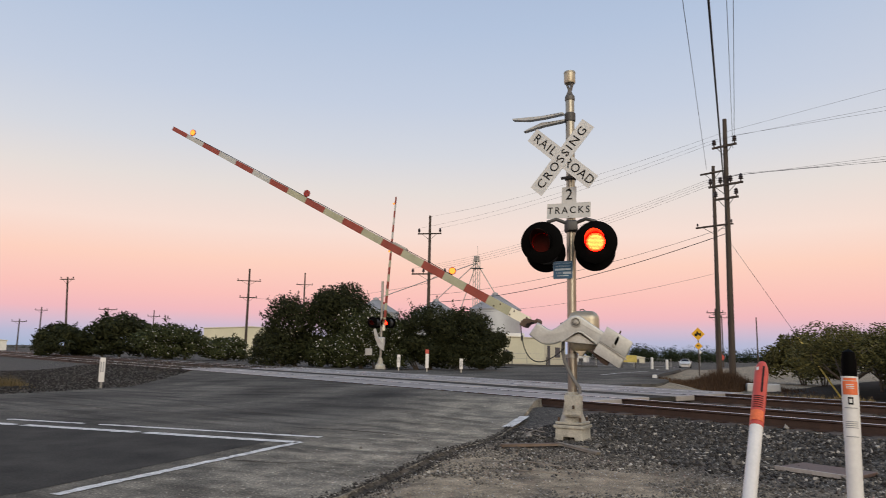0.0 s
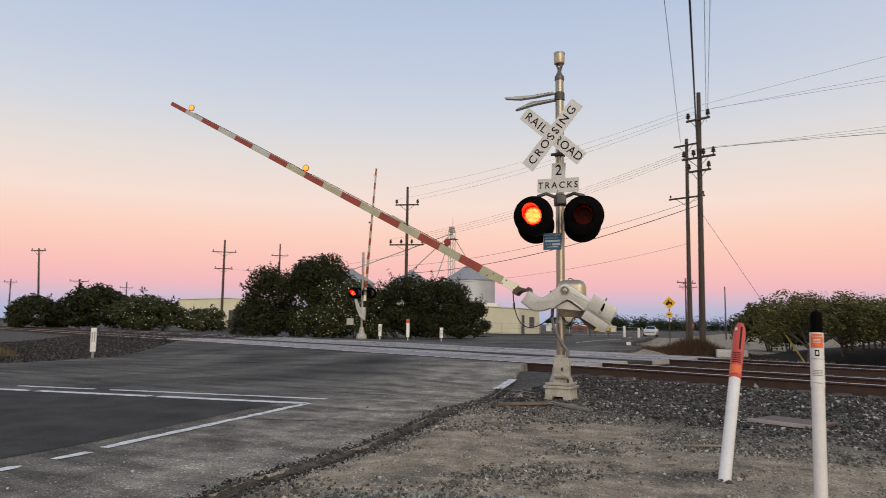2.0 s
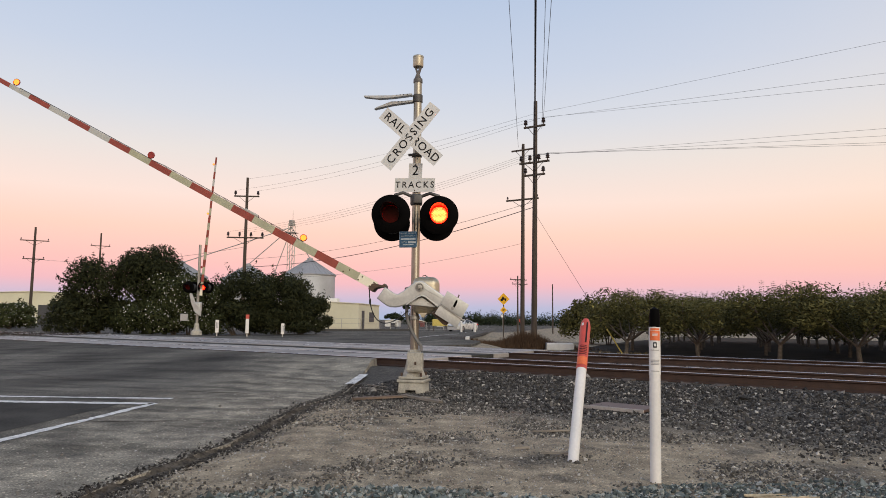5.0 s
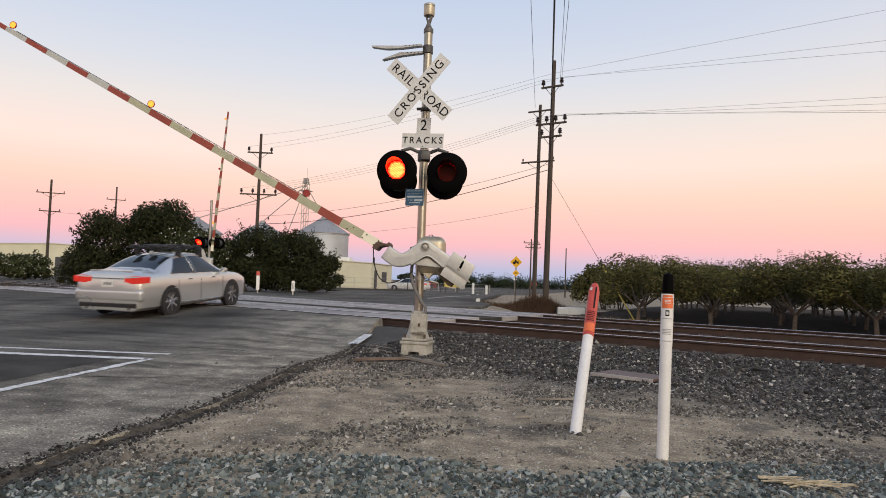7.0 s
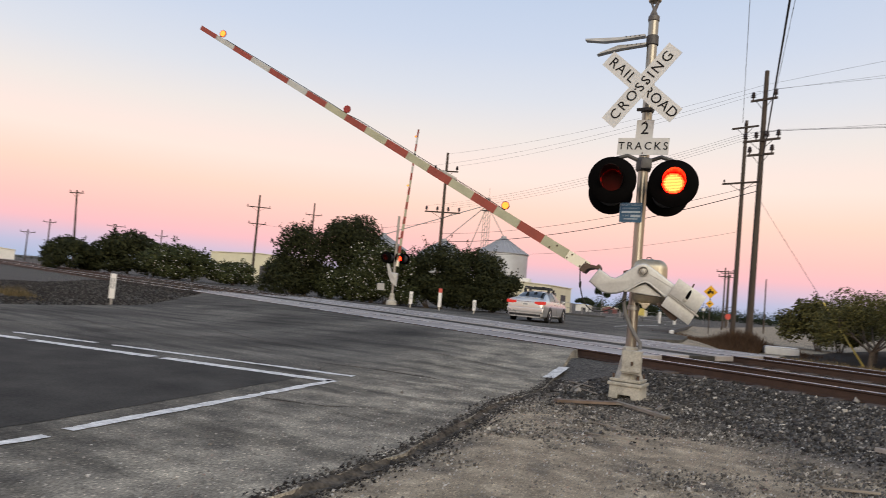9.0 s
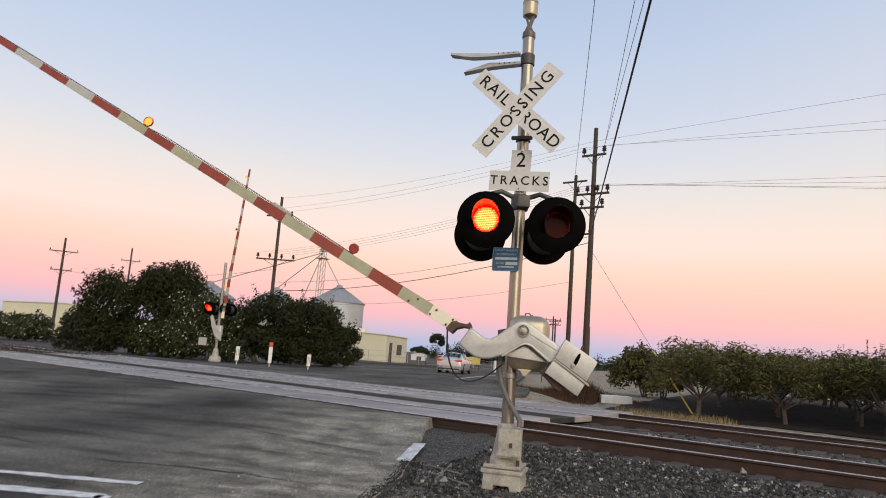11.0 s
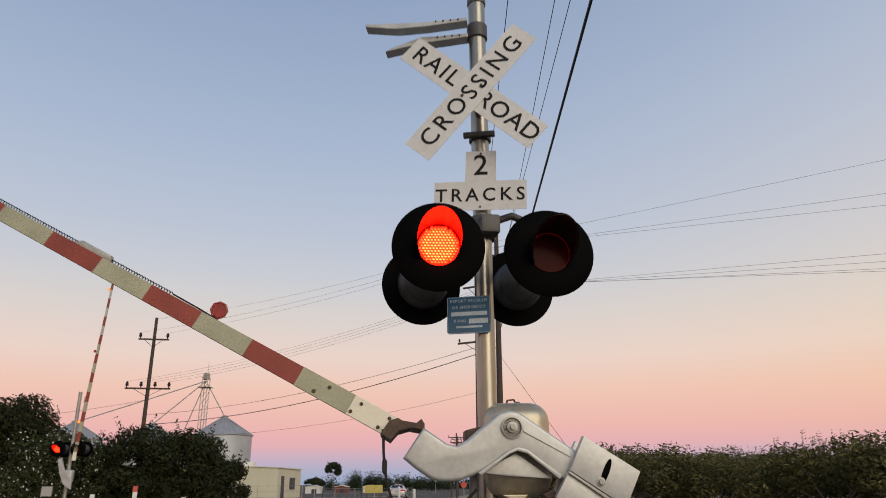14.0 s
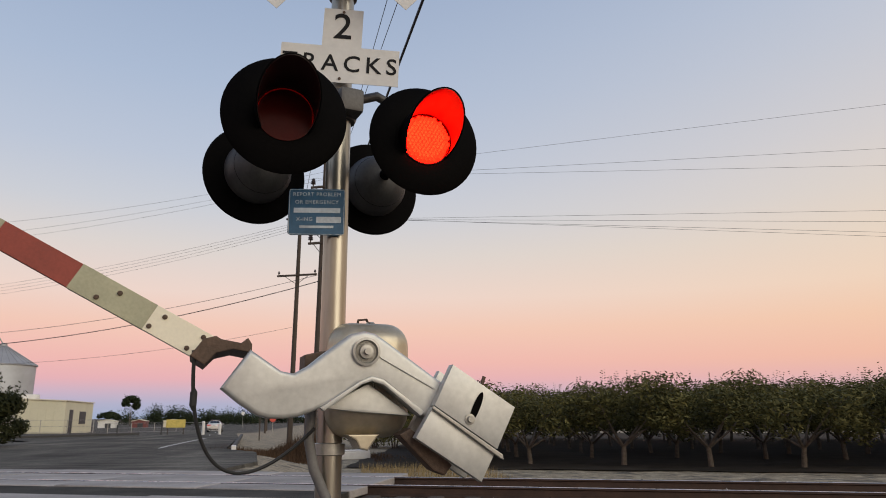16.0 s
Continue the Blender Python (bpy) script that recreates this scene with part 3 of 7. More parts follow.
PANEL_LO, PANEL_HI = 2.93, 9.75
build_ground()
near = road_strip("road", np.concatenate([np.arange(-40, -12, 2), np.arange(-12, 16, 0.25)]), "dark worn asphalt road with dusty broken edge before the crossing")
bmr = bmesh.new(); bmr.from_mesh(near.data)
bmesh.ops.bisect_plane(bmr, geom=bmr.verts[:] + bmr.edges[:] + bmr.faces[:], plane_co=(*spot(0, PANEL_LO), 0), plane_no=(-TY, TX, 0), clear_outer=True)
bmr.to_mesh(near.data); bmr.free()
far = road_strip("road", np.concatenate([np.arange(6, 60, 0.5), np.arange(60, 700, 10)]), "grey asphalt road running on beyond the railway")
bmr = bmesh.new(); bmr.from_mesh(far.data)
bmesh.ops.bisect_plane(bmr, geom=bmr.verts[:] + bmr.edges[:] + bmr.faces[:], plane_co=(*spot(0, PANEL_HI), 0), plane_no=(TY, -TX, 0), clear_outer=True)
bmr.to_mesh(far.data); bmr.free()


def marking(name, p, q, width, label, gaps=(), ragged=0.2):
    """A painted line on the road from p to q with ragged edges; gaps: worn-away stretches, as shares of its length."""
    p, q = Vector(p), Vector(q)
    d = (q - p).normalized()
    side = Vector((-d.y, d.x)) * width / 2
    n = max(2, int((q - p).length / 0.07))
    bm = bmesh.new()
    rng = random.Random(int(abs(p.x * 100 + q.y * 37)))

    def wide(u, s):
        w = 1 - ragged * (0.5 + 0.5 * noise.noise((u * n * 0.35, s * 5, p.y))) - rng.uniform(0, ragged * 0.6)
        for a, b in gaps:
            mid, half = (a + b) / 2, (b - a) / 2
            w = min(w, smooth(abs(u - mid) + 0.25 * half * noise.noise((u * n * 0.5, s, 2)), half * 0.75, half * 1.25))
        return max(0.0, w)
    prev = None
    for k in range(n + 1):
        c = p.lerp(q, k / n)
        lo, hi = wide(k / n, -1), wide(k / n, 1)
        row = None
        if lo + hi > 0.25:
            row = [bm.verts.new((*v, road_z(v.x, v.y) + 0.006)) for v in (c - side * lo, c + side * hi)]
            if prev:
                bm.faces.new((prev[0], row[0], row[1], prev[1]))
        prev = row
    return tagged(part(name, bm, MARK), label, "road marking", kind="structure")


marking("trim", (-8.8, -3.26), (-3.0, -2.0), 0.19, "worn white stop line painted on asphalt", ((-0.01, 0.05), (0.31, 0.36)), 0.4)
marking("trim", (-9.2, -3.90), (-2.88, -2.60), 0.25, "worn white stop line painted on asphalt", ((0.25, 0.265), (0.60, 0.615)), 0.32)
marking("trim", (-2.88, -2.56), (-2.28, -6.3), 0.17, "worn white edge line painted on asphalt", ((0.385, 0.389),), 0.4)
marking("trim", (-2.2, -6.5), (-2.02, -8.4), 0.14, "worn white edge line painted on asphalt", ((0.2, 0.35), (0.6, 0.68)), 0.4)
marking("trim", (-1.50, 1.05), (-1.62, 2.1), 0.22, "short white edge mark at the crossing")
marking("trim", (-7.6, 27.0), (-9.4, 46.0), 0.14, "white lane line beyond the crossing")
for yy in range(60, 200, 22):
    marking("trim", (-9.6 - 0.157 * (yy - 46), yy), (-9.6 - 0.157 * (yy - 42), yy + 4), 0.15, "white lane line beyond the crossing")


def flat_piece(name, outline, mat, lift, label, category="road surface"):
    """A flat patch laid on the road."""
    bm = bmesh.new()
    bm.faces.new([bm.verts.new((x, y, 0)) for x, y in outline])
    bmesh.ops.triangulate(bm, faces=bm.faces)
    bmesh.ops.subdivide_edges(bm, edges=bm.edges, cuts=6, use_grid_fill=True)
    for v in bm.verts:
        v.co.z = road_z(v.co.x, v.co.y) + lift
    return tagged(part(name, bm, mat), label, category, kind="structure")


flat_piece("trim", [(-9.6, -3.95), (-3.25, -2.78), (-2.62, -6.2), (-2.35, -9.5), (-9.2, -11.0)], PATCH, 0.003, "darker resurfaced lane of asphalt")


def crack(points, width, seed):
    """A dark crack that wanders along the asphalt."""
    rng = random.Random(seed)
    pts = []
    for (x0, y0), (x1, y1) in zip(points, points[1:]):
        n = max(3, int(math.hypot(x1 - x0, y1 - y0) / 0.18))
        for k in range(n):
            u = k / n
            pts.append((x0 + (x1 - x0) * u + rng.gauss(0, 0.025), y0 + (y1 - y0) * u + rng.gauss(0, 0.025)))
    bm = bmesh.new()
    prev = None
    for k, (x, y) in enumerate(pts):
        q = pts[min(k + 1, len(pts) - 1)]
        p = pts[max(k - 1, 0)]
        d = Vector((q[0] - p[0], q[1] - p[1])).normalized()
        w = width * rng.uniform(0.2, 1.0) * min(1, 4 * min(k + 1, len(pts) - k) / len(pts))
        row = [bm.verts.new((x - d.y * s * w, y + d.x * s * w, road_z(x, y) + 0.0045)) for s in (-0.5, 0.5)]
        if prev:
            bm.faces.new((prev[0], row[0], row[1], prev[1]))
        prev = row
    tagged(part("trim", bm, CRACK_AND_SHADE), "dark crack in the asphalt", "crack", kind="structure")


crack([(-4.9, 1.9), (-3.2, 1.45), (-1.7, 1.3)], 0.03, 1)
crack([(-9.5, 1.2), (-6.6, 0.2), (-4.9, 0.55)], 0.05, 2)
crack([(-12.5, -0.5), (-9.0, -1.0), (-6.5, -0.6), (-4.6, -1.0)], 0.05, 3)
crack([(-13.5, -3.0), (-10.5, -2.6), (-7.5, -1.6)], 0.04, 4)
crack([(-4.2, -1.2), (-3.1, -1.0), (-2.0, -0.9), (-1.3, -0.6)], 0.06, 5)
crack([(-3.4, -3.4), (-3.45, -2.3), (-3.9, -1.4)], 0.03, 6)
crack([(-2.6, -4.2), (-1.9, -4.0), (-1.1, -3.3)], 0.04, 7)
crack([(-12, 3.5), (-8.5, 3.9), (-4.5, 4.4)], 0.05, 8)


def broken_edge():
    """The crumbled lip where the asphalt drops to the dirt; its dark colour includes the step's shade."""
    bm = bmesh.new()
    prev = None
    for k in range(380):
        y = -11.5 + 0.035 * k
        c = line_at(y, RIGHT_EDGE)
        w = (0.10 + 0.05 * noise.noise((y * 1.3, 0, 5)) + 0.06 * noise.noise((y * 9, 2, 5))) * (0.9 - 0.4 * smooth(y, -3.5, 1.0))
        i = 0.03 + 0.03 * noise.noise((y * 2.3, 7, 5)) + 0.03 * noise.noise((y * 11, 7, 5))
        zr = road_z(c - 0.1, y)
        row = []
        for q in range(6):
            u = q / 5
            x = c - i + (w + i) * u
            low = ground_z(x, y) + 0.010
            z = (zr + 0.004) * (1 - smooth(u, 0.1, 0.7)) + low * smooth(u, 0.1, 0.7)
            rough = 0.022 * math.sin(math.pi * u) * noise.noise((x * 22, y * 22, 3))
            row.append(bm.verts.new((x, y, max(z, low) + rough)))
        if prev:
            for q in range(5):
                bm.faces.new((prev[q], prev[q + 1], row[q + 1], row[q]))
        prev = row
    tagged(part("trim", bm, CRACK_AND_SHADE), "crumbled edge of the asphalt, the step's shade painted dark", "road edge", kind="structure")


broken_edge()


# ---- railway ----
def rail_section():
    return [(-0.07, 0), (0.07, 0), (0.07, 0.012), (0.012, 0.035), (0.01, 0.125), (0.036, 0.14), (0.036, 0.165), (0.03, 0.17), (-0.03, 0.17), (-0.036, 0.165), (-0.036, 0.14), (-0.01, 0.125), (-0.012, 0.035), (-0.07, 0.012)]


RAIL_BASE = 0.145


def build_track(n0, label, s_lo, s_hi):
    t = thing("railway_track", label, "railway track", group="railway tracks")
    turn = pose(0, 0, 0, 0, 0, TRACK_TURN)
    for n in (n0 - 0.735, n0 + 0.735):
        sec = rail_section()
        bm = bmesh.new()
        rings = []
        for s in (s_lo, s_hi):
            rings.append([bm.verts.new((s, n + u, RAIL_BASE + w)) for u, w in sec])
        k = len(sec)
        for i in range(k):
            f = bm.faces.new((rings[0][i], rings[0][(i + 1) % k], rings[1][(i + 1) % k], rings[1][i]))
            f.material_index = 1 if i in (6, 7, 8) else 0
        bm.faces.new(rings[0]); bm.faces.new(rings[1])
        part("rail", bm, RAILSIDE, t, "rusty steel rail with a polished head", turn, mats=(RAILTOP,))
    bm = box(0.23, 2.6, 0.14, 0.012, seg=1)
    me = bpy.data.meshes.new("tie"); bm.to_mesh(me); bm.free(); me.materials.append(TIE)
    rng = random.Random(3)
    s = -50.0
    while s < 34:
        s += 0.52
        if -24.7 < s < -2.3:
            continue
        o = new("tie", me); o.parent = t
        o.matrix_basis = turn @ pose(s + rng.uniform(-0.02, 0.02), n0 + rng.uniform(-0.04, 0.04), 0.02 + rng.uniform(-0.01, 0.008), 0, 0, rng.uniform(-1, 1))
    return t


build_track(3.80, "rusty railway track on dark ballast and wooden ties", -420, 420)
build_track(8.20, "rusty railway track on dark ballast and wooden ties", -420, 420)


def build_panels():
    t = tagged(new("level_crossing"), "worn concrete panels of a level crossing between the rails", "crossing")
    turn = pose(0, 0, 0, 0, 0, TRACK_TURN)
    rng = random.Random(8)
    rows = [(3.17, 4.43), (4.64, 5.45), (6.55, 7.35), (7.57, 8.83), (9.04, 9.73)]
    for a, b in rows:
        bm = box(2.50, b - a - 0.02, 0.12, 0.012, seg=1)
        me = bpy.data.meshes.new("panel"); bm.to_mesh(me); bm.free(); me.materials.append(CONCRETE)
        for k in range(9):
            o = new("panel", me); o.parent = t
            o.matrix_basis = turn @ pose(-24.9 + 2.52 * k + 1.26, (a + b) / 2, 0.195 + rng.uniform(-0.008, 0.006), rng.uniform(-0.2, 0.2), rng.uniform(-0.15, 0.15), 0)
    part("asphalt_infill", box(22.7, 1.08, 0.1, 0.01, at=(-13.6, 6.0, 0.2)), PATCH, t, "dark asphalt strip between the two tracks", turn)


build_panels()

# ---- flashing times of the lamps ----
CHANGES = [0.235 + 0.6685 * k for k in range(24)]


def flash_rows(lit_first, at=(0, 0, 0)):
    """The lamp disc turns its lit side out and in by half turns; rows in its parent's space."""
    a = 0.0 if lit_first else 180.0
    rows = [(0.0, pose(*at, 0, 0, a))]
    for t in CHANGES:
        f = round(t * FPS)
        for k in range(4):
            rows.append(((f - 2 + k) / FPS, pose(*at, 0, 0, a + 60 * k)))
        a += 180
    rows.append((16.0, pose(*at, 0, 0, a)))
    return rows


TURNING = []


def lamp_disc(name, r, parent, at, lit, dark, lit_first, dots=True, core=None):
    """A disc, lit on one side and dark on the other, that turns about its upright axis."""
    front = -0.006 if not dots else 0.004
    bm = lathe([(0.001, front), (r, front), (r, 0.005), (r, 0.006), (0.001, 0.006)], 28)
    for f in bm.faces:
        f.material_index = 1 if f.calc_center_median().z > 0.0052 else 0
    if dots:
        # deep hexagonal reflector cups, each with a hot emitter at its bottom
        step = r / 6.2
        deep, rad = step * 1.9, step / math.sqrt(3)
        for i in range(-8, 9):
            for j in range(-9, 10):
                x, z = (i + 0.5 * (j % 2)) * step, j * step * 0.866
                d = math.hypot(x, z)
                if d > r * 0.95:
                    continue
                hexa = [(x + rad * math.cos(radians(30 + 60 * q)), z + rad * math.sin(radians(30 + 60 * q))) for q in range(6)]
                lo = [bm.verts.new((u, w, 0.002)) for u, w in hexa]
                hi = [bm.verts.new((u, w, 0.002 - deep)) for u, w in hexa]
                for q in range(6):
                    bm.faces.new((lo[q], lo[(q + 1) % 6], hi[(q + 1) % 6], hi[q])).material_index = 0
                bm.faces.new(lo).material_index = 2 if d < r * 0.74 else 3
    bmesh.ops.transform(bm, matrix=pose(0, 0, 0, -90), verts=bm.verts)
    me = bpy.data.meshes.new(name)
    bm.to_mesh(me); bm.free()
    for m in (lit, dark, core or lit, LITDOT):
        me.materials.append(m)
    ob = new(name, me)
    ob.parent = parent
    ob["label"] = "round lamp lens"
    TURNING.append((ob, flash_rows(lit_first, at)))
    return ob


def hood_mesh(r, length, thick):
    bm = bmesh.new()
    rings = []
    n = 28
    for k in range(n + 1):
        a = radians(-38 + 256 * k / n)
        reach = 0.03 + (length - 0.03) * max(0.0, (math.sin(a) + 0.62) / 1.62) ** 0.9
        c, s = math.cos(a), math.sin(a)
        rings.append([bm.verts.new((c * q, y, s * q)) for q, y in ((r, 0), (r, -reach), (r - thick, -reach), (r - thick, 0))])
    for u, v in zip(rings, rings[1:]):
        for k in range(4):
            bm.faces.new((u[k], u[(k + 1) % 4], v[(k + 1) % 4], v[k]))
    return bm


def signal_lamp(parent, m, lit_first=None, label="black round lamp with a visor"):
    prof = [(0.001, 0.17), (0.142, 0.17), (0.142, -0.012), (0.16, -0.016), (0.29, -0.006), (0.308, 0.006), (0.30, 0.02), (0.17, 0.03), (0.165, 0.05), (0.165, 0.172), (0.001, 0.172)]
    body = part("lamp", lathe(prof, 48, pose(0, 0, 0, -90)), BLACK, parent, label, m, True)
    part("housing", lathe([(0.17, 0.03), (0.195, 0.05), (0.19, 0.12), (0.15, 0.20), (0.08, 0.245), (0.001, 0.25)], 32, pose(0, 0, 0, -90)), LAMPBACK, body, "grey rounded housing", None, True)
    part("visor", hood_mesh(0.152, 0.34, 0.006), BLACK, body, "black visor", pose(0, -0.01, 0), True)
    part("visor_lining", hood_mesh(0.1455, 0.338, 0.003), VISORLINING, body, "dark glossy visor lining", pose(0, -0.01, 0), True)
    if lit_first is None:
        part("lens", lathe([(0.001, 0.0), (0.14, 0.008), (0.14, 0.02), (0.001, 0.02)], 32, pose(0, 0, 0, -90)), LENSCLEAR, body, "smoked lens", None, True)
        part("lens_rim", lathe([(0.136, -0.006), (0.143, -0.006), (0.143, 0.004), (0.136, 0.004)], 32, pose(0, -0.004, 0, -90), caps=False), GALV, body, "thin metal rim")
    else:
        lamp_disc("lens", 0.136, body, (0, 0.006, 0), LIT, LENSRED, lit_first, True, LITCORE)
        part("lens_rim", lathe([(0.137, -0.006), (0.143, -0.006), (0.143, 0.004), (0.137, 0.004)], 40, pose(0, -0.012, 0, -90), caps=False), LENSRED, body, "thin dark rim")
    return body


def crossarm(parent, z):
    bm = pipe([(-0.36, 0.0, z - 0.02), (-0.22, -0.03, z + 0.02), (-0.09, -0.02, z - 0.03), (0, -0.02, z - 0.05), (0.09, -0.02, z - 0.03), (0.22, -0.03, z + 0.02), (0.38, 0.0, z - 0.02)], 0.028, 10)
    lathe([(0.09, z - 0.18), (0.1, z - 0.16), (0.1, z - 0.02), (0.085, z)], 20, None, bm)
    box(0.14, 0.16, 0.14, 0.02, (0.02, -0.1, z - 0.17), None, bm)
    return part("lamp_bracket", bm, material("dark_bracket", (0.09, 0.085, 0.08), 0.5, 0.3), parent, "dark iron lamp bracket", pose(0, 0, 0, 0, 0, 19), True)


def gate_mechanism(parent, turn):
    """Motor housing, curved support arm and counterweights."""
    px, pz = 0.10, 1.668
    h = bmesh.new()
    bmesh.ops.create_cube(h, size=1)
    bmesh.ops.transform(h, matrix=Matrix.Translation((px + 0.08, -0.05, pz - 0.12)) @ Matrix.Diagonal((0.44, 0.30, 0.60, 1)), verts=h.verts)
    bmesh.ops.bevel(h, geom=[e for e in h.edges], offset=0.125, segments=6, affect="EDGES", profile=0.5)
    housing = part("gate_motor_housing", h, CASTING_TAN, parent, "rounded tan metal motor housing", turn, True)
    for zz in (pz + 0.185,):
        part("lifting_eye", pipe([(px + 0.02, -0.05, zz - 0.03), (px + 0.03, -0.05, zz + 0.015), (px + 0.075, -0.05, zz + 0.02), (px + 0.10, -0.05, zz - 0.03)], 0.007, 6), RUST, housing, "dark wire loop")
    part("strap", lathe([(0.158, -0.012), (0.162, -0.010), (0.162, 0.010), (0.158, 0.012)], 40, Matrix.Translation((px + 0.10, -0.05, pz - 0.12)) @ pose(0, 0, 0, 0, 90, 0) @ Matrix.Diagonal((1.93, 1.0, 1, 1)), caps=False), CASTING_TAN, housing, "raised metal strap", None, True)
    part("seam", lathe([(0.152, -0.006), (0.157, 0), (0.152, 0.006)], 40, Matrix.Translation((px + 0.08, -0.05, pz - 0.12)) @ pose(0, 0, 0, 0, 90, 0) @ Matrix.Diagonal((2.0, 1.0, 1, 1))), CASTING_TAN, housing, "", None, True)
    y0, y1 = -0.37, -0.23
    arm = [(-.716, -.18), (-.585, 0.0), (-.53, -.035), (-.428, -.099), (-.365, -.11), (-.29, -.07), (-.212, -.009), (-.13, .05), (-.075, .088), (-.005, .105), (.05, .092), (.10, .06), (.372, -.126), (.50, -.21), (.46, -.32), (.40, -.36),
           (.28, -.30), (.16, -.205), (.09, -.15), (.03, -.135), (-.04, -.16), (-.122, -.216), (-.2, -.258), (-.266, -.288), (-.34, -.312), (-.41, -.32), (-.48, -.318), (-.536, -.303), (-.63, -.245)]
    sup = part("support_arm", slab([(px + a * (0.945 if a < -0.1 else 1), pz + b) for a, b in arm], y0, y1, 0.022, seg=3), CASTING, parent, "curved grey cast support arm", turn, True)
    rib = [(px + a, pz + b) for a, b in ((-.22, -.27), (-.03, -.145), (.03, -.12), (.09, -.135), (.30, -.29), (.28, -.31), (.09, -.16), (.03, -.142), (-.02, -.16), (-.20, -.285))]
    part("rib", slab(rib, y0 - 0.018, y0 + 0.03, 0.006), CASTING, sup, "", None, True)
    rib2 = [(px + a, pz + b) for a, b in ((.07, -.02), (.36, -.17), (.355, -.18), (.075, -.03))]
    part("rib", slab(rib2, y0 - 0.008, y0 + 0.03, 0.002), CASTING, sup, "", None, True)
    part("web", slab([(px + a, pz + b) for a, b in ((-.20, -.27), (.03, -.15), (.26, -.31), (-.02, -.29))], y0 + 0.06, y1, 0.01), CASTING, sup, "", None, True)
    piv = lathe([(0.062, -0.004), (0.07, -0.02), (0.058, -0.022), (0.052, -0.004), (0.036, -0.004), (0.034, -0.024), (0.016, -0.026), (0.016, -0.05), (0.001, -0.05)], 28, Matrix.Translation((px, y0, pz)) @ pose(0, 0, 0, -90))
    part("pivot_bolt", piv, GALV, sup, "round bolted pivot", None, True)
    cw = [(.435, -.058), (.773, -.27), (.583, -.63), (.241, -.414)]
    mid_a, mid_b = (.335, -.26), (.668, -.475)
    w1 = part("counterweight", slab([(px + a, pz + b) for a, b in (cw[0], cw[1], mid_b, mid_a)], y0 - 0.07, y0 + 0.0, 0.006), CASTING, parent, "grey steel counterweight plate", turn, True)
    w2 = part("counterweight", slab([(px + a, pz + b) for a, b in ((mid_a[0] - .003, mid_a[1] - .006), (mid_b[0] - .003, mid_b[1] - .006), cw[2], cw[3])], y0 - 0.062, y0 + 0.0, 0.006), CASTING, parent, "grey steel counterweight plate", turn, True)
    part("back_weight", slab([(px + a * 0.97 + .02, pz + b * 0.97 - 0.02) for a, b in cw], y0 + 0.16, y0 + 0.22, 0.006), CASTING, w1, "", None, True)
    part("ledge", slab([(px + a, pz + b) for a, b in ((.325, -.262), (.69, -.50), (.695, -.525), (.68, -.52), (.32, -.275))], y0 - 0.085, y0 - 0.065, 0.003), GALV, w2, "", None)
    for a, b in ((.557, -.269),):
        slot = bmesh.new()
        bmesh.ops.create_circle(slot, cap_ends=True, segments=24, radius=0.082)
        bmesh.ops.transform(slot, matrix=Matrix.Translation((px + a, y0 - 0.0725, pz + b)) @ pose(0, 0, 0, 0, 25, 0) @ pose(0, 0, 0, 90) @ Matrix.Diagonal((0.24, 1, 1, 1)), verts=slot.verts)
        part("slot", slot, BLACK, w1, "dark slot")
    part("bolt", lathe([(0.027, 0), (0.027, -0.005), (0.016, -0.006), (0.015, -0.022), (0.001, -0.022)], 16, Matrix.Translation((px + .52, y0 - 0.072, pz - .328)) @ pose(0, 0, 0, -90)), GALV, w1, "steel bolt")
    part("bolt", tube((px + .60, y0 - 0.03, pz - .165), (px + .62, y0 - 0.03, pz - .115), 0.01, None, 8), RUST, w1)
    part("bracket", slab([(px + a, pz + b) for a, b in ((.18, -.40), (.24, -.37), (.46, -.55), (.42, -.60), (.36, -.575))], y0 + 0.02, y0 + 0.14, 0.008), RUST, parent, "dark steel bracket below the counterweight", turn)
    part("foot", slab([(px + a, pz + b) for a, b in ((-.05, -.40), (.12, -.40), (.06, -.48), (.02, -.47), (.0, -.43))], -0.2, 0.0, 0.008), CASTING_TAN, housing, "")
    return px, pz, y0, y1


ARM_STEP, ARM_ROOT = 0.398, 0.32


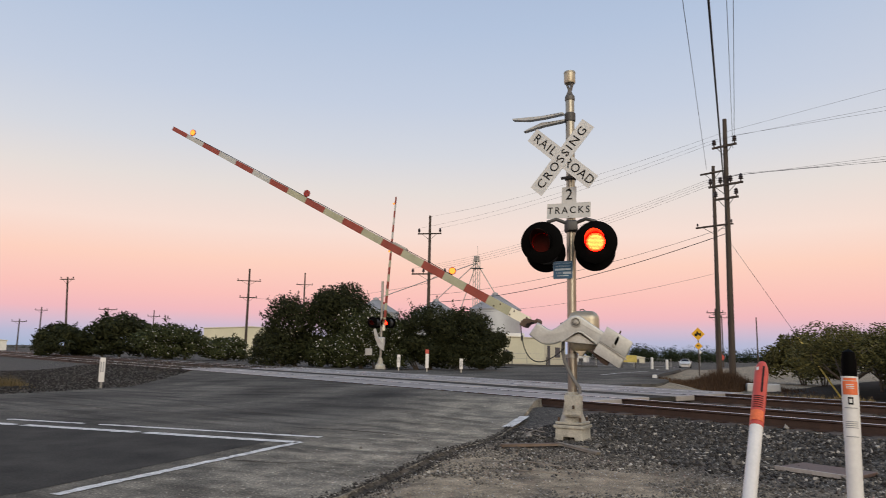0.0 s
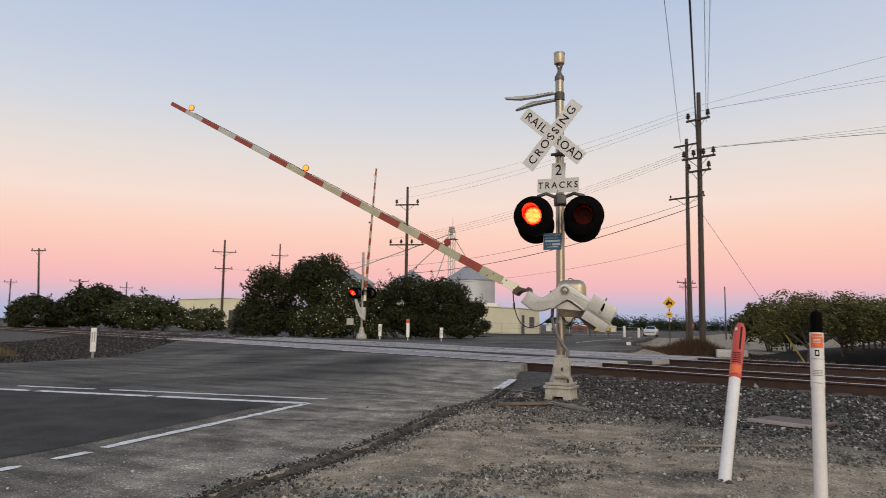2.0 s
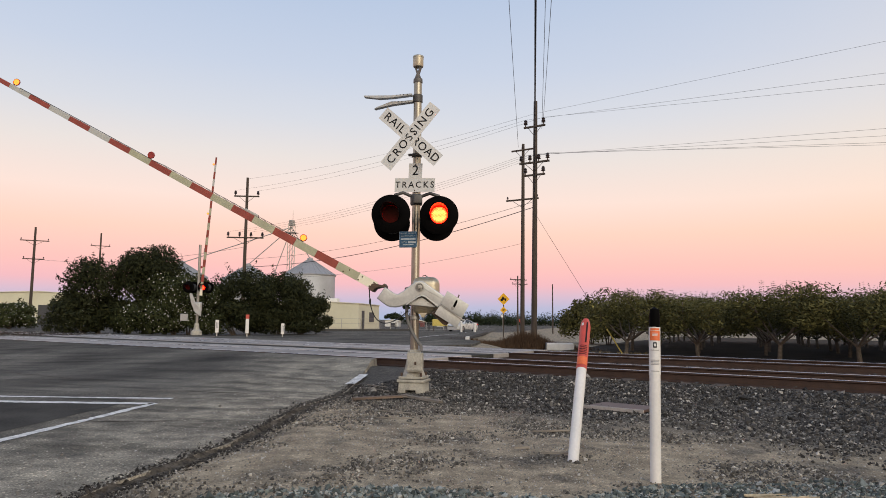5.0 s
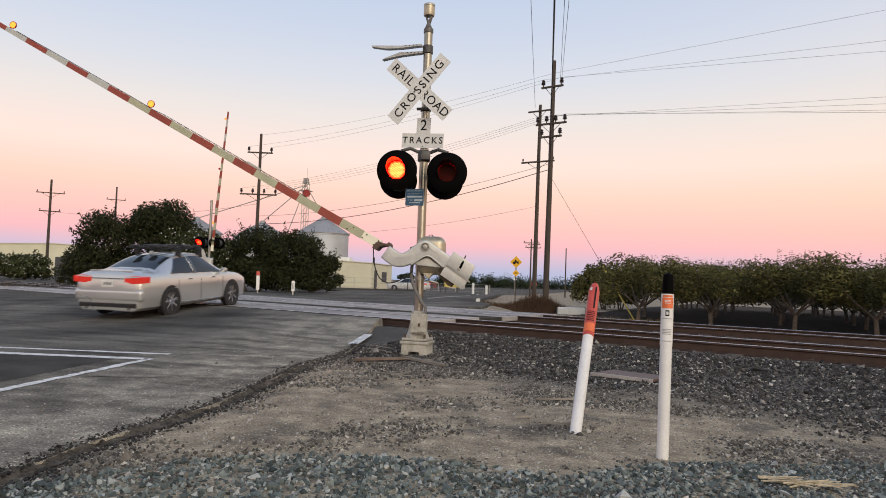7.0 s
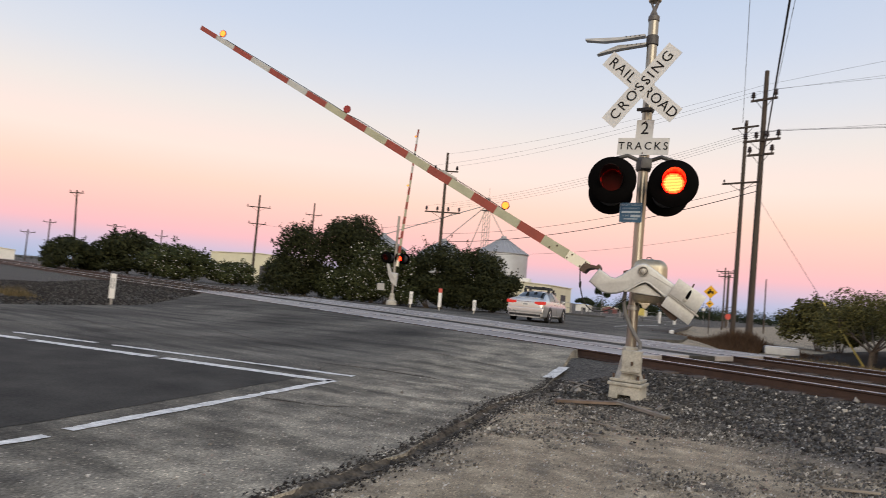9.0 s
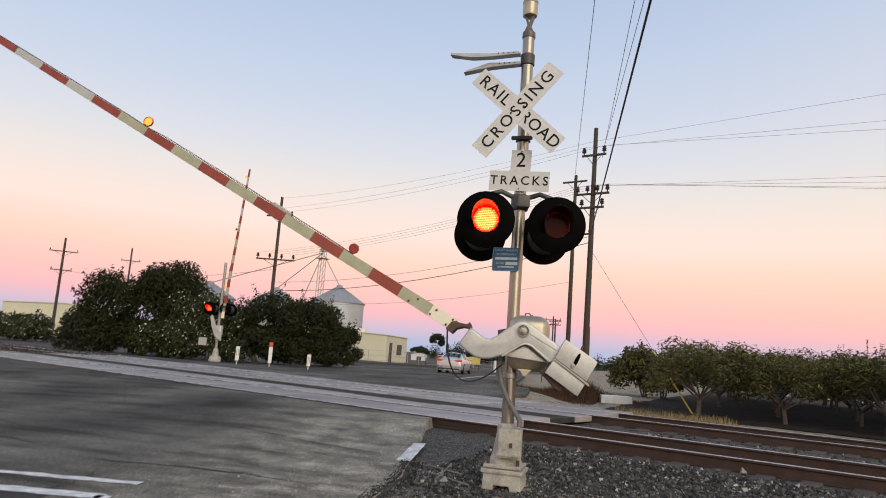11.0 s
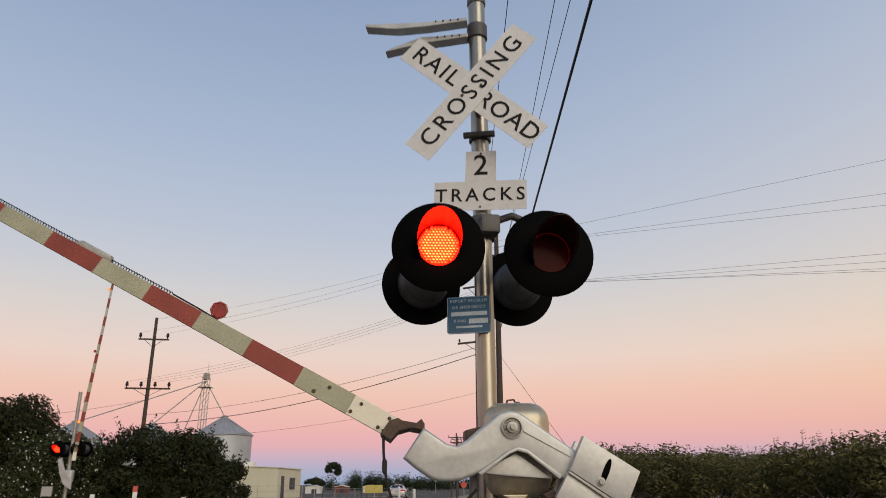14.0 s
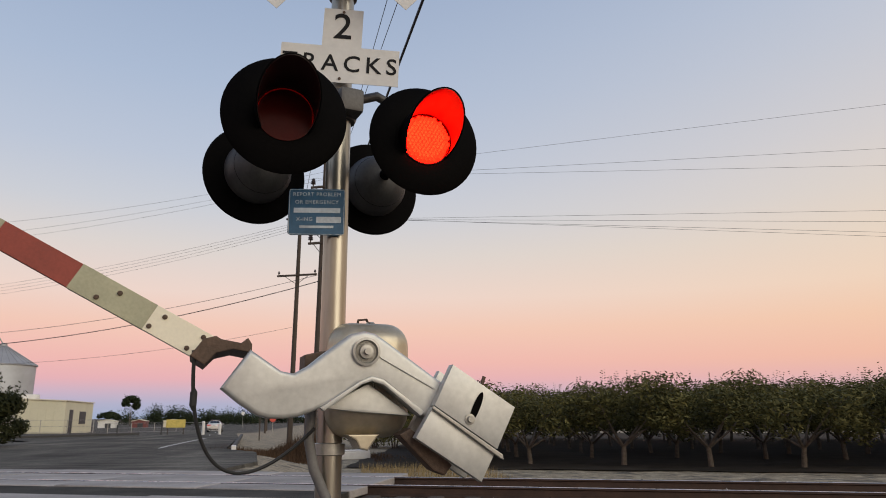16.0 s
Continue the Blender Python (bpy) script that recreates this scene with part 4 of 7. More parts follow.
def gate_arm(parent, m, length, lamps, states):
    """The striped arm along its own -x from the root; m places the root in the signal's space."""
    bm = slab([(0.0, -0.068), (0.0, 0.068), (-length, 0.036), (-length, -0.036)], -0.03, 0.03, 0.003)
    arm = part("gate_arm", bm, ARMGREY, parent, "long red and white striped gate arm, stuck half raised", m)
    bands = []
    x, k = ARM_ROOT + ARM_STEP, 0
    while x < length:
        bands.append((x, min(length, x + ARM_STEP), k % 2))
        x += ARM_STEP
        k += 1
    part("band", slab([(0.005, -0.07), (0.005, 0.07), (-ARM_ROOT, 0.0685), (-ARM_ROOT, -0.0685)], -0.032, 0.032, 0.002), ROOTWHITE, arm, "bright white root plate")
    part("band", slab([(-ARM_ROOT, -0.069), (-ARM_ROOT, 0.069), (-ARM_ROOT - ARM_STEP, 0.068), (-ARM_ROOT - ARM_STEP, -0.068)], -0.0315, 0.0315, 0.002), ARMWHITE, arm, "cream reflective band")
    for a, b, odd in bands:
        h = lambda q: 0.069 - 0.032 * q / length
        mat = ARMRED if not odd else (ARMWHITE if a < length * 0.62 else ARMGREY)
        part("band", slab([(-a, -h(a)), (-a, h(a)), (-b, h(b)), (-b, -h(b))], -0.0315, 0.0315, 0.0015), mat, arm, "red reflective band" if not odd else "cream reflective band")
    for x, z in ((-0.05, 0.04), (-0.09, -0.045), (-0.26, 0.035), (-0.30, -0.04), (-0.50, 0.03), (-0.58, -0.04)):
        part("bolt", lathe([(0.013, 0), (0.011, -0.008), (0.001, -0.01)], 10, Matrix.Translation((x, -0.033, z)) @ pose(0, 0, 0, -90)), RUST, arm, "dark bolt head")
    # coiled cable along the top edge
    pts = []
    n = 640
    for k in range(n + 1):
        d = 1.77 + 2.35 * k / n
        pts.append((-d, 0.010 * math.cos(k * 1.05), 0.069 - 0.032 * d / length + 0.013 + 0.010 * math.sin(k * 1.05)))
    part("coiled_cable", pipe(pts, 0.004, 4), RUBBER, arm, "coiled black cable")
    part("cable", pipe([(-1.40, 0, 0.066), (-1.55, 0, 0.072), (-1.77, 0.01, 0.075)], 0.006, 5), RUBBER, arm)
    part("cable", pipe([(-4.12, 0.01, 0.066), (-4.3, 0, 0.052), (-4.6, 0, 0.058), (-5.8, 0, 0.054), (length * -0.93, 0, 0.044)], 0.006, 5), RUBBER, arm)
    part("cable_box", slab([(-2.25, 0.055), (-2.27, 0.10), (-2.50, 0.098), (-2.57, 0.055)], -0.03, 0.03, 0.01), GALV, arm, "grey cable box", None, True)
    for d, st in zip(lamps, states):
        h = 0.069 - 0.032 * d / length
        holder = part("arm_lamp", lathe([(0.052, -0.012), (0.062, -0.008), (0.062, 0.008), (0.052, 0.012)], 8, Matrix.Translation((-d, 0.0, h + 0.065)) @ pose(0, 0, 0, -90) @ pose(0, 0, 0, 0, 0, 22.5), caps=False), ARMLENS, arm, "small round arm lamp")
        part("stem", tube((-d - 0.02, 0, h - 0.005), (-d, 0, h + 0.02), 0.012, None, 8), RUBBER, holder)
        if st is None:
            part("lens", lathe([(0.001, -0.01), (0.052, -0.008), (0.052, 0.008), (0.001, 0.01)], 20, Matrix.Translation((-d, 0.0, h + 0.065)) @ pose(0, 0, 0, -90)), LITARM, holder, "glowing amber lens")
        else:
            lamp_disc("lens", 0.05, holder, (-d, 0, h + 0.065), LITARM, ARMLENS, st, False)
    return arm


def mast_and_base(sig, top):
    part("mast", tube((0, 0, 0.55), (0, 0, top), 0.068, None, 28), MASTSTEEL, sig, "tall round grey steel mast", None, True)
    found = part("foundation", slab([(-0.205, 0.0), (-0.09, 0.0), (-0.08, 0.05), (0.08, 0.05), (0.09, 0.0), (0.205, 0.0), (0.195, 0.17), (-0.195, 0.17)], -0.195, 0.195, 0.01), BASEPAINT, sig, "cream cast iron foundation")
    part("flange", box(0.445, 0.43, 0.045, 0.012, (0, 0, 0.17)), BASEPAINT, found)
    part("flange", box(0.40, 0.385, 0.04, 0.012, (0, 0, 0.222)), BASEPAINT, found, "")
    ped = bmesh.new()
    lathe([(0.19, 0.26), (0.15, 0.36), (0.115, 0.55), (0.105, 0.66), (0.085, 0.68)], 8, pose(0, 0, 0, 0, 0, 22.5), ped)
    part("pedestal", ped, BASEPAINT, sig, "tapered cream pedestal")
    for a in (45, 135, 225, 315):
        c, s = math.cos(radians(a)), math.sin(radians(a))
        part("anchor_bolt", tube((0.225 * c, 0.215 * s, 0.255), (0.225 * c, 0.215 * s, 0.32), 0.018, None, 8), RUST, found, "rusty anchor bolt")
    jb = part("junction_box", box(0.24, 0.12, 0.30, 0.012, (0.07, -0.17, 0.34)), BASEPAINT, sig, "cream junction box with a lid")
    part("lid", box(0.26, 0.02, 0.03, 0.006, (0.07, -0.235, 0.36)), BASEPAINT, jb)
    part("latch", box(0.03, 0.02, 0.05, 0.005, (0.09, -0.24, 0.45)), RUST, jb, "dark latch")
    part("conduit", pipe([(-0.09, -0.12, 1.45), (-0.10, -0.13, 1.25), (-0.07, -0.12, 1.1), (0.0, -0.12, 0.95), (0.09, -0.13, 0.82), (0.15, -0.13, 0.74), (0.15, -0.13, 0.66)], 0.026, 10), material("grey_conduit", (0.16, 0.155, 0.15), 0.6), sig, "bent grey conduit", None, True)


def crossbuck(sig):
    y = -0.30
    for text, ang, yy in (("CROSSING", 49.3, y - 0.006), ("RAIL  ROAD", -41.8, y)):
        pl = part("crossbuck_blade", slab([(-0.632, -0.115), (0.632, -0.115), (0.632, 0.115), (-0.632, 0.115)], -0.002, 0.002, 0.0), SIGNWHITE, sig, "white crossbuck blade with black letters", Matrix.Translation((-0.03, yy, 4.115)) @ pose(0, 0, 0, 0, -ang, 0))
        if text == "CROSSING":
            lettering("letters", text, 0.19, pl, pose(0, -0.0034, -0.002), SIGNBLACK, 1.28, 0.0008)
        else:
            lettering("letters", "RAIL", 0.19, pl, pose(-0.355, -0.0034, -0.002), SIGNBLACK, 1.18, 0.0008)
            lettering("letters", "ROAD", 0.19, pl, pose(0.35, -0.0034, -0.002), SIGNBLACK, 1.06, 0.0008)
        for dx in (-0.075, 0.075) if text == "CROSSING" else ():
            part("bolt", lathe([(0.012, 0), (0.01, -0.008), (0.001, -0.009)], 10, Matrix.Translation((dx, -0.003, 0.03 * (1 if dx < 0 else -1))) @ pose(0, 0, 0, -90)), RUST, pl, "dark bolt head")
    for z in (4.03, 4.2):
        part("standoff", tube((0, -0.05, z), (-0.02, y, z), 0.018, None, 8), RUST, sig, "dark standoff rod")
    bm = lathe([(0.07, 3.83), (0.085, 3.84), (0.085, 3.885), (0.07, 3.895)], 20)
    box(0.24, 0.04, 0.04, 0.006, (0, -0.085, 3.84), None, bm)
    part("clamp", bm, material("dark_clamp", (0.08, 0.075, 0.07), 0.5, 0.4), sig, "dark iron clamp", None, True)
    bm = lathe([(0.07, 4.33), (0.082, 4.34), (0.082, 4.37), (0.07, 4.38)], 20)
    part("clamp", bm, RUST, sig, "dark iron clamp", None, True)


def tracks_sign(sig):
    y = -0.10
    out = [(-0.343, 3.235), (0.343, 3.235), (0.343, 3.465), (0.118, 3.465), (0.118, 3.71), (-0.112, 3.71), (-0.112, 3.465), (-0.343, 3.465)]
    s = part("tracks_sign", slab(out, y - 0.002, y + 0.002), SIGNWHITE, sig, "white sign saying 2 TRACKS in black", Matrix.Translation((0, y, 3.46)) @ pose(0, 0, 0, 0, 2.2, -1.5) @ Matrix.Translation((0, -y, -3.46)))
    lettering("letters", "2", 0.235, s, pose(0.003, y - 0.0034, 3.588), SIGNBLACK, 1, 0.001)
    lettering("letters", "TRACKS", 0.145, s, pose(0.0, y - 0.0034, 3.352), SIGNBLACK, 1.36, 0.0012)
    for x, z in ((0.003, 3.69), (0.003, 3.26)):
        part("bolt", lathe([(0.009, 0), (0.008, -0.005), (0.001, -0.006)], 10, Matrix.Translation((x, y - 0.003, z)) @ pose(0, 0, 0, -90)), RUST, s, "small bolt head")


def notice(sig):
    y = -0.09
    s = part("emergency_notice", slab([(-0.255, 2.34), (-0.24, 2.325), (0.04, 2.325), (0.055, 2.34), (0.055, 2.575), (0.04, 2.59), (-0.24, 2.59), (-0.255, 2.575)], y - 0.002, y + 0.002), BLUE, sig, "small blue metal emergency notice", pose(0, 0, 0, 0, 0, -4))
    for text, z, size in (("REPORT PROBLEM", 2.558, 0.030), ("OR EMERGENCY", 2.513, 0.030)):
        lettering("letters", text, size, s, pose(-0.10, y - 0.0034, z), PLATEWHITE, 1.1)
    for x0, x1, z, h in ((-0.225, 0.03, 2.466, 0.028), (-0.10, 0.035, 2.412, 0.034), (-0.19, -0.005, 2.372, 0.014)):
        part("bar", slab([(x0, z - h / 2), (x1, z - h / 2), (x1, z + h / 2), (x0, z + h / 2)], y - 0.0042, y - 0.002), PLATEWHITE, s, "pale printed bar")
    lettering("letters", "X-ING", 0.030, s, pose(-0.165, y - 0.0034, 2.415), PLATEWHITE, 1.1)
    part("rim", pipe([(-0.25, y - 0.003, 2.33), (0.05, y - 0.003, 2.33), (0.05, y - 0.003, 2.585), (-0.25, y - 0.003, 2.585), (-0.25, y - 0.003, 2.33)], 0.002, 4), PLATEWHITE, s)


def top_fittings(sig, top):
    bell = part("crossing_bell", lathe([(0.05, top + 0.245), (0.082, top + 0.25), (0.088, top + 0.27), (0.088, top + 0.405), (0.092, top + 0.41), (0.092, top + 0.43), (0.085, top + 0.44), (0.001, top + 0.445)], 28), CASTING_TAN, sig, "grey metal bell on top of the mast", None, True)
    bm = slab([(-0.055, top + 0.0), (0.055, top + 0.0), (0.055, top + 0.05), (0.02, top + 0.13), (0.06, top + 0.25), (0.035, top + 0.25), (0.0, top + 0.165), (-0.035, top + 0.25), (-0.06, top + 0.25), (-0.02, top + 0.13), (-0.055, top + 0.05)], -0.035, 0.035, 0.006)
    lathe([(0.075, top - 0.03), (0.078, top - 0.02), (0.075, top + 0.04), (0.05, top + 0.06)], 20, None, bm)
    part("bell_bracket", bm, material("dark_bell_bracket", (0.15, 0.14, 0.13), 0.5, 0.4), bell, "dark bracket", None, True)
    # two folded floodlight blades on a clamp
    for i, (pts, dz) in enumerate((([(-0.07, 4.885), (-0.42, 4.875), (-0.90, 4.905), (-0.90, 4.88), (-0.64, 4.835), (-0.40, 4.835), (-0.07, 4.855)], 0), ([(-0.07, 4.80), (-0.30, 4.795), (-0.45, 4.80), (-0.70, 4.72), (-0.75, 4.69), (-0.55, 4.725), (-0.42, 4.745), (-0.07, 4.77)], 0))):
        p = part("sign_blade", slab(pts, -0.15 + 0.09 * i, -0.05 + 0.09 * i, 0.004), material("pale_bracket", (0.55, 0.55, 0.52), 0.45, 0.3), sig, "pale folded metal bracket arm")
        for x in (-0.14, -0.20, -0.26, -0.32):
            part("hole", lathe([(0.008, 0), (0.008, -0.002), (0.001, -0.002)], 8, Matrix.Translation((x, -0.152 + 0.09 * i, pts[0][1] - 0.015)) @ pose(0, 0, 0, -90)), BLACK, p)
    bm = lathe([(0.07, 4.76), (0.083, 4.77), (0.083, 4.89), (0.07, 4.90)], 20)
    part("clamp", bm, material("dark_clamp", (0.08, 0.075, 0.07), 0.5, 0.4), sig, "dark iron clamp", None, True)


def build_signal():
    sig = thing("crossing_signal", "grey railway crossing signal with flashing lamps and half-raised striped arm", "crossing signal")
    mast_and_base(sig, 5.13)
    crossbuck(sig)
    tracks_sign(sig)
    notice(sig)
    top_fittings(sig, 5.13)
    crossarm(sig, 3.21)
    signal_lamp(sig, pose(-0.25, -0.57, 2.81, 0, 0, LAMP_L), False)
    signal_lamp(sig, pose(0.47, -0.32, 2.81, 0, 0, LAMP_R), True)
    signal_lamp(sig, pose(-0.50, 0.26, 2.78, 0, 0, 180 + 22), None)
    signal_lamp(sig, pose(0.21, 0.52, 2.80, 0, 0, 180 + 16), None)
    for a, b in (((-0.25, -0.57), (-0.54, 0.26)), ((0.47, -0.32), (0.21, 0.52))):
        a, b = Vector((*a, 2.82)), Vector((*b, 2.82))
        part("lamp_stem", tube(a.lerp(b, 0.25), a.lerp(b, 0.75), 0.035, None, 12), BLACK, sig)
        c = a.lerp(b, 0.5)
        part("lamp_stem", tube(c, (c.x * 0.92, c.y * 0.92, 3.17), 0.024, None, 12), BLACK, sig)
    turn = pose(0, 0, 0, 0, 0, GATE_TURN)
    px, pz, y0, y1 = gate_mechanism(sig, turn)
    part("arm_clamp", slab([(px - .82, pz - .035), (px - .755, pz - .075), (px - .705, pz - .02), (px - .63, pz + .0), (px - .545, pz - .015), (px - .545, pz + .025), (px - .565, pz + .055), (px - .595, pz + .03), (px - .685, pz + .045), (px - .71, pz + .06), (px - .765, pz + .045)], y0 + 0.02, y1 + 0.26, 0.006), RUST, sig, "rusty brown arm clamp", turn)
    part("mast_clamp", slab([(-0.16, 1.58), (-0.08, 1.60), (0.09, 1.60), (0.09, 1.70), (-0.08, 1.69), (-0.16, 1.67)], -0.11, 0.09, 0.01), RUST, sig, "dark clamp round the mast", turn)
    part("mast_clamp", lathe([(0.07, 1.16), (0.082, 1.165), (0.082, 1.22), (0.07, 1.225)], 20), GALV, sig, "grey band clamp", None, True)
    arm_m = pose(-0.618, -0.165, 1.69, 0, ARM_LIFT, ARM_TURN)
    gate_arm(sig, arm_m, ARM_LENGTH, (1.43, 4.36, 7.03), (True, False, None))
    pts = []
    for k in range(25):
        u = k / 24
        b1, b2, b3 = 3 * u * (1 - u) ** 2, 3 * u * u * (1 - u), u ** 3
        pts.append((-0.70 + 0.15 * b2 + 0.60 * b3, -0.33 + 0.20 * u, 1.62 - 0.42 * b1 - 0.75 * b2 - 0.32 * b3))
    part("hanging_cable", pipe([(-0.705, -0.33, 1.66)] + pts, 0.009, 6), RUBBER, sig, "thin black hanging cable", turn)
    part("cable_knot", lathe([(0.004, -0.05), (0.016, -0.03), (0.016, 0.03), (0.004, 0.05)], 10, turn @ pose(-0.69, -0.30, 1.44)), RUBBER, sig)
    return sig


LAMP_L, LAMP_R, GATE_TURN, ARM_TURN, ARM_LIFT, ARM_LENGTH = 11, 13, 12.0, 12.6, 28.05, 7.45
build_signal()


def far_signal():
    sig = thing("crossing_signal", "distant crossing signal across the railway with its striped arm raised", "crossing signal", pose(-18.53, 22.33, 0.22, 0, 0, 190))
    part("mast", tube((0, 0, 0.5), (0, 0, 4.85), 0.07, None, 16), GALV, sig, "grey steel mast", None, True)
    part("pedestal", lathe([(0.30, 0.0), (0.28, 0.2), (0.16, 0.3), (0.11, 0.62), (0.07, 0.64)], 10), BASEPAINT, sig, "cream pedestal")
    for x, first in ((0.4, False), (-0.4, True)):
        signal_lamp(sig, pose(x, 0.34, 2.55, 0, 0, 180), first)
        signal_lamp(sig, pose(x, -0.34, 2.55), None)
    part("lamp_bracket", tube((-0.42, 0, 2.8), (0.42, 0, 2.8), 0.03, None, 10), BLACK, sig)
    part("gate_motor_housing", box(0.4, 0.3, 0.5, 0.1, (-0.1, 0.2, 1.25), seg=4), CASTING, sig, "grey motor housing", None, True)
    part("support_arm", slab([(-0.35, 1.0), (-0.05, 1.2), (0.15, 1.6), (0.3, 2.15), (0.18, 2.2), (0.0, 1.75), (-0.35, 1.35)], 0.3, 0.42, 0.01), CASTING, sig, "grey support arm")
    part("counterweight", slab([(0.35, 0.75), (0.75, 0.75), (0.75, 1.12), (0.35, 1.12)], 0.32, 0.4, 0.01), CASTING, sig, "grey counterweight")
    gate_arm(sig, pose(-0.30, 0.36, 2.1, 0, 86, 0) @ pose(0, 0, 0), 7.5, (1.5, 4.4, 7.1), (True, False, None))
    return sig


far_signal()


# ---- overhead lines ----
THICK_A, THICK_B, THICK_SAG = (-1.58, 32.2, 8.75), (5.31, -30.0, 8.5), 0.15

def utility_pole(x, y, top, arms=(), r=0.14, yaw=-22.0, lean=0.0, base=None, chunky=1.0, label="tall dark wooden utility pole with crossarms"):
    """arms: (height, length, insulators). Returns the pole and the places of its insulators, by arm."""
    z0 = ground_z(x, y) if base is None else base
    p = thing("utility_pole", label, "utility pole", pose(x, y, z0 - 0.1, 0, lean, yaw), group="utility poles")
    h = top - z0 + 0.1
    part("shaft", tube((0, 0, 0), (0, 0, h), r, r * 0.62, 12), POLEWOOD, p, "", None, True)
    spots = []
    m = pose(x, y, z0 - 0.1, 0, lean, yaw)
    for z, length, count in arms:
        zz = z - z0 + 0.1
        a = part("crossarm", box(length, 0.10, 0.12, 0.01, (0, -0.12, zz - 0.06)), POLEWOOD, p)
        if length > 1.2:
            for s in (-1, 1):
                part("brace", tube((0, -0.12, zz - 0.6), (s * length * 0.3, -0.12, zz - 0.05), 0.018, None, 6), POLEWOOD, a)
        row = []
        for k in range(count):
            u = -length / 2 + 0.12 + (length - 0.24) * k / max(1, count - 1)
            if count == 1:
                u = 0
            rings = [(0.02, 0.0), (0.025, 0.07), (0.085, 0.09), (0.05, 0.13), (0.08, 0.15), (0.045, 0.20), (0.07, 0.22), (0.02, 0.27)]
            part("insulator", lathe([(r0 * chunky, zz + 0.05 + z0i * chunky) for r0, z0i in rings], 10, Matrix.Translation((u, -0.12, 0))), INSUL, a, "dark insulator")
            row.append(m @ Vector((u, -0.12, zz + 0.05 + 0.27 * chunky)))
        spots.append(row)
    return p, spots


def wire(p, q, sag=0.5, r=0.0065, label="thin dark overhead wire", name="overhead_wire", seg=18):
    p, q = Vector(p), Vector(q)
    pts = []
    for k in range(seg + 1):
        u = k / seg
        c = p.lerp(q, u)
        c.z -= sag * 4 * u * (1 - u)
        pts.append(c)
    return tagged(part(name, pipe(pts, r, 5), WIRE), label, "wire", group="overhead wires")


big, big_pins = utility_pole(-1.64, 32.26, 15.0, ((13.35, 1.5, 2), (11.05, 2.1, 4), (10.25, 1.5, 2)), 0.19, -22, 0.6, chunky=1.7, label="tall dark wooden utility pole with three crossarms")
thin, thin_pins = utility_pole(-3.55, 41.6, 14.7, ((14.2, 1.9, 1), (10.35, 2.8, 3)), 0.175, -22, 0.4, label="weathered brown utility pole with two crossarms")
two, two_pins = utility_pole(-28.4, 44.3, 13.6, ((11.9, 2.2, 2), (8.2, 3.2, 4)), 0.18, 18, chunky=1.7, label="dark utility pole with two crossarms behind bushes")
RIGHT_Z = (14.45, 12.3, 11.3, 9.5, 8.9, 8.3, 8.0)
right_arm = [(RIGHT_Z[k], 25.5 + dx, 20.2 - 0.45 * dx) for k, dx in enumerate((0, -0.8, 0.8, -0.9, -0.3, 0.3, 0.9))]
right_pins = [Vector((x, y, z)) for z, x, y in right_arm]
wire((-28.4, 44.3, 13.5), (-1.6, 32.2, 14.2), 0.5); wire((-1.6, 32.2, 14.2), right_pins[0], 0.0)
for k in range(2):
    wire(two_pins[0][k], big_pins[0][k], 0.5); wire(big_pins[0][k], right_pins[1 + k], 0.0)
for k in range(4):
    wire(two_pins[1][k], big_pins[1][k], 0.6); wire(big_pins[1][k], right_pins[3 + k], 0.0)
wire((-28.2, 44.2, 6.3), (-1.7, 32.2, 8.55), 0.7, 0.012); wire((-28.2, 44.2, 5.6), (-1.7, 32.2, 8.2), 0.8, 0.022, "thick dark overhead cable"); wire((-28.2, 44.2, 4.6), (-3.5, 41.5, 7.0), 0.7, 0.009)
wire((-28.2, 44.2, 7.4), (-67.2, 60.9, 8.2), 0.8, 0.012)
wire((-2.64, 32.6, 12.2), (4.69, -30, 12.9), 0.3, 0.011); wire((-1.1, 32.2, 13.2), (5.51, -30, 12.7), 0.3, 0.011); wire(big_pins[0][1], (5.9, -30, 9.4), 0.2, 0.011)
wire(THICK_A, THICK_B, THICK_SAG, 0.028, "thick black overhead cable", seg=40)
for args in (((-67.1, 61, 12.2), ((10.5, 3.2, 2), (8.2, 2.4, 2)), 0.2, 0), ((-81, 89, 15.2), ((13.0, 3.0, 2),), 0.2, 0), ((-76.6, 41.3, 9.4), ((9.1, 1.6, 2),), 0.15, -3), ((-125, 67, 8.2), ((7.6, 2.2, 2),), 0.16, 0),
             ((-127, 64.3, 5.9), ((5.4, 2.6, 2),), 0.15, 0), ((-119, 76.4, 8.6), ((8.2, 3.4, 3),), 0.15, 0), ((-114, 83, 8.4), ((7.2, 2.4, 2),), 0.15, 0), ((-150, 62, 7.5), ((7, 2.2, 2),), 0.15, 0), ((-175, 70, 8.5), ((8, 2.2, 2),), 0.16, 0),
             ((-11.5, 98.5, 8.2), ((7.6, 2.4, 2), (6.9, 1.8, 2)), 0.15, 0), ((-13.5, 118, 9), ((8.5, 2.2, 2),), 0.15, 0), ((-16, 140, 9.5), ((9, 2.2, 2),), 0.15, 0), ((-6.1, 99, 6.9), (), 0.12, 0)):
    (x, y, top), arms, r, lean = args
    utility_pole(x, y, top, arms, r, 40 if x < -60 else -4, lean, label="distant dark utility pole with a crossarm")
guy = tagged(part("guy_wire", tube((-1.5, 32.1, 7.75), (3.55, 24.0, -0.45), 0.010, None, 6), WIRE), "thin steel guy wire with a yellow guard near its foot", "guy wire")
part("guard", tube((1.93, 26.59, 2.18), (3.54, 24.02, -0.42), 0.035, None, 8), material("yellow_guard", (0.62, 0.47, 0.08), 0.5), guy, "yellow plastic guard")


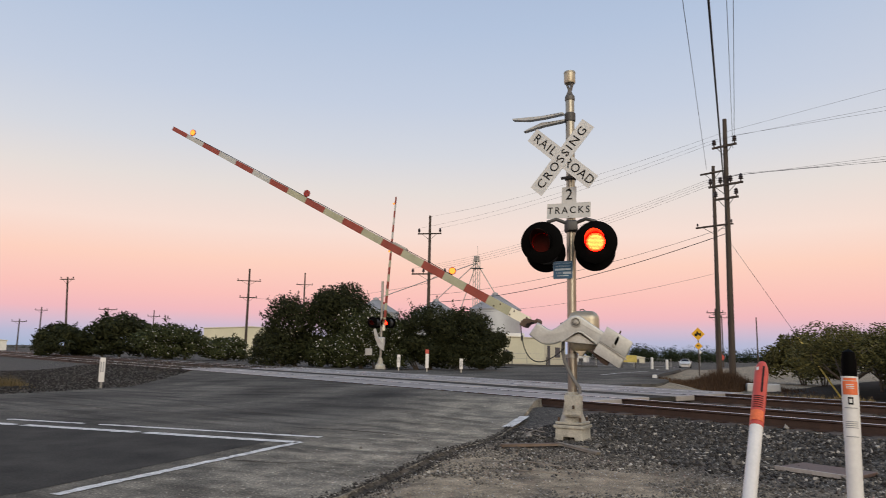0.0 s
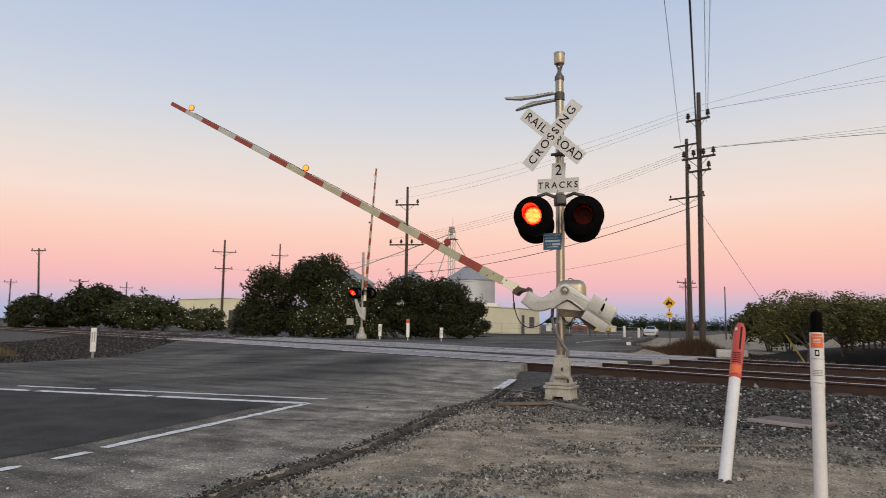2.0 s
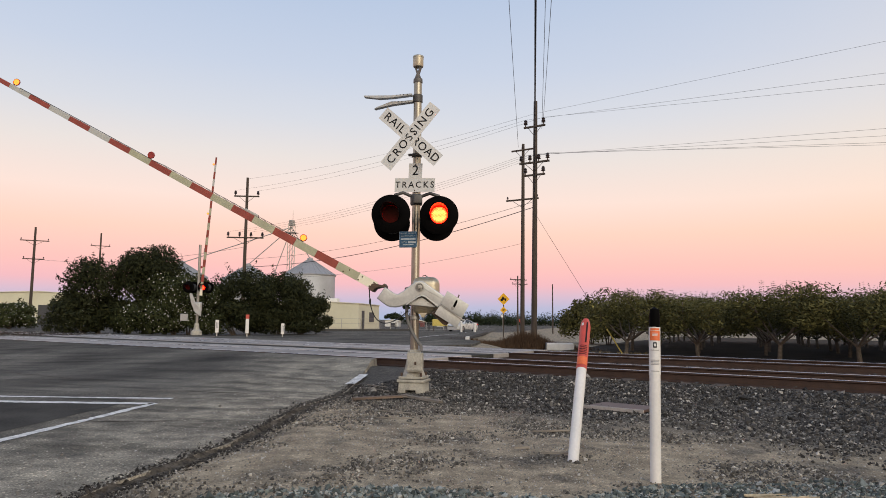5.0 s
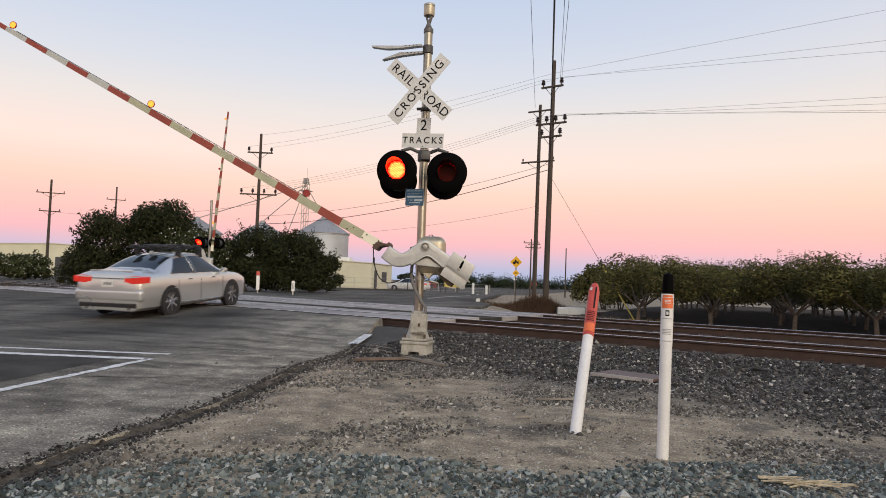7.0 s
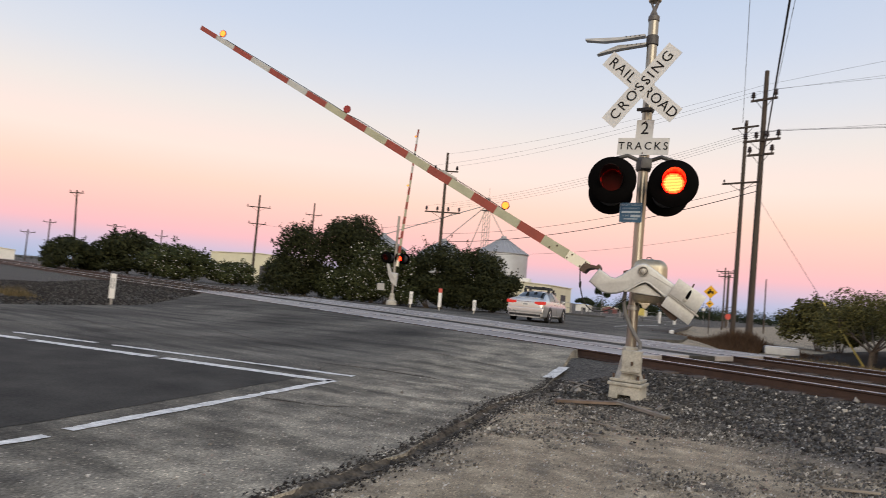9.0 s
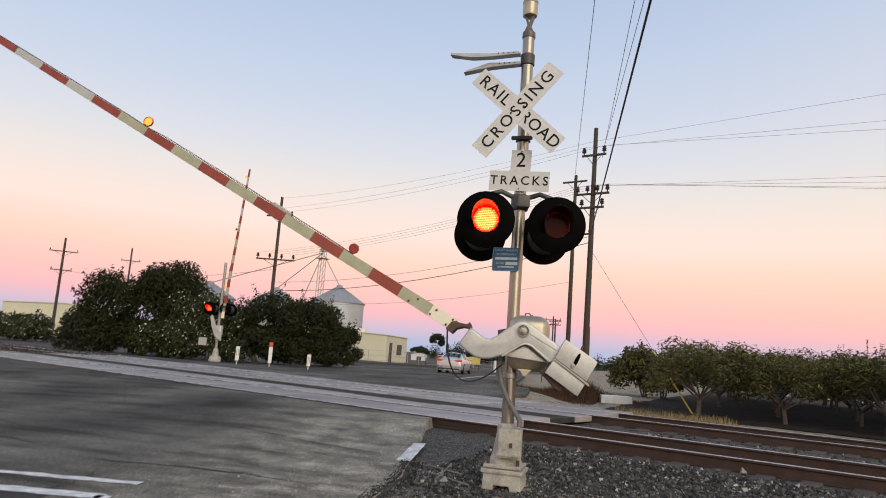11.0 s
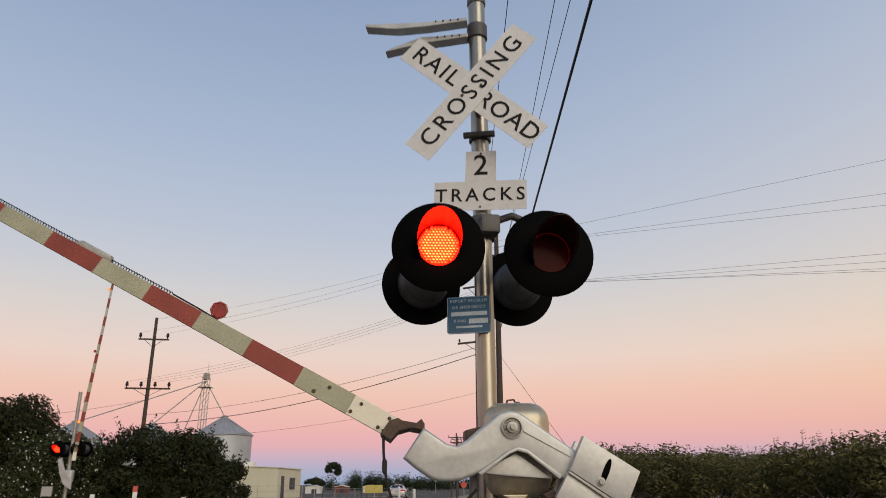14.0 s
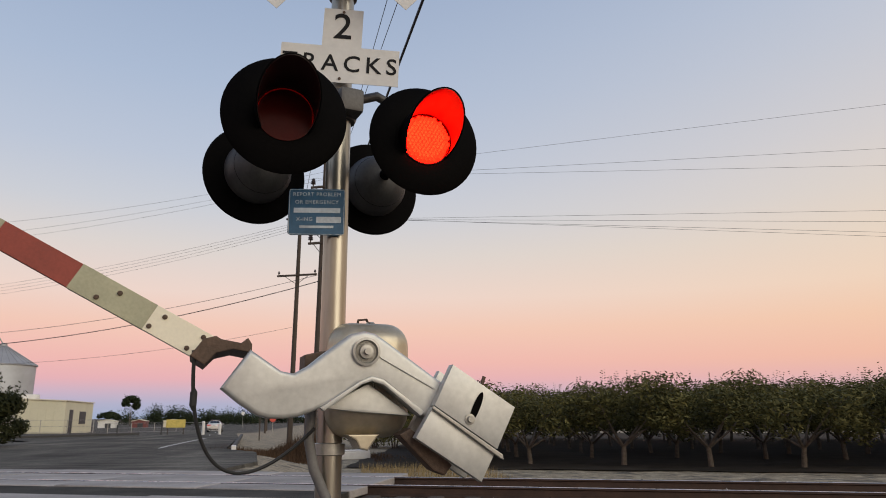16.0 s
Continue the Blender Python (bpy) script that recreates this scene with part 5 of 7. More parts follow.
# ---- plants ----
RNG = np.random.default_rng(11)


def shrub(name, label, spots, count, size, leaf, trunk=None, flowers=0, flower_face=(0.62, -0.78, 0.3), category="bush"):
    c = np.mean([s[0] for s in spots], axis=0)
    base = (float(c[0]), float(c[1]), ground_z(c[0], c[1]))
    t = thing(name, label, category, pose(*base))
    # broken outline: each ball becomes several smaller ones
    fine = []
    for cc, rr in spots:
        cc, rr = np.array(cc) - base, np.array(rr)
        for _ in range(40):
            d = RNG.normal(size=3); d /= np.linalg.norm(d)
            if d[2] < -0.5:
                d[2] *= -1
            k = RNG.uniform(0.13, 0.46)
            fine.append((cc + d * rr * (1 - k * 0.6) * RNG.uniform(0.78, 1.08), rr * k))
    v, f = leaves(count, fine, size, RNG, 1.6, 0.7, 1.12)
    for _ in range(14 * len(spots)):
        # thin leafy sprigs that stand out of the crown
        cc, rr = spots[int(RNG.integers(len(spots)))]
        d = RNG.normal(size=3); d[2] = abs(d[2]) * 0.9 + 0.1; d /= np.linalg.norm(d)
        foot = np.array(cc) - base + d * np.array(rr) * 0.95
        way = d + np.array([RNG.normal() * 0.3, RNG.normal() * 0.3, 0.5])
        long = RNG.uniform(0.2, 0.65) * min(1.0, rr[2] / 1.6)
        n = 22
        w = foot + np.linspace(0, 1, n)[:, None] * way * long + RNG.normal(size=(n, 3)) * size * 0.9
        aa = RNG.normal(size=(n, 3)); aa /= np.linalg.norm(aa, axis=1, keepdims=True)
        bb = np.cross(aa, RNG.normal(size=(n, 3))); bb /= np.linalg.norm(bb, axis=1, keepdims=True)
        k = size * RNG.uniform(0.6, 1.2, (n, 1))
        f = np.concatenate([f, np.arange(n * 4).reshape(-1, 4) + len(v)])
        v = np.concatenate([v, np.stack([w - aa * k * 1.6, w + bb * k * 0.55, w + aa * k * 1.6, w - bb * k * 0.55], 1).reshape(-1, 3)])
    keep = (v.reshape(-1, 4, 3)[:, :, 2].min(1) > 0.02)
    f = f[keep]
    ob = new("crown", mesh_from("crown", v, f, leaf)); ob.parent = t
    for cc, rr in spots:
        cc = np.array(cc) - base
        for k in range(3):
            part("stem", tube((cc[0] * 0.8 + 0.1 * k, cc[1] * 0.8, -0.05), (cc[0] + 0.3 * (k - 1), cc[1], max(0.3, cc[2])), 0.06, 0.03, 6), BARK, t, "thin woody stem")
    if flowers:
        w, g = leaves(flowers * 3, fine, 0.05, RNG, 1.0, 0.98, 1.10)
        cen = w.reshape(-1, 4, 3).mean(1)
        hub = np.array([s[0] for s in spots]).mean(0) - base
        ok = ((cen - hub) @ np.array(flower_face) > 0.3) & (cen[:, 2] > 0.2)
        fl = new("blossom", mesh_from("blossom", w, g[ok], FLOWER)); fl.parent = t; fl["label"] = "small white blossoms"
    return t


shrub("tree", "tall dark green bushy tree behind the railway", [((-24.5, 26.3, 3.1), (2.4, 2.0, 2.3)), ((-26.7, 24.1, 2.5), (1.8, 1.7, 2.0)), ((-27.3, 23.5, 1.0), (1.8, 1.6, 1.3)), ((-25.2, 25.4, 0.9), (2.6, 1.8, 1.3)), ((-23.4, 27.2, 1.5), (2.0, 1.8, 1.8))], 46000, 0.068, LEAF_BUSH, category="tree")
shrub("bush", "large oleander bush dotted with white blossoms", [((-22.5, 25.8, 1.9), (2.0, 1.5, 2.0)), ((-23.6, 24.9, 0.9), (2.3, 1.5, 1.2)), ((-21.3, 26.7, 2.2), (1.3, 1.1, 1.4)), ((-21.6, 26.4, 0.8), (1.8, 1.3, 1.1))], 30000, 0.062, LEAF_OLE, flowers=900)
shrub("bush", "large dark green bush beside the far signal", [((-19.6, 28.9, 2.0), (2.2, 1.8, 2.0)), ((-17.6, 30.2, 2.0), (2.3, 1.7, 1.9)), ((-16.1, 30.9, 1.4), (1.6, 1.3, 1.3)), ((-20.4, 28.2, 1.0), (2.2, 1.6, 1.3)), ((-17.6, 29.9, 0.8), (2.8, 1.6, 1.1))], 46000, 0.068, LEAF_BUSH)
shrub("bush", "rounded oleander bush with white blossoms along the railway", [((-47.0, 31.2, 1.4), (3.1, 2.2, 1.7)), ((-45.8, 32.6, 1.1), (2.2, 1.8, 1.5))], 10000, 0.11, LEAF_OLE, flowers=420)
shrub("bush", "low oleander bush with white blossoms along the railway", [((-43.6, 34.9, 0.75), (2.5, 1.8, 1.25))], 6000, 0.10, LEAF_OLE, flowers=330)
shrub("bush", "dark green bush along the railway", [((-60.0, 30.4, 1.2), (2.9, 2.2, 1.8))], 6000, 0.13, LEAF_BUSH)
shrub("bush", "tall dark green bush along the railway", [((-57.2, 34.3, 2.0), (3.4, 2.6, 2.3)), ((-55.2, 36.4, 1.3), (2.4, 2.0, 1.6)), ((-58.5, 33, 1.0), (2.8, 2, 1.3))], 11000, 0.13, LEAF_BUSH)
shrub("bush", "green bush at the corner of the orchard", [((1.4, 39.2, 1.0), (1.9, 1.8, 1.55)), ((2.8, 38.4, 0.7), (1.5, 1.5, 1.3))], 9000, 0.09, LEAF_ORCH)
shrub("tree", "distant round dark tree", [((-61.2, 207.5, 5.2), (2.4, 2.4, 2.2))], 9000, 0.13, LEAF_FAR, category="tree")
shrub("bush", "distant low dark bush", [((-66.2, 206, 1.6), (3.0, 2.4, 1.4))], 6000, 0.13, LEAF_FAR)


def orchard_tree(seed, count=6500, size=0.046):
    """An almond tree: forked trunk, spreading limbs and a loose crown; returns its thing at the origin."""
    rng = np.random.default_rng(seed)
    t = thing("orchard_tree", "leafy green orchard tree with a short forked trunk", "tree", group="orchard trees")
    bm = tube((0, 0, -0.1), (0.06, 0, 0.75), 0.078, 0.062, 9)
    spots = []
    for k in range(6):
        a = k * 1.05 + rng.uniform(-0.3, 0.3)
        ex = Vector((math.cos(a) * rng.uniform(0.9, 1.6), math.sin(a) * rng.uniform(0.9, 1.6), rng.uniform(1.6, 2.3)))
        mid = Vector((ex.x * 0.42, ex.y * 0.42, 1.25))
        tube((0.05, 0, 0.68), mid, 0.042, 0.03, 7, True, bm)
        tube(mid, ex, 0.03, 0.014, 6, True, bm)
        for _ in range(2):
            q = ex + Vector((rng.uniform(-.6, .6), rng.uniform(-.6, .6), rng.uniform(0.1, 0.8)))
            tube(ex * 0.8 + mid * 0.2, q, 0.02, 0.008, 5, True, bm)
            spots.append((tuple(q), (0.62, 0.62, 0.5)))
        spots.append((tuple(ex), (0.75, 0.75, 0.55)))
        spots.append(((ex.x * 1.25, ex.y * 1.25, ex.z - 0.45), (0.55, 0.55, 0.45)))
    spots.append(((0, 0, 2.5), (1.2, 1.2, 0.65)))
    part("trunk", bm, BARK, t, "forked grey trunk")
    v, f = leaves(count, spots, size, rng, 1.7)
    for _ in range(34):
        a, d = rng.uniform(0, 6.28), rng.uniform(0.2, 1.5)
        b = np.array([math.cos(a) * d, math.sin(a) * d, 2.75 - 0.1 * d])
        n = 9
        w = np.repeat(b[None], n, 0) + np.linspace(0, 1, n)[:, None] * np.array([rng.uniform(-.12, .12), rng.uniform(-.12, .12), rng.uniform(0.4, 0.8)])
        aa = rng.normal(size=(n, 3)); aa /= np.linalg.norm(aa, axis=1, keepdims=True)
        bb = np.cross(aa, rng.normal(size=(n, 3))); bb /= np.linalg.norm(bb, axis=1, keepdims=True)
        q = np.stack([w - aa * .045, w + bb * .018, w + aa * .045, w - bb * .018], 1).reshape(-1, 3)
        f = np.concatenate([f, np.arange(n * 4).reshape(-1, 4) + len(v)])
        v = np.concatenate([v, q])
    ob = new("crown", mesh_from("crown", v, f, LEAF_ORCH)); ob.parent = t
    return t


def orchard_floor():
    """Tilled soil strewn with old leaves, its colour darkened for the shade below the trees, laid over the ground."""
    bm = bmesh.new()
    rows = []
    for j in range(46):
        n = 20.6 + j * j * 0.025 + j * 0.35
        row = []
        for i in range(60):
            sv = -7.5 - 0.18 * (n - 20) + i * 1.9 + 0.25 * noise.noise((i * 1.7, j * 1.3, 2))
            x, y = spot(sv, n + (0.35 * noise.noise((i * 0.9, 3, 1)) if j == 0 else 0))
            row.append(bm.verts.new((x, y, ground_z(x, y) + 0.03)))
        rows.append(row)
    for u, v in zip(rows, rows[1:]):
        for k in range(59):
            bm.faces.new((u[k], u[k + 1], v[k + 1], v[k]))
    # soil colour taken far down to carry the shade under the crowns
    tagged(part("ground", bm, material("shaded_orchard_soil", (0.042, 0.034, 0.026), 0.95, 0.0, 0.6, 1.4, 1.2, 25, 0.6, spec=0.1)), "tilled orchard soil strewn with dead leaves, tree shade painted into its colour", "ground", kind="structure")


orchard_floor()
protos = [orchard_tree(k) for k in (1, 2, 3)] + [orchard_tree(k, 1500, 0.085) for k in (4, 5)]
rngp = random.Random(5)
fresh = 2
used = 0
for row in range(9):
    n = 23.0 + 4.4 * row
    s = -4.6 - row * 0.8
    while s < 62 + row * 4:
        x, y = spot(s + rngp.uniform(-0.3, 0.3), n + rngp.uniform(-0.3, 0.3))
        sc = min(0.97, 0.88 + 0.006 * max(0, s + 4)) * rngp.uniform(0.94, 1.06)
        m = pose(x, y, ground_z(x, y), 0, 0, rngp.uniform(0, 360))
        if used < 3 or (row == 3 and fresh):
            k = used if used < 3 else 2 + fresh
            fresh -= used >= 3
            o = protos[k]; o.matrix_basis = m
        else:
            o = copy_thing(protos[used % 3 if row < 3 else 3 + used % 2], m)
        o.scale = (sc * 1.38, sc * 1.38, sc)
        used += 1
        s += 3.2


def far_woods():
    spots = []
    for k in range(110):
        u = k / 109
        x, y = -78 + 200 * u, 262 + 40 * u + RNG.uniform(-8, 8)
        h = RNG.uniform(2.0, 4.6)
        if -62 < x < -46:
            h *= 0.8
        spots.append(((x, y, ground_z(x, y) + h * 0.55), (RNG.uniform(2.5, 5), 3, h)))
    for k in range(60):
        u = k / 59
        x, y = -330 + 200 * u, 150 + 90 * u
        spots.append(((x, y, -1.2), (4, 3, RNG.uniform(1.5, 3))))
    for k in range(34):
        # a taller clump of trees behind the yard
        u = k / 33
        x, y = -58 + 29 * u + RNG.uniform(-1, 1), 218 + 6 * u + RNG.uniform(-3, 3)
        h = (3.7 - 1.5 * u) * RNG.uniform(0.75, 1.05)
        spots.append(((x, y, -1.0 + h * 0.9), (RNG.uniform(1.6, 2.6), 2.0, h)))
    v, f = leaves(76000, spots, 0.24, RNG, 1.2, 0.2)
    tagged(new("far_woods", mesh_from("far_woods", v, f, LEAF_FAR)), "dark distant line of trees on the horizon", "woods", kind="stuff")


far_woods()


def blades(name, label, mat, count, place, height, width):
    """Upright tapering blades; place(k) gives x, y."""
    v, f = [], []
    rng = random.Random(len(name) + count)
    for k in range(count):
        x, y, *tall = place(rng)
        z = ground_z(x, y) - 0.02
        a, h, w = rng.uniform(0, 6.28), height * (tall[0] if tall else 1) * rng.uniform(0.4, 1.2), width * rng.uniform(0.6, 1.4)
        dx, dy = math.cos(a) * w, math.sin(a) * w
        lx, ly = rng.uniform(-.35, .35) * h, rng.uniform(-.35, .35) * h
        n = len(v)
        v += [(x - dx, y - dy, z), (x + dx, y + dy, z), (x + lx, y + ly, z + h)]
        f.append((n, n + 1, n + 2))
    me = bpy.data.meshes.new(name)
    me.from_pydata(v, [], f)
    me.materials.append(mat)
    return tagged(new(name, me), label, "grass", kind="stuff")


def weed_mound(r):
    while True:
        x, y = r.gauss(-1.4, 1.3), r.gauss(27.8, 1.5)
        if not (-0.6 < x < 1.1 and y < 28.2):
            return x, y, 0.35 + 1.5 * math.exp(-((x + 1.6) / 1.5) ** 2 - ((y - 27.8) / 1.8) ** 2)


TUFTS = [(-18.1, 2.1, 0.8), (-18.9, 1.5, 1.3), (-20.1, 2.2, 1.2), (-20.6, 1.0, 1.5), (-22.4, 2.4, 1.4), (-23.4, 1.3, 1.0), (-25.2, 2.6, 1.2), (-19.6, 0.4, 0.9)]


def verge(r):
    while True:
        cx, cy, k = r.choice(TUFTS)
        dx, dy = r.gauss(0, 0.42), r.gauss(0, 0.35)
        x, y = cx + dx, cy + dy
        if x < line_at(y, LEFT_EDGE) - 0.15:
            return x, y, k * (0.25 + math.exp(-(dx * dx + dy * dy) * 4))


blades("dry_grass", "tufts of tall dry grass on the dark gravel verge", VERGEGRASS, 9000, verge, 0.42, 0.010)
blades("dry_weeds", "tangled dry brown weeds on a low mound by the pole", WEED, 15000, weed_mound, 0.55, 0.016)
blades("dry_grass", "sparse dry grass beyond the tracks", DRYGRASS, 2500, lambda r: (r.uniform(0.5, 4.5), r.uniform(14.5, 21)), 0.3, 0.01)


# ---- far buildings ----
def silo(x, y, r, eave, peak, label):
    z0 = ground_z(x, y)
    t = thing("grain_silo", label, "silo", pose(x, y, z0), group="grain silos")
    prof, z = [], 0.0
    while z < eave - z0:
        prof += [(r, z), (r + 0.035, z + 0.12)]
        z += 0.24
    part("wall", lathe(prof, 56), SILO, t, "pale corrugated steel wall", None, True)
    roof = part("roof", lathe([(r + 0.25, eave - z0 - 0.1), (r + 0.25, eave - z0), (0.6, peak - z0 - 0.4), (0.55, peak - z0), (0.05, peak - z0 + 0.15)], 40), SILOROOF, t, "conical steel roof")
    for k in range(28):
        a = k * 2 * math.pi / 28
        part("roof_rib", tube(((r + 0.25) * math.cos(a), (r + 0.25) * math.sin(a), eave - z0 + 0.03), (0.6 * math.cos(a), 0.6 * math.sin(a), peak - z0 - 0.36), 0.05, None, 4), SILOROOF, roof)
    return t


silo(-55.3, 116.6, 5.0, 9.7, 13.1, "large round corrugated steel grain silo with conical roof")
silo(-66.5, 112.5, 5.0, 8.4, 11.7, "round corrugated steel grain silo partly behind bushes")
silo(-77.2, 106.6, 4.6, 8.8, 11.8, "round corrugated steel grain silo partly behind bushes")


def elevator():
    x, y = -58.8, 115.2
    z0 = ground_z(x, y)
    t = thing("grain_elevator", "slender steel grain elevator tower with sloping spouts", "tower", pose(x, y, z0))
    for a in (-0.5, 0.5):
        for b in (-0.5, 0.5):
            part("leg", tube((a, b, 0), (a, b, 20.5), 0.07, None, 6), GALV, t)
    for k in range(16):
        z = 1.2 * k
        part("brace", tube((-0.5, -0.5, z), (0.5, -0.5, z + 1.2), 0.04, None, 5), GALV, t)
        part("brace", tube((0.5, -0.5, z), (0.5, 0.5, z + 1.2), 0.04, None, 5), GALV, t)
    part("head", box(0.9, 0.9, 1.2, 0.1, (0, 0, 20.0)), GALV, t, "grey head box")
    part("platform", box(2.2, 1.8, 0.12, 0.02, (0, 0, 18.6)), GALV, t)
    part("antenna", tube((0.2, 0, 20.8), (0.2, 0, 23.2), 0.04, None, 6), GALV, t)
    for q in ((3.5, 1.4, 13.6), (-7.7, -2.7, 12.2), (-4.0, -1.5, 7.0), (-18.4, -8.6, 12.2)):
        part("spout", tube((0, 0, 19.8), q, 0.085, None, 8), GALV, t, "sloping steel spout")


elevator()


def shed(x, y, w, d, h, yaw, mat, label, doors=(), fence=False):
    z0 = ground_z(x, y) - 0.1
    t = thing("shed", label, "building", pose(x, y, z0, 0, 0, yaw))
    wl = part("wall", slab([(-w / 2, 0), (w / 2, 0), (w / 2, h), (0, h + 0.35), (-w / 2, h)], -d / 2, d / 2), mat, t)
    part("roof", slab([(-w / 2 - 0.15, h + 0.01), (0, h + 0.37), (w / 2 + 0.15, h + 0.01), (w / 2 + 0.15, h + 0.13), (0, h + 0.5), (-w / 2 - 0.15, h + 0.13)], -d / 2 - 0.15, d / 2 + 0.15), CREAMPALE, t, "pale sheet roof")
    for k in range(int(w / 0.9)):
        part("cladding_rib", box(0.06, 0.03, h - 0.05, 0, (-w / 2 + 0.45 + 0.9 * k, -d / 2 - 0.015, 0.02)), mat, wl)
    for side, u, ww, hh, zz in doors:
        if side == "end":
            part("door", box(0.06, ww, hh, 0.0, (w / 2 + 0.02, u, zz)), DARKOPEN, t, "dark doorway")
        else:
            part("door", box(ww, 0.06, hh, 0.0, (u, -d / 2 - 0.02, zz)), DARKOPEN, t, "dark doorway")
    return t


main_shed = shed(-44.0, 96.0, 17, 14, 4.0, 6, CREAM, "low cream metal shed beside the silos", (("end", -4.2, 1.6, 3.0, 0.0), ("end", 1.5, 3.2, 1.6, 1.2)))
part("roof_unit", box(3.2, 1.6, 0.7, 0.1, (2.5, -3, 4.25)), SIGNWHITE, main_shed, "white roof unit", None, True)
shed(-83, 80, 16, 9, 4.6, 30, CREAM, "distant cream warehouse behind bushes", (("front", 2, 3.5, 3.0, 0),))
for x, y, w, c in ((-55, 170, 3.6, SIGNWHITE), (-48.5, 172, 3.2, material("dull_red_wall", (0.18, 0.06, 0.055), 0.7)), (-42.5, 178, 4, CREAMPALE), (-62, 168, 3.6, SIGNWHITE)):
    shed(x, y, w, 4, 1.5, 8, c, "distant low farm shed with pale roof", (("front", 0.3, 1.2, 1.1, 0),))


shed(-131, 59.5, 9, 5, 1.7, 62, SIGNWHITE, "distant low white shed beyond the railway")


def tank():
    z0 = ground_z(-39.5, 86.5)
    t = thing("dish_fan", "round pale drum fan standing by the shed", "fan", pose(-39.5, 86.6, z0))
    part("drum", lathe([(0.55, -0.15), (0.6, -0.1), (0.6, 0.1), (0.2, 0.16), (0.001, 0.16)], 24, pose(0, 0, 1.5, 90)), GALV, t, "pale round drum")
    part("stand", tube((0, 0, 0), (0, 0, 1.0), 0.05, None, 8), GALV, t)


tank()


def fence(p, q, h, step, label):
    """Posts, two rails and a fine mesh of wires."""
    p, q = Vector(p), Vector(q)
    t = thing("fence", label, "fence", Matrix.Translation((p.x, p.y, ground_z(p.x, p.y))))
    n = max(1, int((q - p).length / step))
    for k in range(n + 1):
        c = (q - p) * (k / n)
        part("post", tube((c.x, c.y, 0), (c.x, c.y, h), 0.04, None, 6), GALV, t)
    for z in (0.1, h * 0.5, h - 0.03):
        part("rail", tube((0, 0, z), (q.x - p.x, q.y - p.y, z), 0.02, None, 5), GALV, t)


fence((-47, 84), (-30, 86), 1.5, 2.6, "pale wire fence before the shed")
fence((-29, 88), (-17.5, 96), 1.2, 2.6, "low pale wire fence along the yard")
for k in range(5):
    x, y = -27 + 3.4 * k, 60.0 + 1.4 * k
    b = tagged(part("bollard", tube((0, 0, 0), (0, 0, 1.0), 0.06, None, 8), material("dark_post", (0.05, 0.05, 0.05), 0.6), None, "", pose(x, y, ground_z(x, y))), "short dark steel post in the yard", "bollard", group="yard posts")


def kerb(p, q, label, white_end=True):
    p, q = Vector(p), Vector(q)
    ang = math.degrees(math.atan2(q.y - p.y, q.x - p.x))
    z = road_z(p.x, p.y) - 0.03
    k = part("kerb", box((q - p).length, 0.16, 0.17, 0.02, ((q - p).length / 2, 0, 0)), material("dark_kerb", (0.06, 0.058, 0.055), 0.85), None, "", pose(p.x, p.y, z, 0, 0, ang))
    tagged(k, label, "kerb", kind="structure")
    if white_end:
        part("painted_end", box(0.7, 0.18, 0.18, 0.03, (0.1, 0, 0)), SIGNWHITE, k, "white painted end")


kerb((-4.35, 25.2), (-5.4, 33.0), "dark kerb with a white painted end")
kerb((-5.4, 33.0), (-7.2, 47.0), "dark kerb along the road", False)
kerb((-25.0, 47.5), (-16.8, 57.2), "dark kerb along the yard entrance", False)


# ---- road signs and posts ----
def warning_sign():
    x, y = -6.85, 53.8
    z0 = ground_z(x, y)
    t = thing("warning_sign", "yellow diamond warning sign on a wooden post", "road sign", pose(x, y, z0, 0, 0, 6))
    part("post", box(0.09, 0.05, 3.7 - z0, 0.005), POLEWOOD, t)
    c = 3.15 - z0
    pl = part("plate", slab([(0, c - 0.56), (0.56, c), (0, c + 0.56), (-0.56, c)], -0.05, -0.035, 0.004), YELLOW, t, "yellow diamond plate")
    part("symbol", slab([(-0.26, c - 0.06), (0.22, c - 0.06), (0.26, c + 0.06), (0.05, c + 0.07), (0.0, c + 0.22), (-0.12, c + 0.22), (-0.14, c + 0.05), (-0.26, c + 0.02)], -0.056, -0.051), SIGNBLACK, pl, "black tractor symbol")
    for u, r in ((-0.16, 0.13), (0.18, 0.08)):
        part("symbol", lathe([(0.001, 0), (r, 0), (r, 0.005), (0.001, 0.005)], 20, Matrix.Translation((u, -0.0565, c - 0.1 + r * 0.2)) @ pose(0, 0, 0, -90)), SIGNBLACK, pl)
    c = 2.12 - z0
    pl = part("plate", slab([(0, c - 0.33), (0.33, c), (0, c + 0.33), (-0.33, c)], -0.05, -0.035, 0.004), YELLOW, t, "small yellow plate")
    part("symbol", slab([(-0.12, c - 0.03), (0.1, c - 0.03), (0.1, c + 0.06), (-0.12, c + 0.06)], -0.056, -0.051), SIGNBLACK, pl)


warning_sign()


def stop_sign(x, y, h, mat, label, r=0.38):
    z0 = ground_z(x, y)
    t = thing("road_sign", label, "road sign", pose(x, y, z0, 0, 0, 8))
    part("post", tube((0, 0, 0), (0, 0, h), 0.035, None, 8), GALV, t)
    part("plate", lathe([(0.001, 0), (r, 0), (r, 0.01), (0.001, 0.01)], 8, pose(0, -0.05, h, 0) @ pose(0, 0, 0, -90) @ pose(0, 0, 0, 0, 0, 22.5)), mat, t)


stop_sign(-9.0, 84, 1.9, PVCRED, "distant red octagonal road sign on a post")
stop_sign(-22.0, 150, 3.0, SIGNWHITE, "distant white road sign on a post")


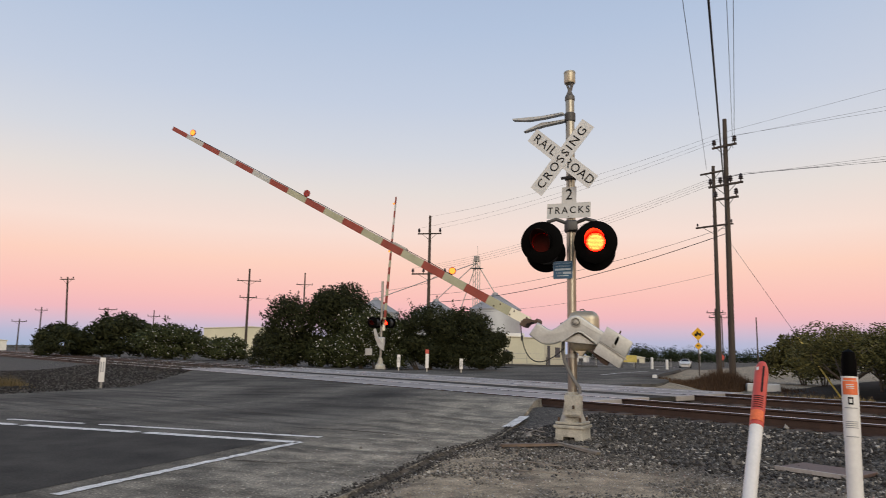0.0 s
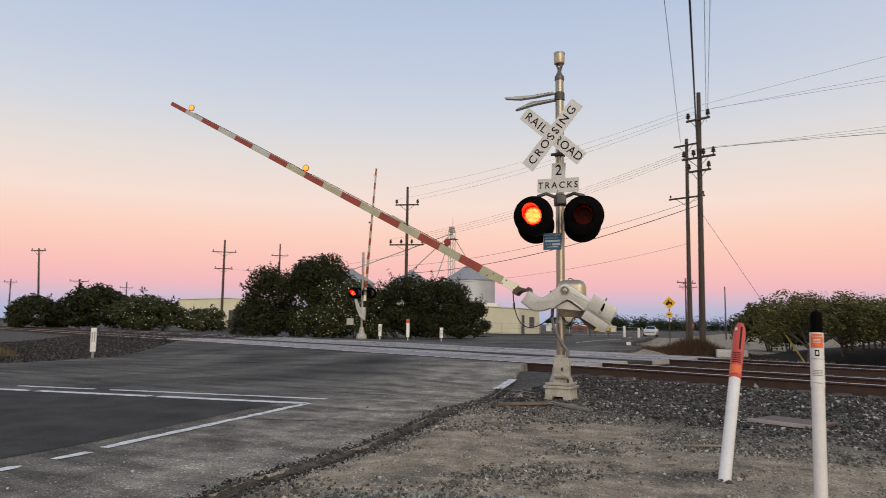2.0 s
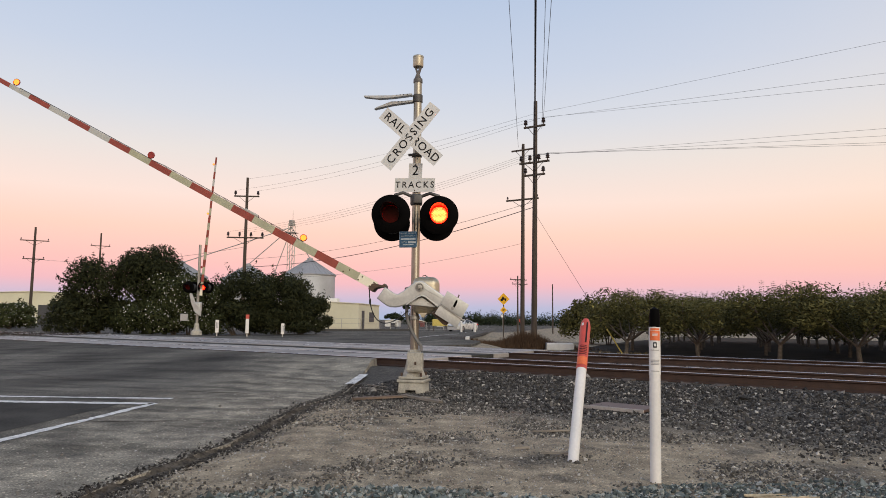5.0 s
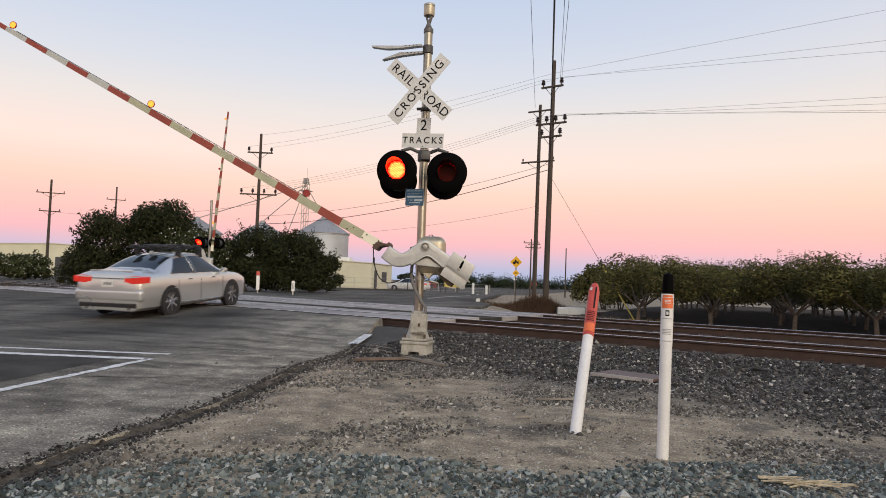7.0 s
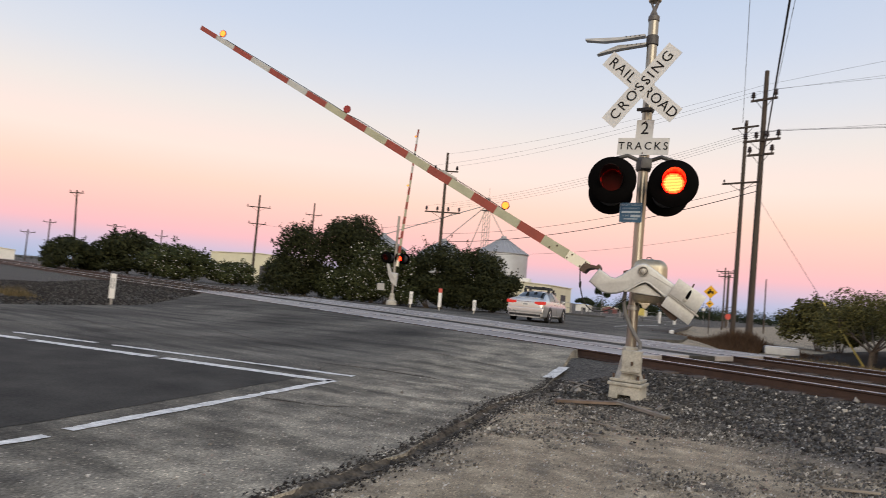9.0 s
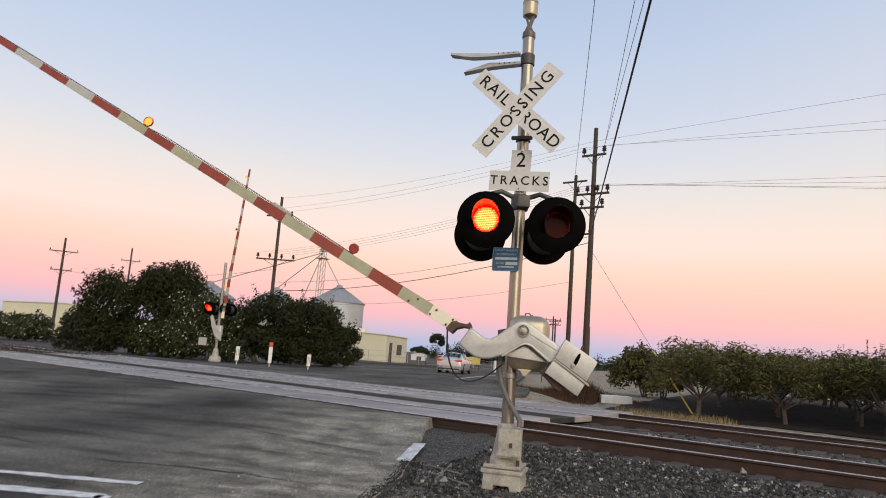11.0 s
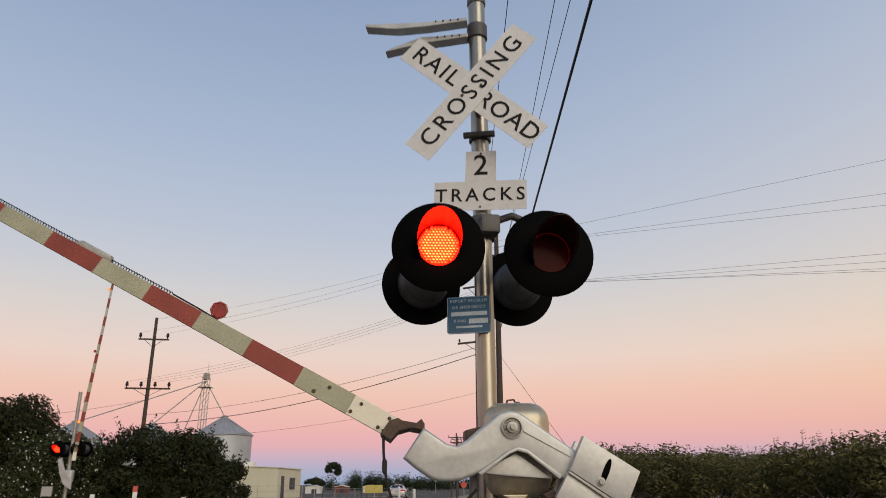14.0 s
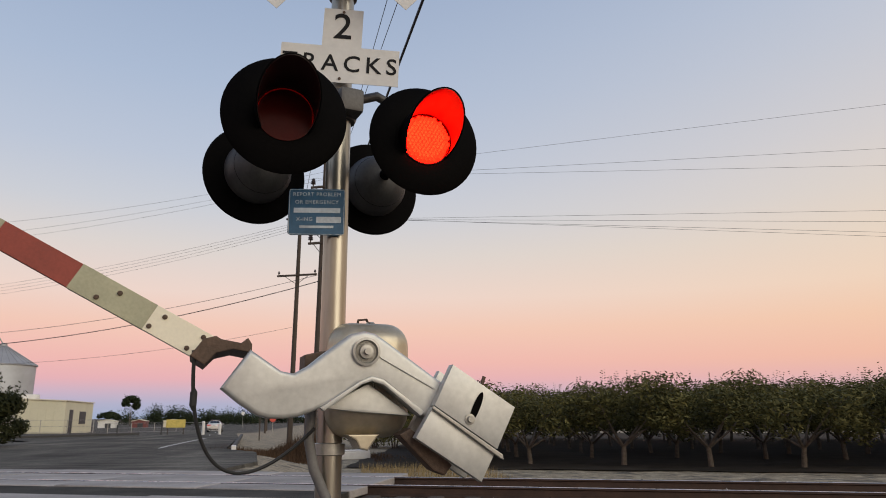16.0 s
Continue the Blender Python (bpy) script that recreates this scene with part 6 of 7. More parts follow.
def yard_board():
    z0 = ground_z(-16, 66)
    t = thing("notice_board", "pale yellow board on two posts in the yard", "sign", pose(-16, 66, z0, 0, 0, 10))
    part("board", box(1.7, 0.08, 0.75, 0.02, (0, 0, 0.7)), material("pale_yellow_board", (0.60, 0.48, 0.12), 0.6), t)
    for u in (-0.7, 0.7):
        part("leg", box(0.08, 0.08, 0.75, 0, (u, 0.08, 0)), POLEWOOD, t)
    for x, y, h in ((-13.2, 64.5, 1.2), (-11.9, 65.5, 1.0)):
        b = tagged(part("marker_post", lathe([(0.14, 0), (0.14, h), (0.1, h + 0.06), (0.001, h + 0.08)], 10), SIGNWHITE, None, "", pose(x, y, ground_z(x, y))), "white round marker post in the yard", "post")


yard_board()


def marker_post(base, top, red, label):
    """A plastic pipeline marker tube with a coloured cap and stickers."""
    base, top = Vector(base), Vector(top)
    L = (top - base).length
    turn = (top - base).to_track_quat("Z", "Y").to_matrix().to_4x4()
    t = thing("marker_post", label, "marker post", Matrix.Translation(base) @ turn)
    r = 0.046 if red else 0.040
    if red:
        part("tube", lathe([(r, -0.12), (r, L * 0.64)], 24), PVCWHITE, t, "white plastic tube", None, True)
        cap = part("cap", lathe([(r + 0.003, L * 0.625), (r + 0.004, L * 0.93), (r - 0.004, L * 0.965), (r * 0.6, L * 0.99), (0.001, L)], 24), PVCRED, t, "faded red plastic cap", None, True)
    else:
        part("tube", lathe([(r, -0.12), (r, L * 0.885)], 24), PVCWHITE, t, "white plastic tube", None, True)
        cap = part("cap", lathe([(r - 0.002, L * 0.88), (r - 0.001, L * 0.95), (r * 0.8, L * 0.985), (0.001, L)], 24), BLACK, t, "black domed cap", None, True)
        part("sleeve", lathe([(r + 0.002, L * 0.62), (r + 0.002, L * 0.885)], 24), PVCWHITE, t, "white printed sleeve", None, True)
    inv = (Matrix.Translation(base) @ turn).inverted().to_3x3()
    face = inv @ Vector((0, -1, 0))
    a0 = math.atan2(face.y, face.x)

    def sticker(name, z0, z1, half, mat, lift, lab="", off=0.0):
        bm = bmesh.new()
        n = 8
        ring = []
        for k in range(n + 1):
            a = a0 + off + half * (2 * k / n - 1)
            ring.append([bm.verts.new(((r + lift) * math.cos(a), (r + lift) * math.sin(a), z)) for z in (z0, z1)])
        for u, w in zip(ring, ring[1:]):
            bm.faces.new((u[0], w[0], w[1], u[1]))
        part(name, bm, mat, t, lab)
    if red:
        sticker("sticker", L * 0.645, L * 0.70, 1.0, ORANGE, 0.007, "orange sticker")
        for k in range(6):
            sticker("printed_bar", L * (0.715 + 0.012 * k), L * (0.719 + 0.012 * k), 0.7, SIGNBLACK, 0.0075, "dark printed bar")
        sticker("printed_bar", L * 0.80, L * 0.95, 0.13, SIGNBLACK, 0.0085, "dark printed bar", 0.35)
        sticker("sticker", L * 0.925, L * 0.945, 0.2, SIGNWHITE, 0.008, "pale sticker", -0.5)
    else:
        sticker("sticker", L * 0.81, L * 0.865, 0.95, ORANGE, 0.004, "orange sticker")
        sticker("printed_bar", L * 0.868, L * 0.878, 0.8, ORANGE, 0.004)
        for k in range(3):
            sticker("printed_bar", L * (0.835 + 0.007 * k), L * (0.838 + 0.007 * k), 0.45, SIGNWHITE, 0.0055)
        sticker("symbol", L * 0.77, L * 0.80, 0.3, SIGNBLACK, 0.004, "black round symbol")
        sticker("symbol", L * 0.777, L * 0.793, 0.16, SIGNWHITE, 0.0055)
        for z in (0.755, 0.70, 0.692, 0.684, 0.676, 0.64):
            sticker("printed_bar", L * z, L * (z + 0.003), 0.75, material("grey_print", (0.3, 0.3, 0.3), 0.6), 0.004, "grey printed bar")


marker_post((2.78, -4.90, -0.06), (2.87, -3.95, 1.185), True, "leaning white marker post with a faded red cap")
marker_post((3.41, -5.45, -0.06), (3.43, -5.38, 1.275), False, "white marker post with a black cap and orange sticker")


def flat_marker(x, y, h, yaw, mat=None, red_top=False):
    z0 = max(ground_z(x, y), road_z(x, y) - 0.07)
    t = thing("delineator", "white flexible delineator post beside the railway", "delineator", pose(x, y, z0, 0, 0, yaw), group="white delineators")
    part("blade", box(0.17, 0.02, h - 0.25, 0.006, (0, 0, 0.25)), PVCWHITE, t)
    part("stake", box(0.06, 0.03, 0.3, 0.003, (0, 0.01, 0)), GALV, t)
    if red_top:
        part("cap", box(0.18, 0.03, 0.22, 0.006, (0, 0, h - 0.2)), PVCRED, t, "red cap")
    else:
        for k in range(2):
            part("printed_bar", box(0.03, 0.004, 0.3, 0, (-0.035 + 0.07 * k, -0.012, h - 0.42)), material("grey_print", (0.3, 0.3, 0.3), 0.6), t)


flat_marker(-15.3, 3.2, 0.95, 25)
flat_marker(-16.8, 21.5, 0.9, 30)
flat_marker(-15.5, 22.25, 1.2, 30, None, True)
flat_marker(-13.9, 23.1, 0.8, 30)


def concrete_block():
    x, y = 0.25, 27.6
    t = thing("concrete_block", "pale concrete block in the weeds by the pole", "block", pose(x, y, ground_z(x, y) - 0.03, 0, 0, 14))
    part("body", box(1.5, 0.6, 0.34, 0.05), SIGNWHITE, t)
    part("lid", box(1.44, 0.56, 0.06, 0.03, (0, 0, 0.335)), PVCWHITE, t, "pale lid")


concrete_block()


# ---- small things on the ground ----
def plank(p, q, w, label, mat=None):
    p, q = Vector(p), Vector(q)
    L = (q - p).length
    bm = box(L, w, min(0.035, w * 0.7), 0.004, (0, 0, 0))
    rng = random.Random(int(L * 1000))
    for v in bm.verts:
        v.co += Vector((rng.uniform(-.012, .012), rng.uniform(-.1, .1) * w, rng.uniform(-.003, .003)))
    c = (p + q) / 2
    o = part("plank", bm, mat or WOODGREY, None, "", pose(c.x, c.y, ground_z(c.x, c.y) + 0.022, rng.uniform(-3, 3), rng.uniform(-1.5, 1.5), math.degrees(math.atan2(q.y - p.y, q.x - p.x))))
    tagged(o, label, "plank", group="broken boards")


plank((-0.45, -1.50), (0.14, -0.85), 0.07, "weathered reddish board lying on gravel", WOODDEBRIS)
plank((0.05, -0.78), (0.80, -1.42), 0.06, "weathered grey board lying on gravel")
plank((0.0, -0.95), (0.5, -0.85), 0.025, "broken splintered lath lying on gravel")
plank((0.45, -3.1), (0.90, -3.02), 0.014, "thin broken stick on gravel")
plank((-0.75, 0.05), (-0.84, 0.95), 0.018, "thin broken stick on gravel")
plank((-1.05, 0.75), (-0.55, 0.35), 0.016, "thin broken stick on gravel")
plank((-0.35, -0.2), (-0.85, 0.25), 0.016, "thin broken stick on gravel")
plank((2.30, -3.52), (2.66, -3.33), 0.025, "pale flat stick lying on gravel")
plank((2.25, -4.56), (2.37, -4.50), 0.03, "pale chip of wood lying on dirt")
plank((2.52, -4.73), (2.75, -4.70), 0.018, "thin broken stick on gravel")
plank((0.20, -2.35), (0.75, -2.55), 0.014, "thin broken stick on gravel")
pl = part("cover_plate", box(0.78, 0.58, 0.035, 0.008), material("rusty_cover", (0.13, 0.085, 0.07), 0.6, 0.3, 0.7, 1.3, 5, 40, 0.2), None, "", pose(3.22, -1.2, ground_z(3.2, -1.2) + 0.012, 0, 0, -24))
tagged(pl, "rusty steel cover plate lying on ballast", "cover plate")
part("rim", box(0.82, 0.03, 0.045, 0.004, (0, -0.29, 0)), CONCRETE, pl, "pale rim")


def straw():
    rng = random.Random(21)
    t = thing("wood_scrap", "splintered yellow wood scrap on gravel", "debris", pose(4.15, -5.85, ground_z(4.15, -5.85)))
    for k in range(26):
        a = rng.gauss(-0.12, 0.5)
        L = rng.uniform(0.08, 0.28)
        x, y = rng.uniform(-0.16, 0.22), rng.uniform(-0.07, 0.07)
        part("splinter", tube((x - math.cos(a) * L / 2, y - math.sin(a) * L / 2, 0.02 + 0.02 * rng.random()), (x + math.cos(a) * L / 2, y + math.sin(a) * L / 2, 0.03 + 0.03 * rng.random()), 0.006, 0.003, 5), STRAW, t)


straw()


# ---- the car ----
# along the car: place, half width, height of the waist, half width and height of the roof line
STATIONS = [(-2.44, 0.70, 0.66, 0.52, 0.72), (-2.42, 0.80, 0.84, 0.60, 0.96), (-2.36, 0.86, 0.92, 0.66, 1.055), (-2.20, 0.89, 0.95, 0.69, 1.085), (-1.95, 0.912, 0.965, 0.70, 1.09), (-1.72, 0.92, 0.97, 0.68, 1.11), (-1.30, 0.925, 0.967, 0.62, 1.275), (-0.92, 0.925, 0.962, 0.585, 1.395), (-0.45, 0.925, 0.955, 0.595, 1.452),
            (0.0, 0.925, 0.95, 0.595, 1.462), (0.34, 0.925, 0.945, 0.58, 1.425), (0.72, 0.925, 0.94, 0.62, 1.245), (1.16, 0.92, 0.93, 0.70, 1.005), (1.40, 0.912, 0.905, 0.70, 0.965), (1.75, 0.90, 0.87, 0.68, 0.925), (2.12, 0.86, 0.78, 0.64, 0.83), (2.34, 0.78, 0.66, 0.56, 0.70), (2.44, 0.66, 0.55, 0.50, 0.57)]


def spline(vals, keys, q):
    """A smooth curve through vals at keys, read at q."""
    k = max(0, min(len(keys) - 2, int(np.searchsorted(keys, q)) - 1))
    h = keys[k + 1] - keys[k]
    u = (q - keys[k]) / h

    def slope(i):
        a, b = max(0, i - 1), min(len(keys) - 1, i + 1)
        return (vals[b] - vals[a]) / (keys[b] - keys[a])
    return ((2 * u ** 3 - 3 * u * u + 1) * vals[k] + (u ** 3 - 2 * u * u + u) * h * slope(k) + (3 * u * u - 2 * u ** 3) * vals[k + 1] + (u ** 3 - u * u) * h * slope(k + 1))


BELT, ROOF = 6, 8


def car_section(y):
    keys = [st[0] for st in STATIONS]
    w, zb, wr, zr = [spline([st[k] for st in STATIONS], keys, y) for k in (1, 2, 3, 4)]
    mid = ((w * 0.95 + wr) / 2 + 0.022, (zb + zr) / 2)
    return [(0, 0.20), (w * 0.84, 0.19), (w * 0.955, 0.26), (w * 0.985, 0.42), (w, 0.66), (w * 0.99, zb - 0.09 if zb > 0.72 else zb * 0.9), (w * 0.955, zb), mid, (wr, zr - 0.045), (wr * 0.80, zr - 0.004), (wr * 0.4, zr + 0.016), (0, zr + 0.02)]


def car_point(y, u):
    """A point of the right flank at y; u runs round the section from below to the roof's middle."""
    sec = car_section(y)
    k = max(0, min(len(sec) - 2, int(u)))
    f = u - k
    if k in (BELT, BELT + 1):
        return Vector((spline([p[0] for p in sec], list(range(len(sec))), u), y, spline([p[1] for p in sec], list(range(len(sec))), u)))
    return Vector((sec[k][0] + (sec[k + 1][0] - sec[k][0]) * f, y, sec[k][1] + (sec[k + 1][1] - sec[k][1]) * f))


def car_pane(corners, sx, lift=0.006, nu=8, nv=6):
    """A pane on the car's skin between four (y, u) corners, lifted off the paint; also its rim."""
    (ya, ua), (yb, ub), (yc, uc), (yd, ud) = corners
    bm = bmesh.new()
    grid = []
    for j in range(nv + 1):
        b = j / nv
        row = []
        for i in range(nu + 1):
            a = i / nu
            y = (ya + (yb - ya) * a) * (1 - b) + (yd + (yc - yd) * a) * b
            u = (ua + (ub - ua) * a) * (1 - b) + (ud + (uc - ud) * a) * b
            p = car_point(y, u)
            n = (car_point(y, u + 0.05) - car_point(y, u - 0.05)).cross(car_point(y + 0.03, u) - car_point(y - 0.03, u))
            n = n.normalized()
            if n.x < 0 and p.x > 0.3 or n.z < 0 and p.z > 1:
                n = -n
            p = p + n * lift
            row.append(Vector((p.x * sx, p.y, p.z)))
        grid.append(row)
    verts = [[bm.verts.new(c) for c in row] for row in grid]
    for u, v in zip(verts, verts[1:]):
        for k in range(nu):
            bm.faces.new((u[k], u[k + 1], v[k + 1], v[k]))
    rim = grid[0] + [r[-1] for r in grid[1:]] + grid[-1][::-1][1:] + [r[0] for r in grid[::-1][1:]]
    return bm, rim


def car_screen(y_lo, y_hi, u_lo):
    """A front or rear window right across the car, between two places along it."""
    bm = bmesh.new()
    rows = []
    for j in range(9):
        y = y_lo + (y_hi - y_lo) * j / 8
        half = [car_point(y, ROOF + u_lo + (3 - u_lo) * i / 6) for i in range(7)]
        up = Vector((0, 0, 0.007))
        ring = [Vector((-p.x, p.y, p.z)) + up for p in half] + [p + up for p in half[::-1][1:]]
        rows.append([bm.verts.new(c) for c in ring])
    for u, v in zip(rows, rows[1:]):
        for k in range(len(u) - 1):
            bm.faces.new((u[k], u[k + 1], v[k + 1], v[k]))
    return bm


def sedan(paint, label):
    car = thing("sedan", label, "car")
    ys = sorted(set([st[0] for st in STATIONS] + [float(v) for v in np.arange(-2.35, 2.36, 0.1)]))
    us = [0, 1, 2, 3, 4, 5, 6, 6.5, 7, 7.5, 8, 8.5, 9, 10, 11]
    bm = bmesh.new()
    rings = []
    for y in ys:
        half = [car_point(y, u) for u in us]
        rings.append([bm.verts.new(p) for p in half] + [bm.verts.new((-p.x, p.y, p.z)) for p in half[::-1][1:-1]])
    for u, v in zip(rings, rings[1:]):
        for k in range(len(u)):
            bm.faces.new((u[k], u[(k + 1) % len(u)], v[(k + 1) % len(u)], v[k]))
    bm.faces.new(rings[0]); bm.faces.new(rings[-1])
    bmesh.ops.recalc_face_normals(bm, faces=bm.faces)
    body = part("body", bm, paint, car, "", None, True)
    body.data.set_sharp_from_angle(angle=radians(32))
    for sx in (1, -1):
        for pts in ([(-1.40, 6.12), (-0.42, 6.10), (-0.42, 7.86), (-0.92, 7.80)], [(-0.33, 6.10), (0.98, 6.12), (0.30, 7.80), (-0.33, 7.86)]):
            bm, rim = car_pane(pts, sx)
            pane = part("side_window", bm, CARGLASS, car, "dark tinted window", None, True)
            part("window_trim", pipe(rim, 0.007, 5), CHROME, pane, "chrome trim")
        bm, rim = car_pane([(-0.43, 6.08), (-0.32, 6.08), (-0.32, 7.9), (-0.43, 7.9)], sx, 0.010, 3)
        part("pillar", bm, CARDARK, car, "dark pillar")
    part("rear_window", car_screen(-1.66, -0.94, 0.22), CARGLASS, car, "dark tinted window", None, True)
    part("windscreen", car_screen(1.06, 0.42, 0.16), CARGLASS, car, "dark tinted window", None, True)
    for sx in (1, -1):
        part("sill_trim", tube((sx * 0.925, -0.95, 0.30), (sx * 0.925, 0.95, 0.28), 0.012, None, 6), CHROME, car, "chrome sill trim")
        for yy in (-0.62, 0.42):
            part("door_handle", box(0.03, 0.18, 0.03, 0.008, (sx * 0.925, yy, 0.83)), CHROME, car, "chrome door handle")
        for yy in (-1.08, -0.12, 0.92):
            part("door_gap", box(0.004, 0.008, 0.52, 0, (sx * 0.9245, yy, 0.32)), CARDARK, car)
        m = part("mirror", box(0.16, 0.10, 0.13, 0.035, (sx * 0.99, 0.83, 0.94)), paint, car, "", None, True)
        tl = [(0.42, 0.85), (0.62, 0.80), (0.90, 0.825), (0.905, 0.955), (0.72, 0.985), (0.44, 0.955)]
        part("tail_lamp", slab([(sx * a, b) for a, b in tl], -2.435, -2.16, 0.01), TAIL, car, "glowing red tail lamp")
        part("reversing_lamp", slab([(sx * a, b) for a, b in ((0.45, 0.925), (0.72, 0.945), (0.85, 0.955), (0.72, 0.975), (0.46, 0.95))], -2.446, -2.2, 0.004), PLATEWHITE, car, "pale clear lamp")
        part("exhaust", tube((sx * 0.55, -2.44, 0.25), (sx * 0.55, -2.2, 0.25), 0.05, None, 10), CHROME, car)
        part("headlamp", box(0.3, 0.3, 0.14, 0.04, (sx * 0.62, 2.2, 0.60)), PLATEWHITE, car, "clear headlamp", None, True)
    part("boot_lip", box(1.06, 0.12, 0.022, 0.010, (0, -2.30, 1.072)), paint, car, "", None, True)
    part("chrome_strip", box(0.84, 0.02, 0.025, 0.006, (0, -2.435, 0.905)), CHROME, car, "chrome strip")
    part("number_plate", box(0.31, 0.012, 0.15, 0.004, (0, -2.44, 0.72)), SIGNWHITE, car, "white plate with a plain bar")
    part("plate_bar", box(0.22, 0.004, 0.06, 0, (0, -2.447, 0.765)), material("grey_print", (0.3, 0.3, 0.3), 0.6), car)
    part("lower_bumper", box(1.5, 0.12, 0.12, 0.03, (0, -2.385, 0.25)), CARDARK, car, "black lower bumper", None, True)
    part("bumper", box(1.74, 0.16, 0.26, 0.07, (0, -2.37, 0.40), seg=4), paint, car, "", None, True)
    # roof rack with bicycle trays
    for yy in (-0.62, 0.28):
        part("rack_bar", box(1.30, 0.07, 0.035, 0.012, (0, yy, 1.545)), CARDARK, car, "black roof bar")
        for sx in (1, -1):
            part("rack_foot", slab([(sx * 0.50, 1.40), (sx * 0.63, 1.36), (sx * 0.64, 1.55), (sx * 0.54, 1.56)], yy - 0.05, yy + 0.05, 0.01), CARDARK, car)
    for xx, yy in ((-0.42, -0.25), (-0.02, -0.15), (0.40, -0.28)):
        tray = part("tray", box(0.12, 1.72, 0.04, 0.012, (xx, yy, 1.585)), CARDARK, car, "black bicycle tray")
        for dy in (-0.72, 0.1, 0.66):
            part("clamp", box(0.17, 0.20, 0.07, 0.025, (xx + 0.02, yy + dy, 1.60)), CARDARK, tray)
        part("hook", pipe([(xx, yy + 0.5, 1.62), (xx, yy + 0.2, 1.665), (xx, yy - 0.3, 1.66), (xx, yy - 0.42, 1.64)], 0.016, 6), CARDARK, tray)
    part("aerial", slab([(-0.02, 1.45), (0.02, 1.45), (0.0, 1.52)], -0.95, -0.8), paint, car)
    wheels = []
    tyre = [(0.20, -0.10), (0.30, -0.11), (0.335, -0.08), (0.335, 0.08), (0.30, 0.11), (0.20, 0.10)]
    for sx in (1, -1):
        for yy in (-1.39, 1.39):
            part("wheel_arch", lathe([(0.001, 0), (0.385, 0), (0.385, 0.02), (0.001, 0.02)], 28, pose(sx * 0.905, yy, 0.345, 0, 90, 0)), CARDARK, car, "black wheel arch")
            w = part("wheel", lathe(tyre, 32, pose(0, 0, 0, 0, 90, 0), caps=False), RUBBER, car, "black tyre", pose(sx * 0.83, yy, 0.335), True)
            rim = lathe([(0.20, -0.06), (0.235, -0.09), (0.225, -0.10), (0.19, -0.05)], 32, pose(0, 0, 0, 0, -90 * sx, 0), caps=False)
            tube((sx * 0.07, 0, 0), (sx * 0.11, 0, 0), 0.05, 0.04, 12, True, rim)
            for k in range(7):
                a = k * 2 * math.pi / 7
                box(0.03, 0.055, 0.20, 0.006, (sx * 0.09, 0, 0.03), pose(0, 0, 0, math.degrees(a), 0, 0), rim)
            part("rim", rim, CHROME, w, "spoked alloy rim")
            part("brake", lathe([(0.001, 0), (0.19, 0), (0.19, 0.01), (0.001, 0.01)], 20, pose(sx * 0.05, 0, 0, 0, 90, 0)), CARDARK, w)
            wheels.append((w, sx * 0.83, yy))
    return car, wheels


sedan_1, sedan_wheels = sedan(CARPAINT, "silver sedan with a black roof rack driving over the crossing")
sedan_2, other_wheels = sedan(material("white_car_paint", (0.6, 0.6, 0.58), 0.3, 0.2, 0.95, 1.03, 1, 200, 0.0), "distant pale sedan driving along the road")
for made in (sedan_1, sedan_2):
    made.scale = (0.97, 0.97, 0.97)
CAR_ROWS = [(0.0, 1.6, -39.0), (3.0, -2.6, -19.6), (5.0, -5.9, -7.0), (6.0, -7.45, -0.9), (6.4, -7.85, 1.45), (7.0, -7.98, 4.85), (7.5, -8.0, 7.6), (8.0, -8.5, 11.9), (8.5, -9.3, 16.9), (9.0, -10.0, 22.2),
            (10.0, -10.7, 31.5), (11.3, -11.4, 43.5), (12.5, -12.4, 54.0), (14.5, -15.0, 75.0), (15.5, -16.3, 86.0), (16.0, -17.0, 91.5)]
OTHER_ROWS = [(0.0, -18.0, 110.0), (1.5, -15.6, 94.0), (3.5, -13.9, 79.0), (4.5, -13.6, 72.0), (6.0, -15.6, 66.0), (7.0, -20.5, 64.5), (8.0, -28.0, 66.5), (9.2, -39.0, 71.5), (11.3, -58.0, 84.0), (12.5, -62.0, 88.0), (16.0, -63.0, 90.0)]


def drive_rows(rows):
    out = []
    for k, (t, x, y) in enumerate(rows):
        a, b = rows[max(0, k - 1)], rows[min(len(rows) - 1, k + 1)]
        yaw = math.degrees(math.atan2(-(b[1] - a[1]), b[2] - a[2]))
        out.append((t, x, y, yaw))
    return out


def car_pose(x, y, yaw):
    c, s = math.cos(radians(yaw)), math.sin(radians(yaw))
    zf, zr = road_z(x - s * 1.39, y + c * 1.39), road_z(x + s * 1.39, y - c * 1.39)
    return Matrix.Translation((x, y, (zf + zr) / 2 + 0.010)) @ pose(0, 0, 0, 0, 0, yaw) @ pose(0, 0, 0, math.degrees(math.atan2(zf - zr, 2.78)))


